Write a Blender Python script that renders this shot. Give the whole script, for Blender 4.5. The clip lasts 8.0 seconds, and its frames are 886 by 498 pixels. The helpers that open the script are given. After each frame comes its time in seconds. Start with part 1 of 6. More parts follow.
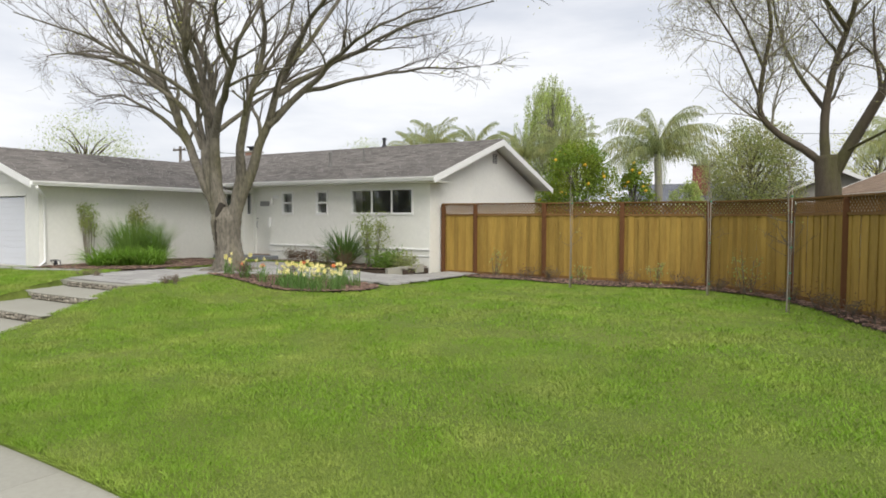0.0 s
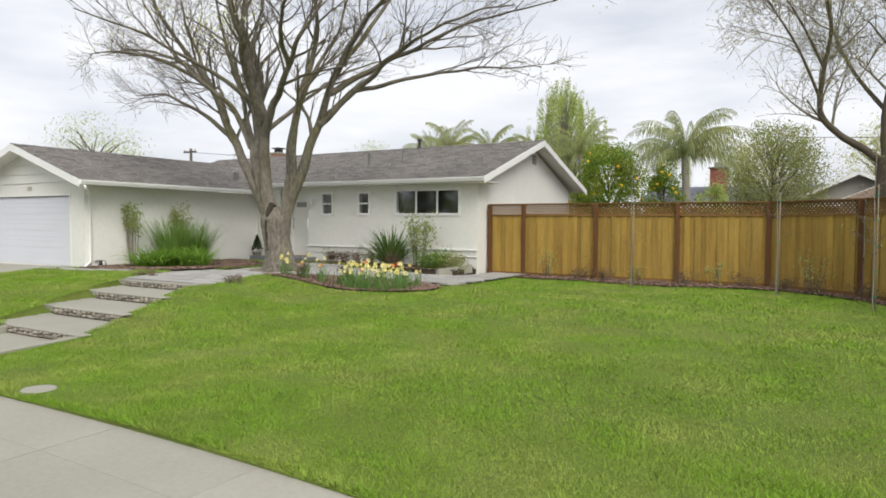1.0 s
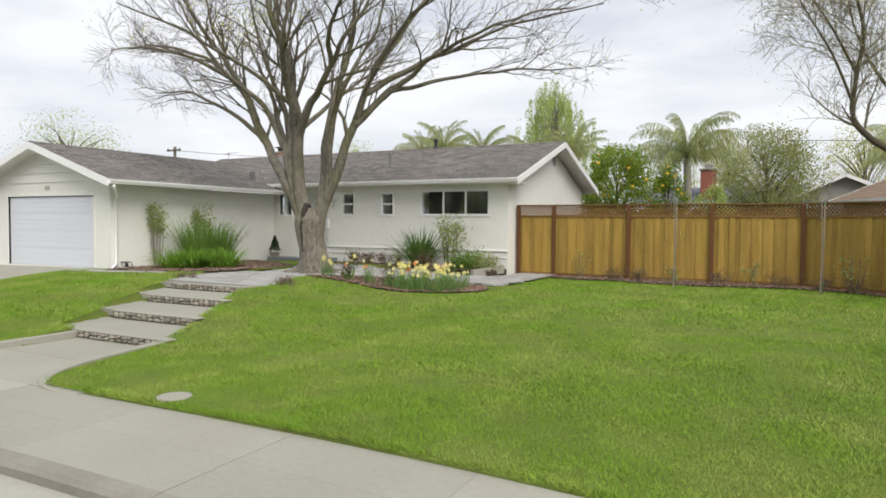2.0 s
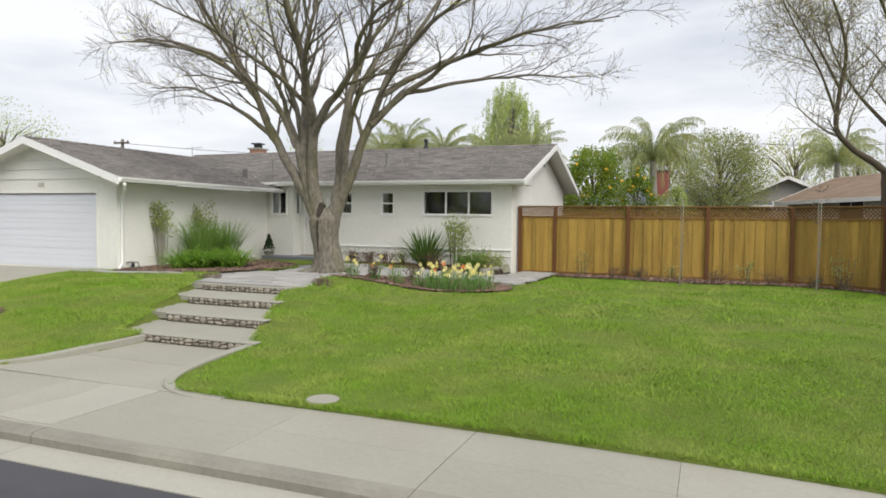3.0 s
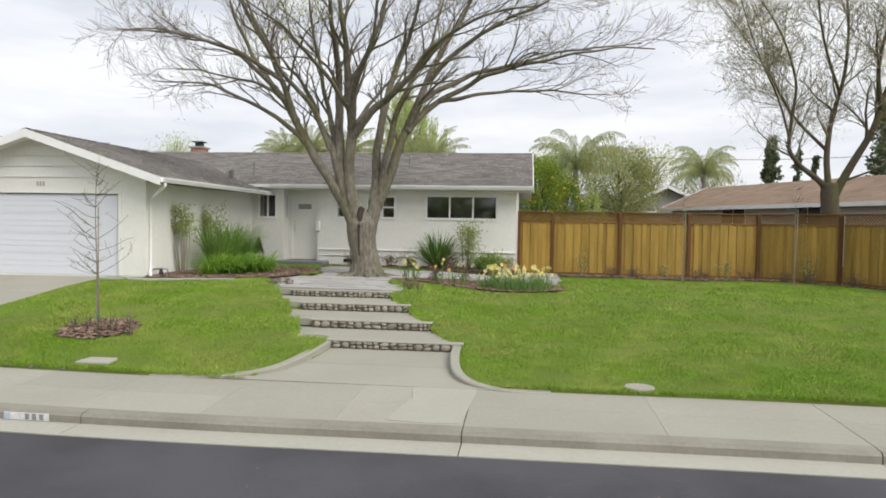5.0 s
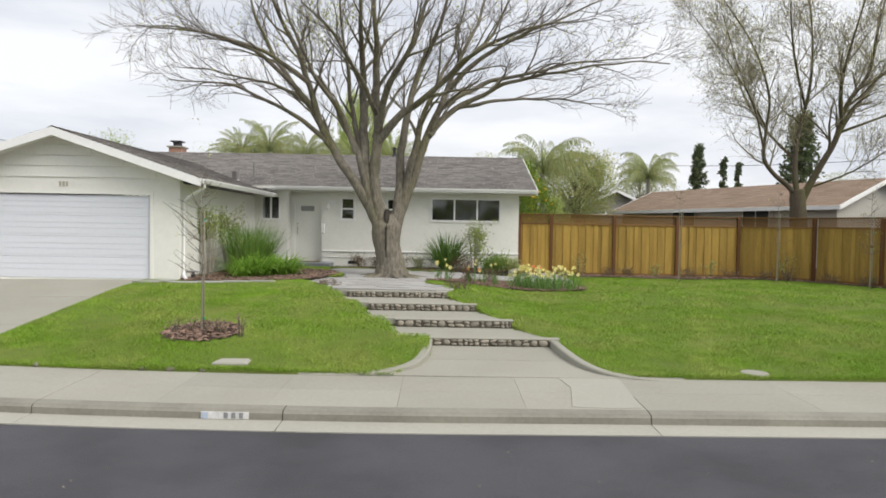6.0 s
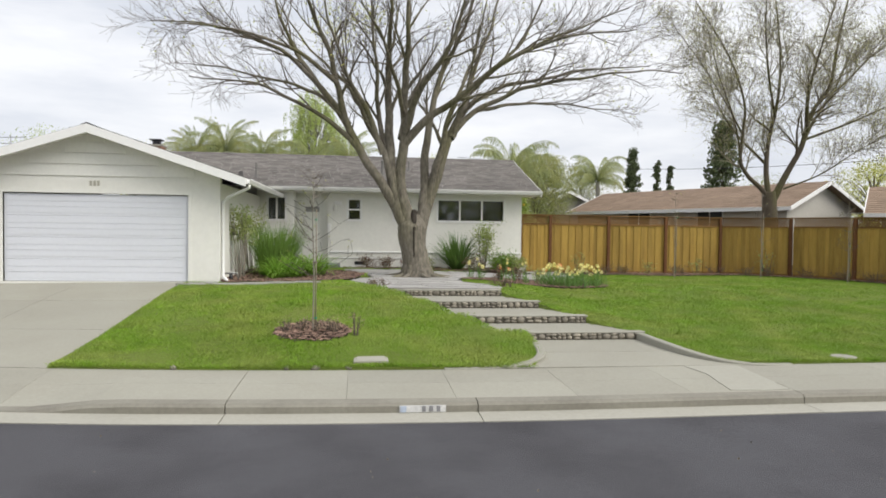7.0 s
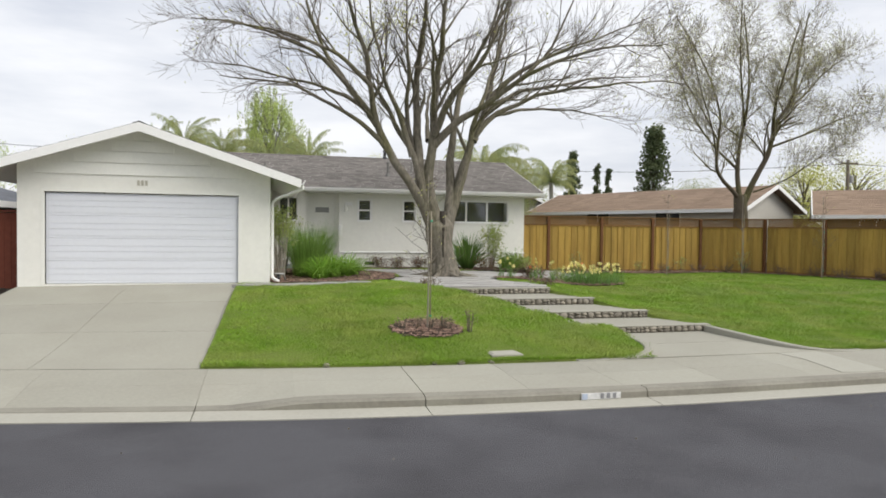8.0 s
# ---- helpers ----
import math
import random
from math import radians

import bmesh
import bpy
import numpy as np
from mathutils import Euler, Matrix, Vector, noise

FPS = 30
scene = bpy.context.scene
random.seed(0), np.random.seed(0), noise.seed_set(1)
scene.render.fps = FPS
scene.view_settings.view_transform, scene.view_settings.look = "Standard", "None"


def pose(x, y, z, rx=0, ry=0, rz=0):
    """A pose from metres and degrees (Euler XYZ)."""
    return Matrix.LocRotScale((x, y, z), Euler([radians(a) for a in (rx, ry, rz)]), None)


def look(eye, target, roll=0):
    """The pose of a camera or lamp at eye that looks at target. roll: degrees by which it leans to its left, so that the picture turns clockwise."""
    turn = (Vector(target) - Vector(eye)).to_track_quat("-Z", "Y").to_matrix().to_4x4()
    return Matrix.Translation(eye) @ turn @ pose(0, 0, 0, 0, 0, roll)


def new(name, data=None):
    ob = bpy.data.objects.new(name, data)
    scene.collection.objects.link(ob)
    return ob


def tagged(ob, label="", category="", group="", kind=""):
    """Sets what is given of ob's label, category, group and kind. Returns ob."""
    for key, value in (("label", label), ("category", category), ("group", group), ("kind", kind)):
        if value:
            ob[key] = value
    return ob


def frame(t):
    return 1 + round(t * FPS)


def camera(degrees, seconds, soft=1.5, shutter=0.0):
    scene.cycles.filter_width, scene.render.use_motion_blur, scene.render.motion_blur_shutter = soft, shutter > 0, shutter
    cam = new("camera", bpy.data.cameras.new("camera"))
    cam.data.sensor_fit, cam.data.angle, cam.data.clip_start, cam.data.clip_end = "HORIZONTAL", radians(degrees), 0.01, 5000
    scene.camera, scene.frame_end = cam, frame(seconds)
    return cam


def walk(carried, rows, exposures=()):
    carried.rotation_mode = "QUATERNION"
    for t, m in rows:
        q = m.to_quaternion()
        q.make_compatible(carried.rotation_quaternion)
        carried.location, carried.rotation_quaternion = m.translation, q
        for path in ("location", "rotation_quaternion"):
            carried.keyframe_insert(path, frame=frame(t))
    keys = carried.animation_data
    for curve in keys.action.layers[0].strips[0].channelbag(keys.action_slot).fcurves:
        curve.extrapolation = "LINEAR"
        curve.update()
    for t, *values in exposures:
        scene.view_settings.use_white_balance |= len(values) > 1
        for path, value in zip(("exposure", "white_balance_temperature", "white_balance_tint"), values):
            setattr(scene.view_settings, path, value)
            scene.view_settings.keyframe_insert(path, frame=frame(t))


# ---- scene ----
cam = camera(66.8, 8.0, soft=1.75)
PATH = [
    (0, (11.354, -0.564, 2.268), (10.301, 1.134, 2.180), 0.32),
    (0.5, (10.605, -0.946, 2.206), (9.556, 0.755, 2.125), 0.34),
    (1, (9.809, -1.385, 2.141), (8.779, 0.328, 2.066), 0.39),
    (1.5, (8.915, -1.814, 2.113), (7.919, -0.081, 2.042), 0.38),
    (3, (5.996, -3.802, 2.290), (5.254, -1.947, 2.202), 0.71),
    (3.5, (4.743, -4.490, 2.287), (4.124, -2.590, 2.200), 0.79),
    (4, (3.374, -5.022, 2.279), (2.873, -3.088, 2.194), 0.83),
    (4.5, (1.892, -5.509, 2.264), (1.521, -3.545, 2.184), 0.85),
    (6, (-2.618, -6.777, 2.218), (-2.613, -4.778, 2.154), 0.98),
    (6.5, (-4.213, -6.898, 2.168), (-4.083, -4.903, 2.108), 0.86),
    (7, (-5.782, -6.971, 2.135), (-5.531, -4.987, 2.079), 0.77),
    (7.5, (-7.418, -6.981, 2.113), (-7.043, -5.018, 2.057), 0.72),
    (8, (-9.028, -6.946, 2.112), (-8.540, -5.007, 2.059), 0.74),
]
walk(cam, [(t, look(eye, target, roll)) for t, eye, target, roll in PATH])

# ---- daylight: bright overcast sky ----
world = bpy.data.worlds.new("overcast_sky")
scene.world = world
world.use_nodes = True
wn, wl = world.node_tree.nodes, world.node_tree.links
wn.clear()
sky = wn.new("ShaderNodeTexSky")
sky.sky_type, sky.sun_disc = "NISHITA", False
sky.sun_elevation, sky.sun_rotation = radians(48), radians(127)
sky.air_density, sky.dust_density = 1.0, 3.0
bg_sky, bg_cloud = wn.new("ShaderNodeBackground"), wn.new("ShaderNodeBackground")
bg_sky.inputs[1].default_value = 0.11
coord, stretch = wn.new("ShaderNodeTexCoord"), wn.new("ShaderNodeMapping")
stretch.inputs["Scale"].default_value = (1.0, 1.0, 4.5)
clouds = wn.new("ShaderNodeTexNoise")
clouds.inputs["Scale"].default_value, clouds.inputs["Detail"].default_value, clouds.inputs["Roughness"].default_value = 2.6, 7.0, 0.55
shade = wn.new("ShaderNodeValToRGB")
shade.color_ramp.elements[0].position, shade.color_ramp.elements[0].color = 0.32, (0.70, 0.73, 0.80, 1)
shade.color_ramp.elements[1].position, shade.color_ramp.elements[1].color = 0.60, (0.97, 0.975, 1.0, 1)
bg_cloud.inputs[1].default_value = 0.85
mixsky, wout = wn.new("ShaderNodeMixShader"), wn.new("ShaderNodeOutputWorld")
mixsky.inputs[0].default_value = 0.9
wl.new(coord.outputs["Generated"], stretch.inputs[0])
wl.new(stretch.outputs[0], clouds.inputs["Vector"])
wl.new(clouds.outputs[0], shade.inputs[0])
wl.new(shade.outputs[0], bg_cloud.inputs[0])
wl.new(sky.outputs[0], bg_sky.inputs[0])
wl.new(bg_sky.outputs[0], mixsky.inputs[1])
wl.new(bg_cloud.outputs[0], mixsky.inputs[2])
wl.new(mixsky.outputs[0], wout.inputs[0])
sun = new("sun", bpy.data.lights.new("sun", "SUN"))
sun.data.energy, sun.data.angle, sun.data.color = 2.1, radians(40), (1.0, 0.96, 0.9)
sun.matrix_world = look((34, -18, 40), (0, 8, 0))
scene.view_settings.exposure = 0.36


# ---- materials ----
def mat(name, base, var=0.16, big=0.6, small=18.0, rough=0.8, bump=0.15, bscale=60.0, metal=0.0, rnd=0.0, island=0.0, tint=None, tintscale=0.25, tintamt=0.0, stretch=(1, 1, 1), spec=0.3):
    """A surface with colour that drifts at two scales, a fine relief, and a change from piece to piece."""
    m = bpy.data.materials.new(name)
    m.use_nodes = True
    n, l = m.node_tree.nodes, m.node_tree.links
    p = n["Principled BSDF"]
    p.inputs["Roughness"].default_value, p.inputs["Metallic"].default_value = rough, metal
    p.inputs["Specular IOR Level"].default_value = spec
    geo, mp = n.new("ShaderNodeNewGeometry"), n.new("ShaderNodeMapping")
    mp.inputs["Scale"].default_value = stretch
    l.new(geo.outputs["Position"], mp.inputs[0])

    def noise_of(scale, detail):
        t = n.new("ShaderNodeTexNoise")
        t.inputs["Scale"].default_value, t.inputs["Detail"].default_value = scale, detail
        l.new(mp.outputs[0], t.inputs["Vector"])
        return t.outputs[0]

    def math_of(op, a, b):
        t = n.new("ShaderNodeMath")
        t.operation = op
        for k, v in enumerate((a, b)):
            if isinstance(v, (int, float)):
                t.inputs[k].default_value = v
            else:
                l.new(v, t.inputs[k])
        return t.outputs[0]

    a, b = noise_of(big, 3.0), noise_of(small, 4.0)
    value = math_of("ADD", math_of("MULTIPLY", math_of("SUBTRACT", a, 0.5), var * 2.0), math_of("MULTIPLY", math_of("SUBTRACT", b, 0.5), var * 2.4))
    value = math_of("ADD", value, 1.0)
    if rnd:
        oi = n.new("ShaderNodeObjectInfo")
        value = math_of("ADD", value, math_of("MULTIPLY", math_of("SUBTRACT", oi.outputs["Random"], 0.5), rnd * 2))
    if island:
        value = math_of("ADD", value, math_of("MULTIPLY", math_of("SUBTRACT", geo.outputs["Random Per Island"], 0.5), island * 2))
    col = n.new("ShaderNodeMix")
    col.data_type, col.blend_type = "RGBA", "MIX"
    col.inputs[6].default_value = (*base, 1)
    col.inputs[7].default_value = (*(tint or base), 1)
    if tintamt:
        ramp = n.new("ShaderNodeMapRange")
        ramp.inputs[1].default_value, ramp.inputs[2].default_value, ramp.inputs[4].default_value = 0.42, 0.66, tintamt
        l.new(noise_of(tintscale, 5.0), ramp.inputs[0])
        l.new(ramp.outputs[0], col.inputs[0])
    else:
        col.inputs[0].default_value = 0.0
    mul = n.new("ShaderNodeVectorMath")
    mul.operation = "SCALE"
    l.new(col.outputs[2], mul.inputs[0])
    l.new(value, mul.inputs["Scale"])
    l.new(mul.outputs[0], p.inputs["Base Color"])
    if bump:
        bn = n.new("ShaderNodeBump")
        bn.inputs["Strength"].default_value, bn.inputs["Distance"].default_value = bump, 0.02
        l.new(noise_of(bscale, 5.0), bn.inputs["Height"])
        l.new(bn.outputs[0], p.inputs["Normal"])
    return m


STUCCO = mat("stucco_cream", (0.785, 0.78, 0.725), 0.05, 0.5, 9, 0.9, 0.35, 90)
TRIM = mat("trim_paint_white", (0.82, 0.82, 0.80), 0.04, 0.8, 12, 0.5, 0.05, 40)
DOORPAINT = mat("garage_door_white", (0.68, 0.70, 0.745), 0.03, 0.8, 12, 0.45, 0.05, 40)
SIDING = mat("painted_board", (0.785, 0.782, 0.73), 0.05, 0.7, 14, 0.6, 0.1, 50)
SHINGLE = mat("asphalt_shingle", (0.205, 0.190, 0.176), 0.20, 0.5, 30, 0.95, 0.5, 150, island=0.25, spec=0.15)
SHINGLE_BROWN = mat("brown_shingle", (0.27, 0.198, 0.145), 0.15, 0.4, 12, 0.95, 0.4, 60, island=0.12, spec=0.15)
SHINGLE_GREY = mat("grey_shingle", (0.16, 0.17, 0.19), 0.15, 0.4, 12, 0.95, 0.4, 60, island=0.12, spec=0.15)
CONCRETE = mat("pale_concrete", (0.335, 0.326, 0.274), 0.10, 0.5, 22, 0.9, 0.25, 120, rnd=0.05, tint=(0.30, 0.287, 0.237), tintscale=0.7, tintamt=0.5)
NEWCONCRETE = mat("patched_concrete", (0.365, 0.355, 0.302), 0.08, 0.6, 22, 0.9, 0.2, 120)
KERBSTONE = mat("kerb_concrete", (0.27, 0.258, 0.215), 0.14, 0.8, 20, 0.9, 0.35, 90, rnd=0.05, tint=(0.17, 0.155, 0.13), tintscale=1.1, tintamt=0.55)
GUTTERPAN = mat("gutter_concrete", (0.385, 0.373, 0.32), 0.1, 0.8, 20, 0.9, 0.3, 90, rnd=0.05)
ASPHALT = mat("asphalt", (0.090, 0.089, 0.098), 0.14, 0.35, 40, 0.85, 0.6, 220, tint=(0.050, 0.048, 0.053), tintscale=0.6, tintamt=0.75)
SOIL = mat("soil", (0.06, 0.043, 0.032), 0.2, 1.0, 25, 1.0, 0.5, 60)
TURF = mat("turf", (0.12, 0.165, 0.028), 0.25, 0.7, 30, 1.0, 0.6, 120, tint=(0.16, 0.18, 0.04), tintscale=0.6, tintamt=0.5)
BLADE = mat("grass_blade", (0.178, 0.315, 0.021), 0.25, 0.9, 3.2, 0.6, 0.0, island=0.14, tint=(0.33, 0.36, 0.09), tintscale=1.1, tintamt=0.6)
MULCH = mat("bark_mulch", (0.215, 0.142, 0.108), 0.25, 1.5, 40, 1.0, 0.6, 60, island=0.65)
PAVER = mat("grey_flagstone", (0.37, 0.36, 0.34), 0.12, 1.0, 15, 0.85, 0.3, 60, rnd=0.12)
STONE = mat("cobble_stone", (0.27, 0.245, 0.20), 0.26, 2.0, 30, 0.85, 0.4, 70, rnd=0.35)
MORTAR = mat("dark_mortar", (0.13, 0.118, 0.095), 0.2, 2.0, 30, 1.0, 0.4, 70)
BOARD = mat("stained_redwood_board", (0.375, 0.245, 0.055), 0.22, 1.2, 9, 0.7, 0.25, 40, rnd=0.18, tint=(0.265, 0.155, 0.033), tintscale=1.3, tintamt=0.5, stretch=(6, 6, 0.7))
POSTWOOD = mat("dark_stained_post", (0.135, 0.058, 0.022), 0.2, 1.0, 10, 0.75, 0.25, 40, rnd=0.12, stretch=(6, 6, 0.6))
RAILWOOD = mat("stained_rail", (0.20, 0.108, 0.035), 0.2, 1.0, 10, 0.75, 0.25, 40, rnd=0.12)
KICK = mat("red_brown_kickboard", (0.105, 0.035, 0.022), 0.2, 1.0, 10, 0.8, 0.25, 40)
BARK = mat("grey_bark", (0.178, 0.160, 0.128), 0.7, 1.6, 16, 0.95, 1.0, 15, tint=(0.115, 0.11, 0.045), tintscale=1.1, tintamt=0.75, stretch=(1, 1, 0.35))
TWIG = mat("twig_bark", (0.135, 0.115, 0.09), 0.2, 1.0, 10, 0.95, 0.2, 40)
MOSSBARK = mat("mossy_bark", (0.10, 0.082, 0.06), 0.28, 1.2, 14, 0.95, 0.9, 26, tint=(0.105, 0.11, 0.03), tintscale=1.6, tintamt=0.6, stretch=(1, 1, 0.4))
DARKMETAL = mat("dark_metal", (0.05, 0.05, 0.055), 0.1, 2, 20, 0.5, 0.1, 40, metal=0.6)
STEEL = mat("grey_metal", (0.35, 0.35, 0.34), 0.1, 2, 20, 0.45, 0.1, 40, metal=0.7)
# flat dark colour that stands in for shade inside rooms and vent openings
VOIDSHADE = mat("void_shade", (0.06, 0.066, 0.07), 0.1, 2, 20, 0.9, 0.0)
SCREEN = mat("blind_cloth", (0.30, 0.30, 0.29), 0.1, 2, 20, 0.9, 0.0)
GLASS = bpy.data.materials.new("window_glass")
GLASS.use_nodes = True
gp = GLASS.node_tree.nodes["Principled BSDF"]
gp.inputs["Base Color"].default_value, gp.inputs["Roughness"].default_value = (0.75, 0.80, 0.82, 1), 0.03
gp.inputs["Transmission Weight"].default_value, gp.inputs["IOR"].default_value = 1.0, 1.65
gp.inputs["Specular IOR Level"].default_value = 0.6


# ---- mesh building ----
class Geo:
    """Collects corners and faces of one mesh."""

    def __init__(self):
        self.v, self.f, self.smooth = [], [], False

    def add(self, verts, faces):
        k = len(self.v)
        self.v.extend([tuple(p) for p in verts])
        self.f.extend([tuple(i + k for i in f) for f in faces])
        return self

    def box(self, x0, x1, y0, y1, z0, z1):
        return self.add([(x0, y0, z0), (x1, y0, z0), (x1, y1, z0), (x0, y1, z0), (x0, y0, z1), (x1, y0, z1), (x1, y1, z1), (x0, y1, z1)],
                        [(0, 3, 2, 1), (4, 5, 6, 7), (0, 1, 5, 4), (1, 2, 6, 5), (2, 3, 7, 6), (3, 0, 4, 7)])

    def soft_box(self, x0, x1, y0, y1, z0, z1, b=0.01):
        """A box with chamfered edges."""
        vs = []
        for z, i in ((z0, b), (z0 + b, 0), (z1 - b, 0), (z1, b)):
            vs += [(x0 + b + i, y0 + i, z), (x1 - b - i, y0 + i, z), (x1 - i, y0 + b + i, z), (x1 - i, y1 - b - i, z), (x1 - b - i, y1 - i, z), (x0 + b + i, y1 - i, z), (x0 + i, y1 - b - i, z), (x0 + i, y0 + b + i, z)]
        fs = [tuple(range(7, -1, -1)), tuple(range(24, 32))]
        for r in range(3):
            for k in range(8):
                a, c = r * 8 + k, r * 8 + (k + 1) % 8
                fs.append((a, c, c + 8, a + 8))
        return self.add(vs, fs)

    def slab(self, outline, z0, z1):
        """An upright prism over an outline that runs counter-clockwise; z1 may be a function of x and y, and so may z0."""
        n = len(outline)
        lo = [(x, y, z0(x, y) if callable(z0) else z0) for x, y in outline]
        hi = [(x, y, z1(x, y) if callable(z1) else z1) for x, y in outline]
        return self.add(lo + hi, [tuple(range(n - 1, -1, -1)), tuple(range(n, 2 * n))] + [(k, (k + 1) % n, n + (k + 1) % n, n + k) for k in range(n)])

    def bar(self, a, b, w, d, up=(0, 0, 1)):
        """A straight bar from a to b, w wide and d deep."""
        a, b, up = Vector(a), Vector(b), Vector(up)
        way = (b - a).normalized()
        side = way.cross(up)
        side = side.normalized() if side.length > 1e-4 else Vector((1, 0, 0))
        top = side.cross(way)
        s, t = side * w / 2, top * d / 2
        return self.add([a - s - t, a + s - t, a + s + t, a - s + t, b - s - t, b + s - t, b + s + t, b - s + t],
                        [(0, 3, 2, 1), (4, 5, 6, 7), (0, 1, 5, 4), (1, 2, 6, 5), (2, 3, 7, 6), (3, 0, 4, 7)])

    def tube(self, pts, radii, sides=8, rough=0.0, rng=None, cap=True):
        """A round limb through pts."""
        pts = [Vector(p) for p in pts]
        k, n = len(self.v), len(pts)
        ref = None
        for i, p in enumerate(pts):
            way = (pts[min(i + 1, n - 1)] - pts[max(i - 1, 0)]).normalized()
            if ref is None:
                ref = way.orthogonal().normalized()
            ref = (ref - way * ref.dot(way)).normalized()
            other = way.cross(ref)
            for s in range(sides):
                a = 2 * math.pi * s / sides
                r = radii[i] * (1 + (rng.uniform(-rough, rough) if rough else 0))
                self.v.append(tuple(p + ref * (math.cos(a) * r) + other * (math.sin(a) * r)))
        for i in range(n - 1):
            for s in range(sides):
                a, b = k + i * sides + s, k + i * sides + (s + 1) % sides
                self.f.append((a, b, b + sides, a + sides))
        if cap:
            self.f.append(tuple(k + s for s in range(sides - 1, -1, -1)))
            self.f.append(tuple(k + (n - 1) * sides + s for s in range(sides)))
        return self

    def lathe(self, profile, x=0.0, y=0.0, z=0.0, sides=16):
        """A turned form from (radius, height) pairs."""
        k = len(self.v)
        for r, hgt in profile:
            for s in range(sides):
                a = 2 * math.pi * s / sides
                self.v.append((x + r * math.cos(a), y + r * math.sin(a), z + hgt))
        for i in range(len(profile) - 1):
            for s in range(sides):
                a, b = k + i * sides + s, k + i * sides + (s + 1) % sides
                self.f.append((a, b, b + sides, a + sides))
        self.f.append(tuple(k + s for s in range(sides - 1, -1, -1)))
        self.f.append(tuple(k + (len(profile) - 1) * sides + s for s in range(sides)))
        return self

    def mesh(self, name, material, inverse=None, smooth=False):
        me = bpy.data.meshes.new(name)
        me.from_pydata(self.v, [], self.f)
        if inverse is not None:
            me.transform(inverse)
        if smooth or self.smooth:
            me.polygons.foreach_set("use_smooth", [True] * len(me.polygons))
        me.materials.append(material)
        me.update()
        return me


def thing(name, label, category, x=0.0, y=0.0, z=0.0, group="", kind=""):
    """An Empty at a thing's base, under which its parts hang."""
    ob = new(name)
    ob.location = (x, y, z)
    ob.empty_display_size = 0.2
    return tagged(ob, label, category, group, kind)


def base_of(ob):
    while ob.parent:
        ob = ob.parent
    return Vector(ob.location)


def part(name, geo, material, parent, label="", smooth=False, kind=""):
    """One mesh under a thing or a part; geo stands in the world's metres."""
    me = geo.mesh(name, material, Matrix.Translation(-base_of(parent)), smooth)
    ob = new(name, me)
    ob.parent = parent
    return tagged(ob, label=label, kind=kind)


def single(name, geo, material, label, category, kind="", group="", smooth=False):
    """A thing that is one mesh."""
    return tagged(new(name, geo.mesh(name, material, None, smooth)), label, category, group, kind)


def piece(name, mesh, parent, x, y, z, rz=0.0, sx=1.0, sy=1.0, sz=1.0):
    """One of many alike pieces, on a shared mesh; x, y, z in the world's metres."""
    ob = new(name, mesh)
    ob.parent = parent
    ob.location = Vector((x, y, z)) - base_of(parent)
    ob.rotation_euler, ob.scale = (0, 0, rz), (sx, sy, sz)
    return ob


def lawn_height(x, y, ky):
    """The lawn rises from the pavement; the part beside the driveway is mounded. Works on numbers and arrays."""
    sm = lambda u: np.clip(u, 0, 1) ** 2 * (3 - 2 * np.clip(u, 0, 1))
    v = y - ky - WALK_W
    r, q = 0.205 + 0.37 * sm((v + 0.2) / 9.0), 0.205 + 0.60 * sm((v + 0.2) / 7.2)
    q = q + 0.15 * np.exp(-((x + 6.6) / 1.9) ** 2) * sm(v / 1.6) * sm((6.0 - v) / 3.5)
    return r + (q - r) * sm(-x / 3.0) + 0.012 * np.sin(x * 1.3 + y) * np.sin(y * 0.9)


def ease(u):
    u = min(1.0, max(0.0, u))
    return u * u * (3 - 2 * u)


# ---- the lie of the land ----
KERB_X = (-60, -30, -20, -15, -11.7, -8, -4, 0, 4, 7, 9, 12, 16, 24, 60)
KERB_Y = (9.5, 5.8, 3.4, 2.05, 1.42, 0.90, 0.72, 0.79, 0.84, 0.70, 0.40, -0.45, -2.7, -8.6, -39)


def kerb_y(x):
    """The front edge of the kerb."""
    k = max(1, min(len(KERB_X) - 3, int(np.searchsorted(KERB_X, x)) - 1))
    x0, x1 = KERB_X[k], KERB_X[k + 1]
    m0 = (KERB_Y[k + 1] - KERB_Y[k - 1]) / (KERB_X[k + 1] - KERB_X[k - 1])
    m1 = (KERB_Y[k + 2] - KERB_Y[k]) / (KERB_X[k + 2] - KERB_X[k])
    u, d = min(1.0, max(0.0, (x - x0) / (x1 - x0))), x1 - x0
    return (2 * u**3 - 3 * u**2 + 1) * KERB_Y[k] + (u**3 - 2 * u**2 + u) * d * m0 + (-2 * u**3 + 3 * u**2) * KERB_Y[k + 1] + (u**3 - u**2) * d * m1


WALK_W = 1.65


def land(x, y):
    """The height of the lawn."""
    return float(lawn_height(np.float64(x), np.float64(y), kerb_y(x)))


def kerb_top(x):
    """The kerb drops where the driveway crosses it."""
    return 0.14 - 0.105 * ease((-8.5 - x) / 1.2) + 0.105 * ease((-15.2 - x) / 1.2)


def strip(geo, xs, v0, v1, z0, z1):
    """A band along the street from v0 to v1 metres behind the kerb's front edge, with heights z0 and z1 (functions of x)."""
    k = len(geo.v)
    for x in xs:
        geo.v += [(x, kerb_y(x) + v0, z0(x)), (x, kerb_y(x) + v1, z1(x))]
    for i in range(len(xs) - 1):
        a = k + 2 * i
        geo.f.append((a, a + 2, a + 3, a + 1))
    return geo


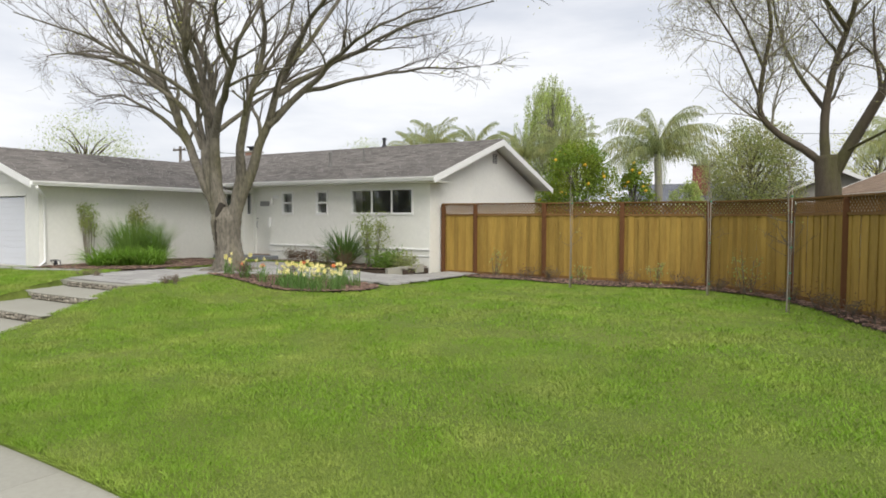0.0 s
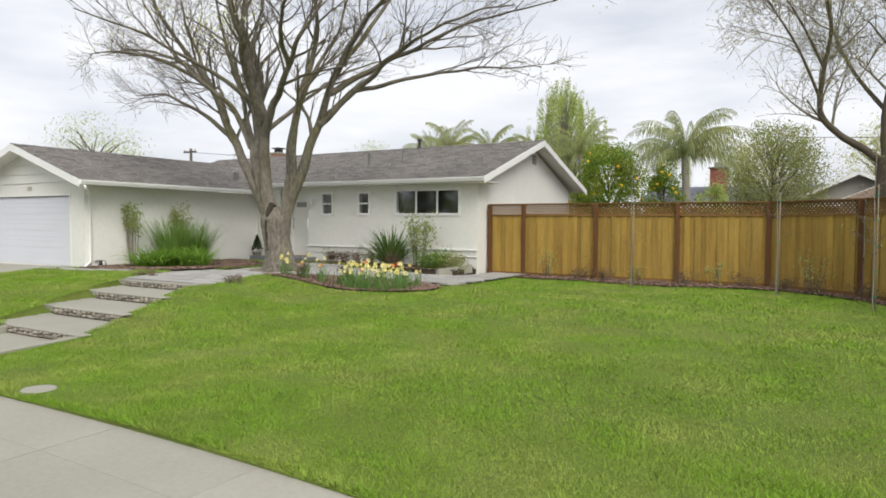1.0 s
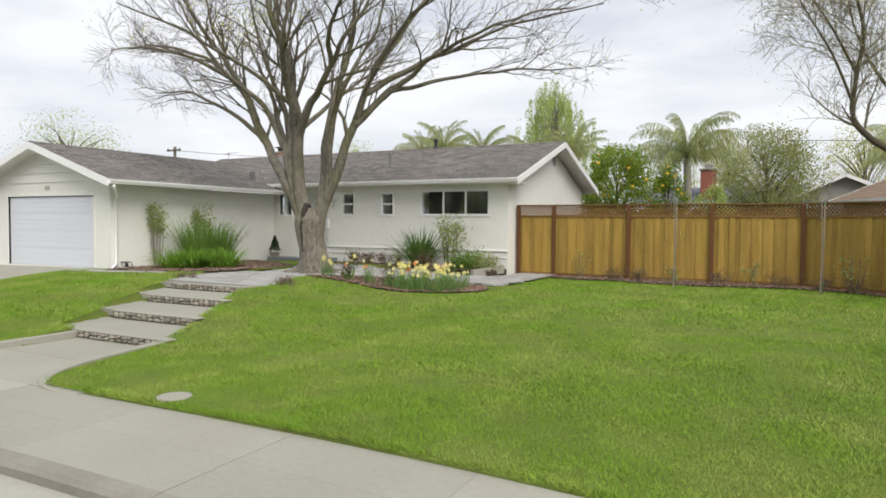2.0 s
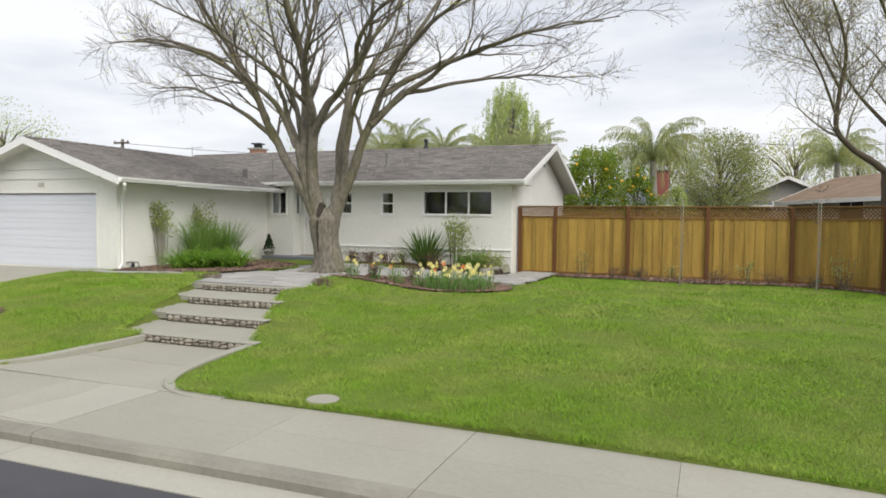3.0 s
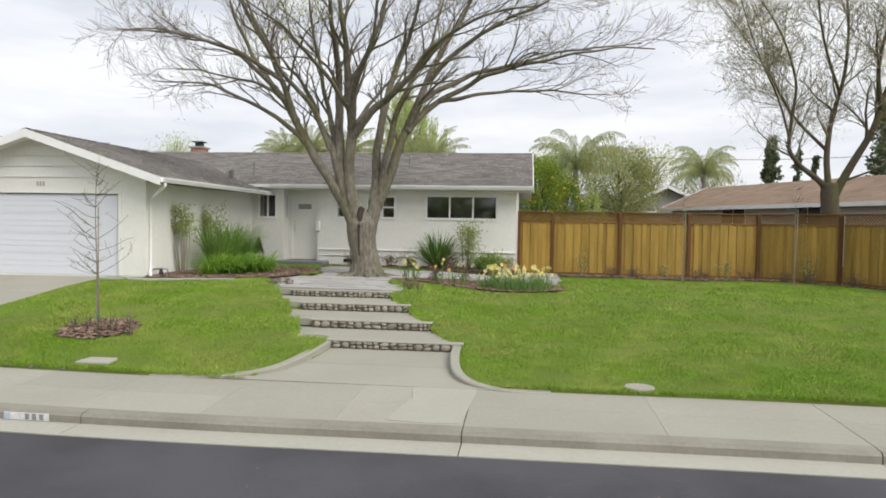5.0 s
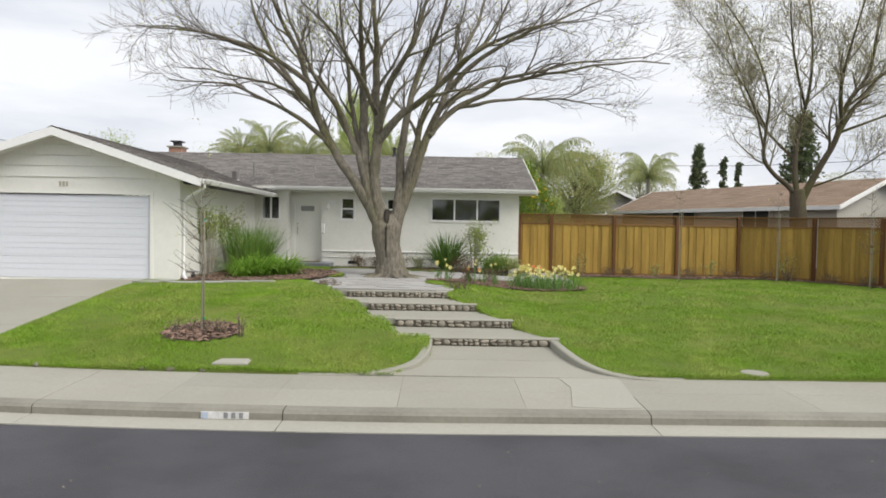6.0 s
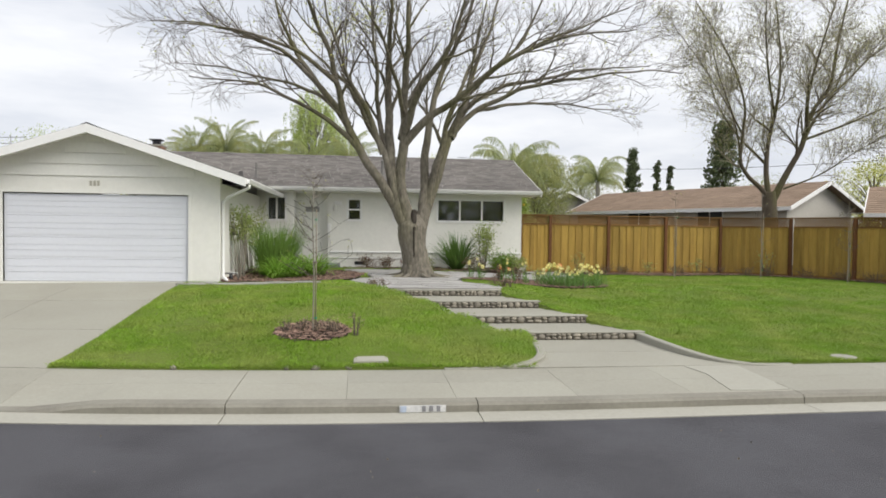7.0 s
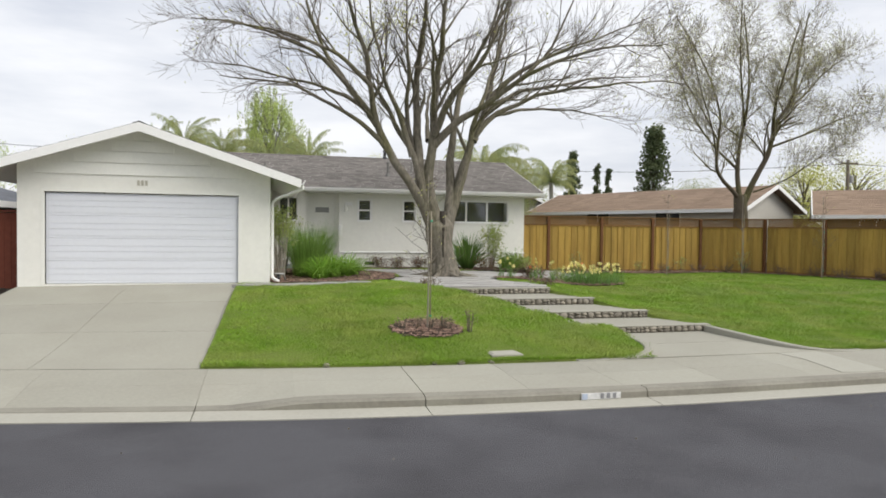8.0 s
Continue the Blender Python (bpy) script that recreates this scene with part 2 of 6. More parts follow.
def block(geo, xs, v0, v1, z0, z1, deep):
    """As strip, but closed to a depth."""
    k, n = len(geo.v), len(xs)
    for x in xs:
        y = kerb_y(x)
        geo.v += [(x, y + v0, z0(x)), (x, y + v1, z1(x)), (x, y + v1, z1(x) - deep), (x, y + v0, z0(x) - deep)]
    for i in range(n - 1):
        a = k + 4 * i
        for c in range(4):
            d = (c + 1) % 4
            geo.f.append((a + c, a + 4 + c, a + 4 + d, a + d))
    geo.f += [(k, k + 1, k + 2, k + 3), (k + 4 * n - 1, k + 4 * n - 2, k + 4 * n - 3, k + 4 * n - 4)]
    return geo


def span(a, b, step):
    n = max(1, int(math.ceil((b - a) / step)))
    return [a + (b - a) * i / n for i in range(n + 1)]


def build_ground():
    g = Geo()
    xs = [-600, -200, -80, -60, -45, -36] + span(-30, 24, 0.75) + [30, 40, 60, 90, 200, 600]
    vs = [-600, -200, -60, -20, -6, 1.4, 1.85] + span(2.3, 20, 0.6) + [24, 30, 45, 80, 200, 600]
    for x in xs:
        for v in vs:
            y = v + kerb_y(max(-59, min(59, x)))
            g.v.append((x, y, (-0.3 if v < 1.5 else land(x, y) - (0.4 if v < 17.5 else 0.05))))
    n = len(vs)
    for i in range(len(xs) - 1):
        for j in range(n - 1):
            g.f.append((i * n + j, (i + 1) * n + j, (i + 1) * n + j + 1, i * n + j + 1))
    single("ground", g, SOIL, "dark bare soil under lawn and planting", "ground", "structure", smooth=True)


def build_street():
    g = Geo()
    xs = span(-59, 59, 0.8)
    for v0, v1, a, b in ((-40, -6.5, -0.1, 0.06), (-6.5, -3.2, 0.06, 0.05), (-3.2, -0.36, 0.05, 0.0)):
        strip(g, xs, v0, v1, lambda x: a, lambda x: b)
    single("road", g, ASPHALT, "dark grey worn asphalt road", "road", "structure", smooth=True)
    joints = [-40, -30, -24, -19, -15.3, -12.3, -9.9, -7.26, -4.37, -0.2, 3.86, 7.8, 11.5, 15, 19, 24, 32, 40]
    kerb = tagged(new("kerb"), "weathered concrete kerb with gutter", "kerb", kind="structure")
    pave = tagged(new("pavement"), "pale concrete pavement in cast panels", "pavement", kind="structure")
    for a, b in zip(joints[:-1], joints[1:]):
        seg = span(a + 0.006, b - 0.006, 0.4)
        g = Geo()
        block(g, seg, 0.02, 0.17, lambda x: kerb_top(x) - 0.012, kerb_top, 0.35)
        block(g, seg, -0.012, 0.0215, lambda x: kerb_top(x) - 0.045, lambda x: kerb_top(x) - 0.0125, 0.25)
        part("kerb_stone", g, KERBSTONE, kerb)
        g = Geo()
        block(g, seg, -0.38, -0.012, lambda x: 0.012, lambda x: 0.02, 0.15)
        part("gutter_pan", g, GUTTERPAN, kerb)
    cuts = [-40, -30, -24, -19, -16.8, -14.3, -12.0, -9.9, -7.26, -5.9, -4.6, -3.1, -1.6, -0.2, 1.9, 3.86, 5.8, 7.8, 9.6, 11.5, 15, 19, 24, 32, 40]
    for a, b in zip(cuts[:-1], cuts[1:]):
        for v0, v1 in ((0.172, 0.90), (0.9025, WALK_W)):
            zz = lambda v: (lambda x: kerb_top(x) + (0.17 - kerb_top(x)) * min(1.0, (v - 0.17) / 1.2))
            ga, gb = (0.005 if c in (-7.26, -0.2, 3.86) else 0.0018 for c in (a, b))
            g = block(Geo(), span(a + ga, b - gb, 0.4), v0, v1, zz(v0), zz(v1), 0.1)
            part("panel", g, CONCRETE, pave)


def drive_edge(v):
    """The lawn side of the driveway, v metres behind the pavement."""
    return -9.85 - 0.17 * (1 - min(1.0, max(0.0, v / 7.4)))


def drive_z(x, y):
    v = y - kerb_y(x) - WALK_W
    return 0.172 + 0.635 * (0.35 * min(1, max(0, v / 7.4)) + 0.65 * ease(v / 7.6))


def build_driveway():
    drive = tagged(new("driveway"), "broad pale concrete driveway sloping up to the garage", "driveway", kind="structure")
    cols = ((-14.6, -12.25), (-12.242, -9.85))
    rows = (0.0, 2.6, 5.2, 7.72)
    for x0, x1 in cols:
        for r0, r1 in zip(rows[:-1], rows[1:]):
            g = Geo()
            ts = span(r0 + 0.004, r1 - 0.004, 0.4)
            for t in ts:
                for x in (x0, x1 if x1 < -12 else drive_edge(t)):
                    y = kerb_y(x) + WALK_W + 0.004 + t * (9.94 - kerb_y(x) - WALK_W) / 7.72
                    g.v += [(x, y, drive_z(x, y)), (x, y, drive_z(x, y) - 0.25)]
            for i in range(len(ts) - 1):
                k = 4 * i
                g.f += [(k, k + 2, k + 6, k + 4), (k, k + 4, k + 5, k + 1), (k + 2, k + 3, k + 7, k + 6)]
            part("slab", g, CONCRETE, drive)


# ---- walls with openings ----
def wall_x(geo, x0, x1, y0, y1, z0, z1, holes=()):
    """A wall along x, of one piece, with rectangular openings (xa, xb, za, zb)."""
    xs = sorted({x0, x1, *[v for hle in holes for v in hle[:2]]})
    zs = sorted({z0, z1, *[v for hle in holes for v in hle[2:]]})
    k, nz = len(geo.v), len(zs)
    for x in xs:
        for z in zs:
            geo.v += [(x, y0, z), (x, y1, z)]

    def solid(i, j):
        if not (0 <= i < len(xs) - 1 and 0 <= j < nz - 1):
            return False
        cx, cz = (xs[i] + xs[i + 1]) / 2, (zs[j] + zs[j + 1]) / 2
        return not any(h[0] < cx < h[1] and h[2] < cz < h[3] for h in holes)

    at = lambda i, j, b: k + 2 * (i * nz + j) + b
    for i in range(len(xs) - 1):
        for j in range(nz - 1):
            if not solid(i, j):
                continue
            geo.f += [(at(i, j, 0), at(i + 1, j, 0), at(i + 1, j + 1, 0), at(i, j + 1, 0)), (at(i, j, 1), at(i, j + 1, 1), at(i + 1, j + 1, 1), at(i + 1, j, 1))]
            for di, dj, a, b in ((-1, 0, (i, j), (i, j + 1)), (1, 0, (i + 1, j + 1), (i + 1, j)), (0, -1, (i + 1, j), (i, j)), (0, 1, (i, j + 1), (i + 1, j + 1))):
                if not solid(i + di, j + dj):
                    geo.f.append((at(*a, 0), at(*b, 0), at(*b, 1), at(*a, 1)))
    return geo


FW, BW, RIDGE_Y = 16.83, 24.65, 20.72     # front wall, back wall, ridge of the long roof
HR, HL = 0.08, -15.5                        # right and left end of the house
EAVE_Y, EAVE_Z, RIDGE_Z = 16.22, 3.55, 5.08
GF, GL, GR, GX = 9.94, -14.6, -9.12, -11.98   # garage front, sides and ridge
GEAVE_Z, GRIDGE_Z, GEAVE_X = 3.30, 4.47, -8.42
FLOOR = 0.82


def main_roof_z(y):
    return RIDGE_Z - abs(y - RIDGE_Y) * (RIDGE_Z - EAVE_Z) / (RIDGE_Y - EAVE_Y)


def garage_roof_z(x):
    return GRIDGE_Z - abs(x - GX) * (GRIDGE_Z - GEAVE_Z) / (GEAVE_X - GX)


def shingles(name, parent, material, origin, along, up, length, height, rng, course=0.145, tab=0.31, keep=None, label=""):
    """Overlapping shingle tabs on a slope; along and up are unit ways on it."""
    g = Geo()
    origin, along, up = Vector(origin), Vector(along), Vector(up)
    nrm = along.cross(up).normalized()
    for r in range(int(height / course) + 1):
        s = -rng.uniform(0, tab)
        while s < length:
            w = tab * rng.choice((0.6, 0.8, 1.0, 1.0, 1.25))
            a, b = max(0.0, s), min(length, s + w - 0.006)
            s += w
            u0, u1 = r * course, min(height, (r + 1) * course + 0.05)
            if b - a < 0.02 or u1 - u0 < 0.02:
                continue
            c = origin + along * ((a + b) / 2) + up * ((u0 + u1) / 2)
            if keep and not keep(c):
                continue
            t = rng.uniform(0.010, 0.017)
            p = [origin + along * a + up * u0, origin + along * b + up * u0, origin + along * b + up * u1, origin + along * a + up * u1]
            lift = [t, t, 0.003, 0.003]
            q = [v + nrm * (lift[i] + 0.002) for i, v in enumerate(p)]
            g.add([p[0], p[1], *q], [(2, 3, 4, 5), (0, 1, 3, 2)])
    return part(name, g, material, parent, label, kind="stuff")


def window(parent, x0, x1, z0, z1, y, lights, sill=True, horizontal=False):
    """A white framed window set in a wall that faces -y, with panes side by side (or one above another)."""
    w = thing("window", "", "", 0, 0, 0) if parent is None else new("window")
    w.parent = parent
    g = Geo()
    f = 0.05
    g.box(x0 - f, x1 + f, y - 0.035, y + 0.05, z1, z1 + f).box(x0 - f, x1 + f, y - 0.035, y + 0.05, z0 - f, z0)
    g.box(x0 - f, x0, y - 0.035, y + 0.05, z0, z1).box(x1, x1 + f, y - 0.035, y + 0.05, z0, z1)
    part("frame", g, TRIM, w, "white window surround")
    edges = [(z0 if horizontal else x0) + ((z1 - z0) if horizontal else (x1 - x0)) * i / lights for i in range(lights + 1)]
    for a, b in zip(edges[:-1], edges[1:]):
        xa, xb, za, zb = (x0, x1, a, b) if horizontal else (a, b, z0, z1)
        s = 0.028
        sash = Geo()
        sash.box(xa, xb, y + 0.0, y + 0.04, zb - s, zb).box(xa, xb, y + 0.0, y + 0.04, za, za + s)
        sash.box(xa, xa + s, y + 0.0, y + 0.04, za + s, zb - s).box(xb - s, xb, y + 0.0, y + 0.04, za + s, zb - s)
        part("sash", sash, TRIM, w, "white sash")
        pane = part("pane", Geo().box(xa + s, xb - s, y + 0.02, y + 0.026, za + s, zb - s), GLASS, w, "dark reflecting glass pane")
        pane.visible_shadow = False
    if sill:
        part("sill", Geo().soft_box(x0 - 0.08, x1 + 0.08, y - 0.06, y - 0.002, z0 - 0.10, z0 - 0.052, 0.008), TRIM, w)
    # no room is built: a dark-coloured panel gives the shade behind the panes
    part("room_back", Geo().box(x0 - 0.06, x1 + 0.06, y + 0.6, y + 0.62, z0 - 0.06, z1 + 0.06), VOIDSHADE, w, "dark panel standing in for the unlit room behind the glass")
    return w


def build_house():
    rng = random.Random(4)
    house = thing("house", "single-storey cream stucco house with attached garage and grey shingle roof", "house", -5, FW, 0.6)
    big, s1, s2 = (-2.98, -0.58, 2.45, 3.22), (-6.14, -5.70, 2.45, 3.18), (-4.53, -4.09, 2.45, 3.18)
    left = (-8.86, -8.26, 2.42, 3.20)
    door = (-7.86, -6.93, 0.95, 3.03)
    vent = (-5.90, -5.55, 0.88, 1.0)
    g = Geo()
    wall_x(g, -6.82, HR, FW, FW + 0.2, 0.45, 3.52, [big, s1, s2, vent])
    part("wall", g, STUCCO, house, "cream stucco front wall")
    # recessed entry: its wall stands a little behind the front
    EY = FW + 0.27
    g = Geo()
    wall_x(g, -7.97, -6.82, EY, EY + 0.15, 0.45, 3.52, [door])
    part("wall", g, STUCCO, house, "cream stucco wall of the recessed entry")
    part("wall", Geo().box(-6.96, -6.82, FW + 0.2, EY, 0.45, 3.52), STUCCO, house)
    WY = 16.60
    g = Geo()
    wall_x(g, GR - 0.1, -7.97, WY, WY + 0.12, 0.45, 3.52, [left])
    part("wall", g, STUCCO, house, "cream stucco window wall beside the entry")
    # the return beside the door is one wall along y with a slot opening: built along x, then turned
    g = wall_x(Geo(), WY + 0.12, EY + 0.15, 0.0, 0.13, 0.45, 3.52, [(16.78, 17.02, 2.40, 3.22)])
    g.v = [(-7.97 - y, x, z) for x, y, z in g.v]
    part("wall", g, STUCCO, house, "cream stucco return with a slot window")
    part("wall", Geo().box(HL, HR - 0.2, BW - 0.2, BW, 0.45, 3.52), STUCCO, house)
    # gable end
    g = Geo()
    prof = [(FW + 0.2, 0.45), (BW, 0.45), (BW, 3.50), (RIDGE_Y, RIDGE_Z - 0.13), (FW + 0.2, main_roof_z(FW + 0.2) - 0.13), (FW + 0.2, 3.5)]
    k = len(prof)
    g.add([(HR - 0.2, y, z) for y, z in prof] + [(HR, y, z) for y, z in prof], [tuple(range(k)), tuple(range(2 * k - 1, k - 1, -1))] + [(i, i + k, (i + 1) % k + k, (i + 1) % k) for i in range(k)])
    part("gable_wall", g, STUCCO, house, "cream stucco gable end with a seam and two small vents")
    part("seam", Geo().box(HR, HR + 0.012, RIDGE_Y - 1.25, RIDGE_Y - 1.22, 2.8, 4.55), SIDING, house)
    for y0 in (RIDGE_Y - 0.85 - 0.55, RIDGE_Y + 0.25):
        # dark plate coloured for the shade behind the slats
        v = part("gable_vent", Geo().box(HR - 0.02, HR + 0.004, y0, y0 + 0.34, 4.30, 4.62), VOIDSHADE, house)
        for i in range(5):
            part("slat", Geo().bar((HR + 0.012, y0, 4.335 + 0.06 * i), (HR + 0.012, y0 + 0.34, 4.335 + 0.06 * i), 0.03, 0.018), SIDING, v)
    # raised band and lower panel along the foot of the front wall
    part("band", Geo().soft_box(-6.80, HR + 0.02, FW - 0.045, FW - 0.003, 1.30, 1.36, 0.01), TRIM, house)
    part("band", Geo().soft_box(-6.80, HR + 0.02, FW - 0.03, FW - 0.003, 1.10, 1.14, 0.01), TRIM, house)
    # the opening's inner shade is a dark-coloured plate
    v = part("crawl_vent", Geo().box(-5.90, -5.55, FW + 0.05, FW + 0.06, 0.88, 1.0), VOIDSHADE, house, "small dark crawl-space vent")
    for i in range(6):
        part("slat", Geo().box(-5.87 + 0.055 * i, -5.855 + 0.055 * i, FW + 0.01, FW + 0.03, 0.885, 0.995), DARKMETAL, v)
    for q, n, hz in ((big, 3, False), (s1, 2, True), (s2, 2, True)):
        window(house, *q, FW, n, False, hz)
    window(house, *left, WY, 2, False)
    slot = new("window")
    slot.parent = house
    part("frame", Geo().box(-8.02, -7.955, 16.78, 16.82, 2.40, 3.22).box(-8.02, -7.955, 16.98, 17.02, 2.40, 3.22).box(-8.02, -7.955, 16.82, 16.98, 3.18, 3.22).box(-8.02, -7.955, 16.82, 16.98, 2.40, 2.44), TRIM, slot, "white window surround")
    part("pane", Geo().box(-8.0, -7.994, 16.822, 16.978, 2.442, 3.178), GLASS, slot, "dark reflecting glass pane").visible_shadow = False
    # thin dark-coloured sheet in place of the unlit interior
    part("room_back", Geo().box(-8.094, -8.09, 16.782, 17.018, 2.40, 3.22), VOIDSHADE, slot, "dark panel standing in for the unlit room behind the glass")
    # entry door
    d = part("door", Geo().box(door[0] + 0.04, door[1] - 0.04, EY + 0.03, EY + 0.07, door[2], door[3] - 0.04), SIDING, house, "cream front door with a small oblong light")
    g = Geo()
    g.box(door[0] - 0.06, door[0] + 0.04, EY - 0.02, EY + 0.1, door[2], door[3] + 0.05).box(door[1] - 0.04, door[1] + 0.06, EY - 0.02, EY + 0.1, door[2], door[3] + 0.05)
    g.box(door[0] + 0.04, door[1] - 0.04, EY - 0.02, EY + 0.1, door[3] - 0.04, door[3] + 0.05)
    part("door_frame", g, SIDING, d)
    part("door_light", Geo().box(door[0] + 0.24, door[1] - 0.22, EY + 0.018, EY + 0.029, 2.72, 2.90), SCREEN, d, "small oblong glazed light")
    part("threshold", Geo().box(door[0], door[1], EY - 0.14, EY + 0.02, door[2] - 0.05, door[2]), mat("brown_threshold", (0.25, 0.15, 0.07), 0.1), d)
    part("handle", Geo().tube([(door[0] + 0.13, EY - 0.005, 1.9), (door[0] + 0.13, EY - 0.04, 1.95), (door[0] + 0.13, EY - 0.04, 2.12), (door[0] + 0.13, EY - 0.005, 2.17)], [0.012] * 4, 6), STEEL, d, "metal door handle")
    part("lock", Geo().lathe([(0.03, 0), (0.03, 0.02), (0.02, 0.03)], door[0] + 0.13, EY, 2.25), STEEL, d)
    part("mailbox", Geo().soft_box(-6.84, -6.72, FW - 0.10, FW - 0.004, 1.95, 2.3, 0.015), TRIM, house, "white wall mailbox")
    part("house_plaque", Geo().soft_box(-6.62, -6.36, FW - 0.03, FW - 0.004, 2.98, 3.1, 0.008), TRIM, house)
    part("porch_light", Geo().lathe([(0.05, 0), (0.07, 0.08), (0.05, 0.2), (0.02, 0.24)], -6.6, FW - 0.1, 2.75, 10), SIDING, house)
    # garage
    g = Geo()
    gd = (-14.04, -9.86, FLOOR - 0.02, 2.90)
    wall_x(g, GL, GR, GF, GF + 0.2, 0.5, 3.2, [gd])
    part("wall", g, STUCCO, house, "cream stucco garage front")
    g = Geo().box(GR - 0.2, GR, GF + 0.2, EY, 0.5, 3.2)
    part("wall", g, STUCCO, house, "cream stucco garage side wall")
    part("wall", Geo().box(GL, GL + 0.2, GF + 0.2, EY, 0.5, 3.2), STUCCO, house)
    g = Geo()
    prof = [(GL, 3.2), (GR, 3.2), (GR, garage_roof_z(GR) - 0.1), (GX, GRIDGE_Z - 0.1), (GL, garage_roof_z(GL) - 0.1)]
    g.add([(x, GF, z) for x, z in prof] + [(x, GF + 0.2, z) for x, z in prof], [(0, 1, 2, 3, 4), (9, 8, 7, 6, 5)] + [(i, i + 5, (i + 1) % 5 + 5, (i + 1) % 5) for i in range(5)])
    part("garage_gable", g, SIDING, house)
    for z0, z1 in ((3.31, 3.565), (3.59, 3.83), (3.855, 4.09), (4.115, 4.34)):
        zt = z1 + 0.14
        half = max(0.2, (GX - GEAVE_X) * (zt - GRIDGE_Z + 0.02) / (GRIDGE_Z - GEAVE_Z))
        half = min(half, 2.75)
        g = Geo().add([(GX - half, GF - 0.035, z0), (GX + half, GF - 0.035, z0), (GX + half, GF - 0.012, z1), (GX - half, GF - 0.012, z1), (GX - half, GF, z0), (GX + half, GF, z0), (GX + half, GF, z1), (GX - half, GF, z1)], [(0, 1, 2, 3), (4, 5, 1, 0), (3, 2, 6, 7), (0, 3, 7, 4), (1, 5, 6, 2)])
        part("siding_board", g, SIDING, house)
    # garage door: four sections, each with pressed long panels
    gdoor = part("garage_door", Geo().box(gd[0] + 0.02, gd[1] - 0.02, GF + 0.10, GF + 0.13, gd[2], gd[3] - 0.02), DOORPAINT, house, "white sectional double garage door, closed")
    step = (gd[3] - gd[2] - 0.03) / 4
    for i in range(4):
        z0 = gd[2] + 0.012 + i * step
        part("door_section", Geo().soft_box(gd[0] + 0.001, gd[1] - 0.001, GF + 0.052, GF + 0.099, z0 + 0.001, z0 + step - 0.002, 0.007), DOORPAINT, gdoor)
        for rz0, rz1 in ((0.06, 0.2), (0.215, 0.33), (0.345, step - 0.05)):
            part("rib", Geo().soft_box(gd[0] + 0.05, gd[1] - 0.05, GF + 0.046, GF + 0.0515, z0 + rz0, z0 + rz1, 0.005), DOORPAINT, gdoor)
    g = Geo().box(gd[0] - 0.08, gd[0], GF - 0.015, GF + 0.06, gd[2], gd[3] + 0.06).box(gd[1], gd[1] + 0.08, GF - 0.015, GF + 0.06, gd[2], gd[3] + 0.06).box(gd[0], gd[1], GF - 0.015, GF + 0.06, gd[3], gd[3] + 0.06)
    part("garage_trim", g, SIDING, house)
    for i in range(3):
        part("house_number_bar", Geo().box(GX + 0.12 + 0.085 * i - 0.25, GX + 0.17 + 0.085 * i - 0.25, GF - 0.02, GF - 0.012, 3.08, 3.2), mat("number_bar", (0.45, 0.43, 0.36), 0.05), house)
    # roofs: decks, shingles, barge boards, gutters
    th = 0.10
    RX = 0.62
    cs = math.hypot(RIDGE_Y - EAVE_Y, RIDGE_Z - EAVE_Z)
    upv = Vector((0, RIDGE_Y - EAVE_Y, RIDGE_Z - EAVE_Z)) / cs
    deck = Geo()
    back = 2 * RIDGE_Y - EAVE_Y
    pr = [(EAVE_Y, EAVE_Z), (RIDGE_Y, RIDGE_Z), (back, EAVE_Z), (back, EAVE_Z - th), (RIDGE_Y, RIDGE_Z - th), (EAVE_Y, EAVE_Z - th)]
    deck.add([(HL - 0.6, y, z) for y, z in pr] + [(RX, y, z) for y, z in pr], [(0, 1, 4, 5), (1, 2, 3, 4), (11, 10, 7, 6), (10, 9, 8, 7)] + [(i, i + 6, (i + 1) % 6 + 6, (i + 1) % 6) for i in range(6)])
    roof = part("roof", deck, SIDING, house, "low-pitched grey-brown shingle roof")
    gslope = (GRIDGE_Z - GEAVE_Z) / (GEAVE_X - GX)
    hidden = lambda p: p.x > GEAVE_X or p.z > garage_roof_z(p.x) - 0.02
    shingles("shingle_layer", roof, SHINGLE, (HL - 0.6, EAVE_Y, EAVE_Z), (1, 0, 0), upv, RX - HL + 0.6, cs, rng, keep=hidden, label="weathered grey-brown shingle courses")
    g = Geo()
    for x in span(HL - 0.6, RX, 0.33)[:-1]:
        g.add([(x, RIDGE_Y - 0.14, RIDGE_Z - 0.02), (x + 0.34, RIDGE_Y - 0.14, RIDGE_Z - 0.028), (x + 0.34, RIDGE_Y, RIDGE_Z + 0.022), (x, RIDGE_Y, RIDGE_Z + 0.034), (x + 0.34, RIDGE_Y + 0.14, RIDGE_Z - 0.028), (x, RIDGE_Y + 0.14, RIDGE_Z - 0.02)], [(0, 1, 2, 3), (3, 2, 4, 5)])
    part("ridge_cap", g, SHINGLE, roof, kind="stuff")
    # garage roof
    GY0, GY1 = GF - 0.55, RIDGE_Y
    gc = math.hypot(GEAVE_X - GX, GRIDGE_Z - GEAVE_Z)
    GLX = 2 * GX - GEAVE_X
    yjoin = EAVE_Y + (GRIDGE_Z - EAVE_Z) * (RIDGE_Y - EAVE_Y) / (RIDGE_Z - EAVE_Z)
    g = Geo()
    pr = [(GLX, GEAVE_Z), (GX, GRIDGE_Z), (GEAVE_X, GEAVE_Z), (GEAVE_X, GEAVE_Z - th), (GX, GRIDGE_Z - th), (GLX, GEAVE_Z - th)]
    yb = [EAVE_Y + 0.2, yjoin, EAVE_Y + 0.2, EAVE_Y + 0.2, yjoin, EAVE_Y + 0.2]
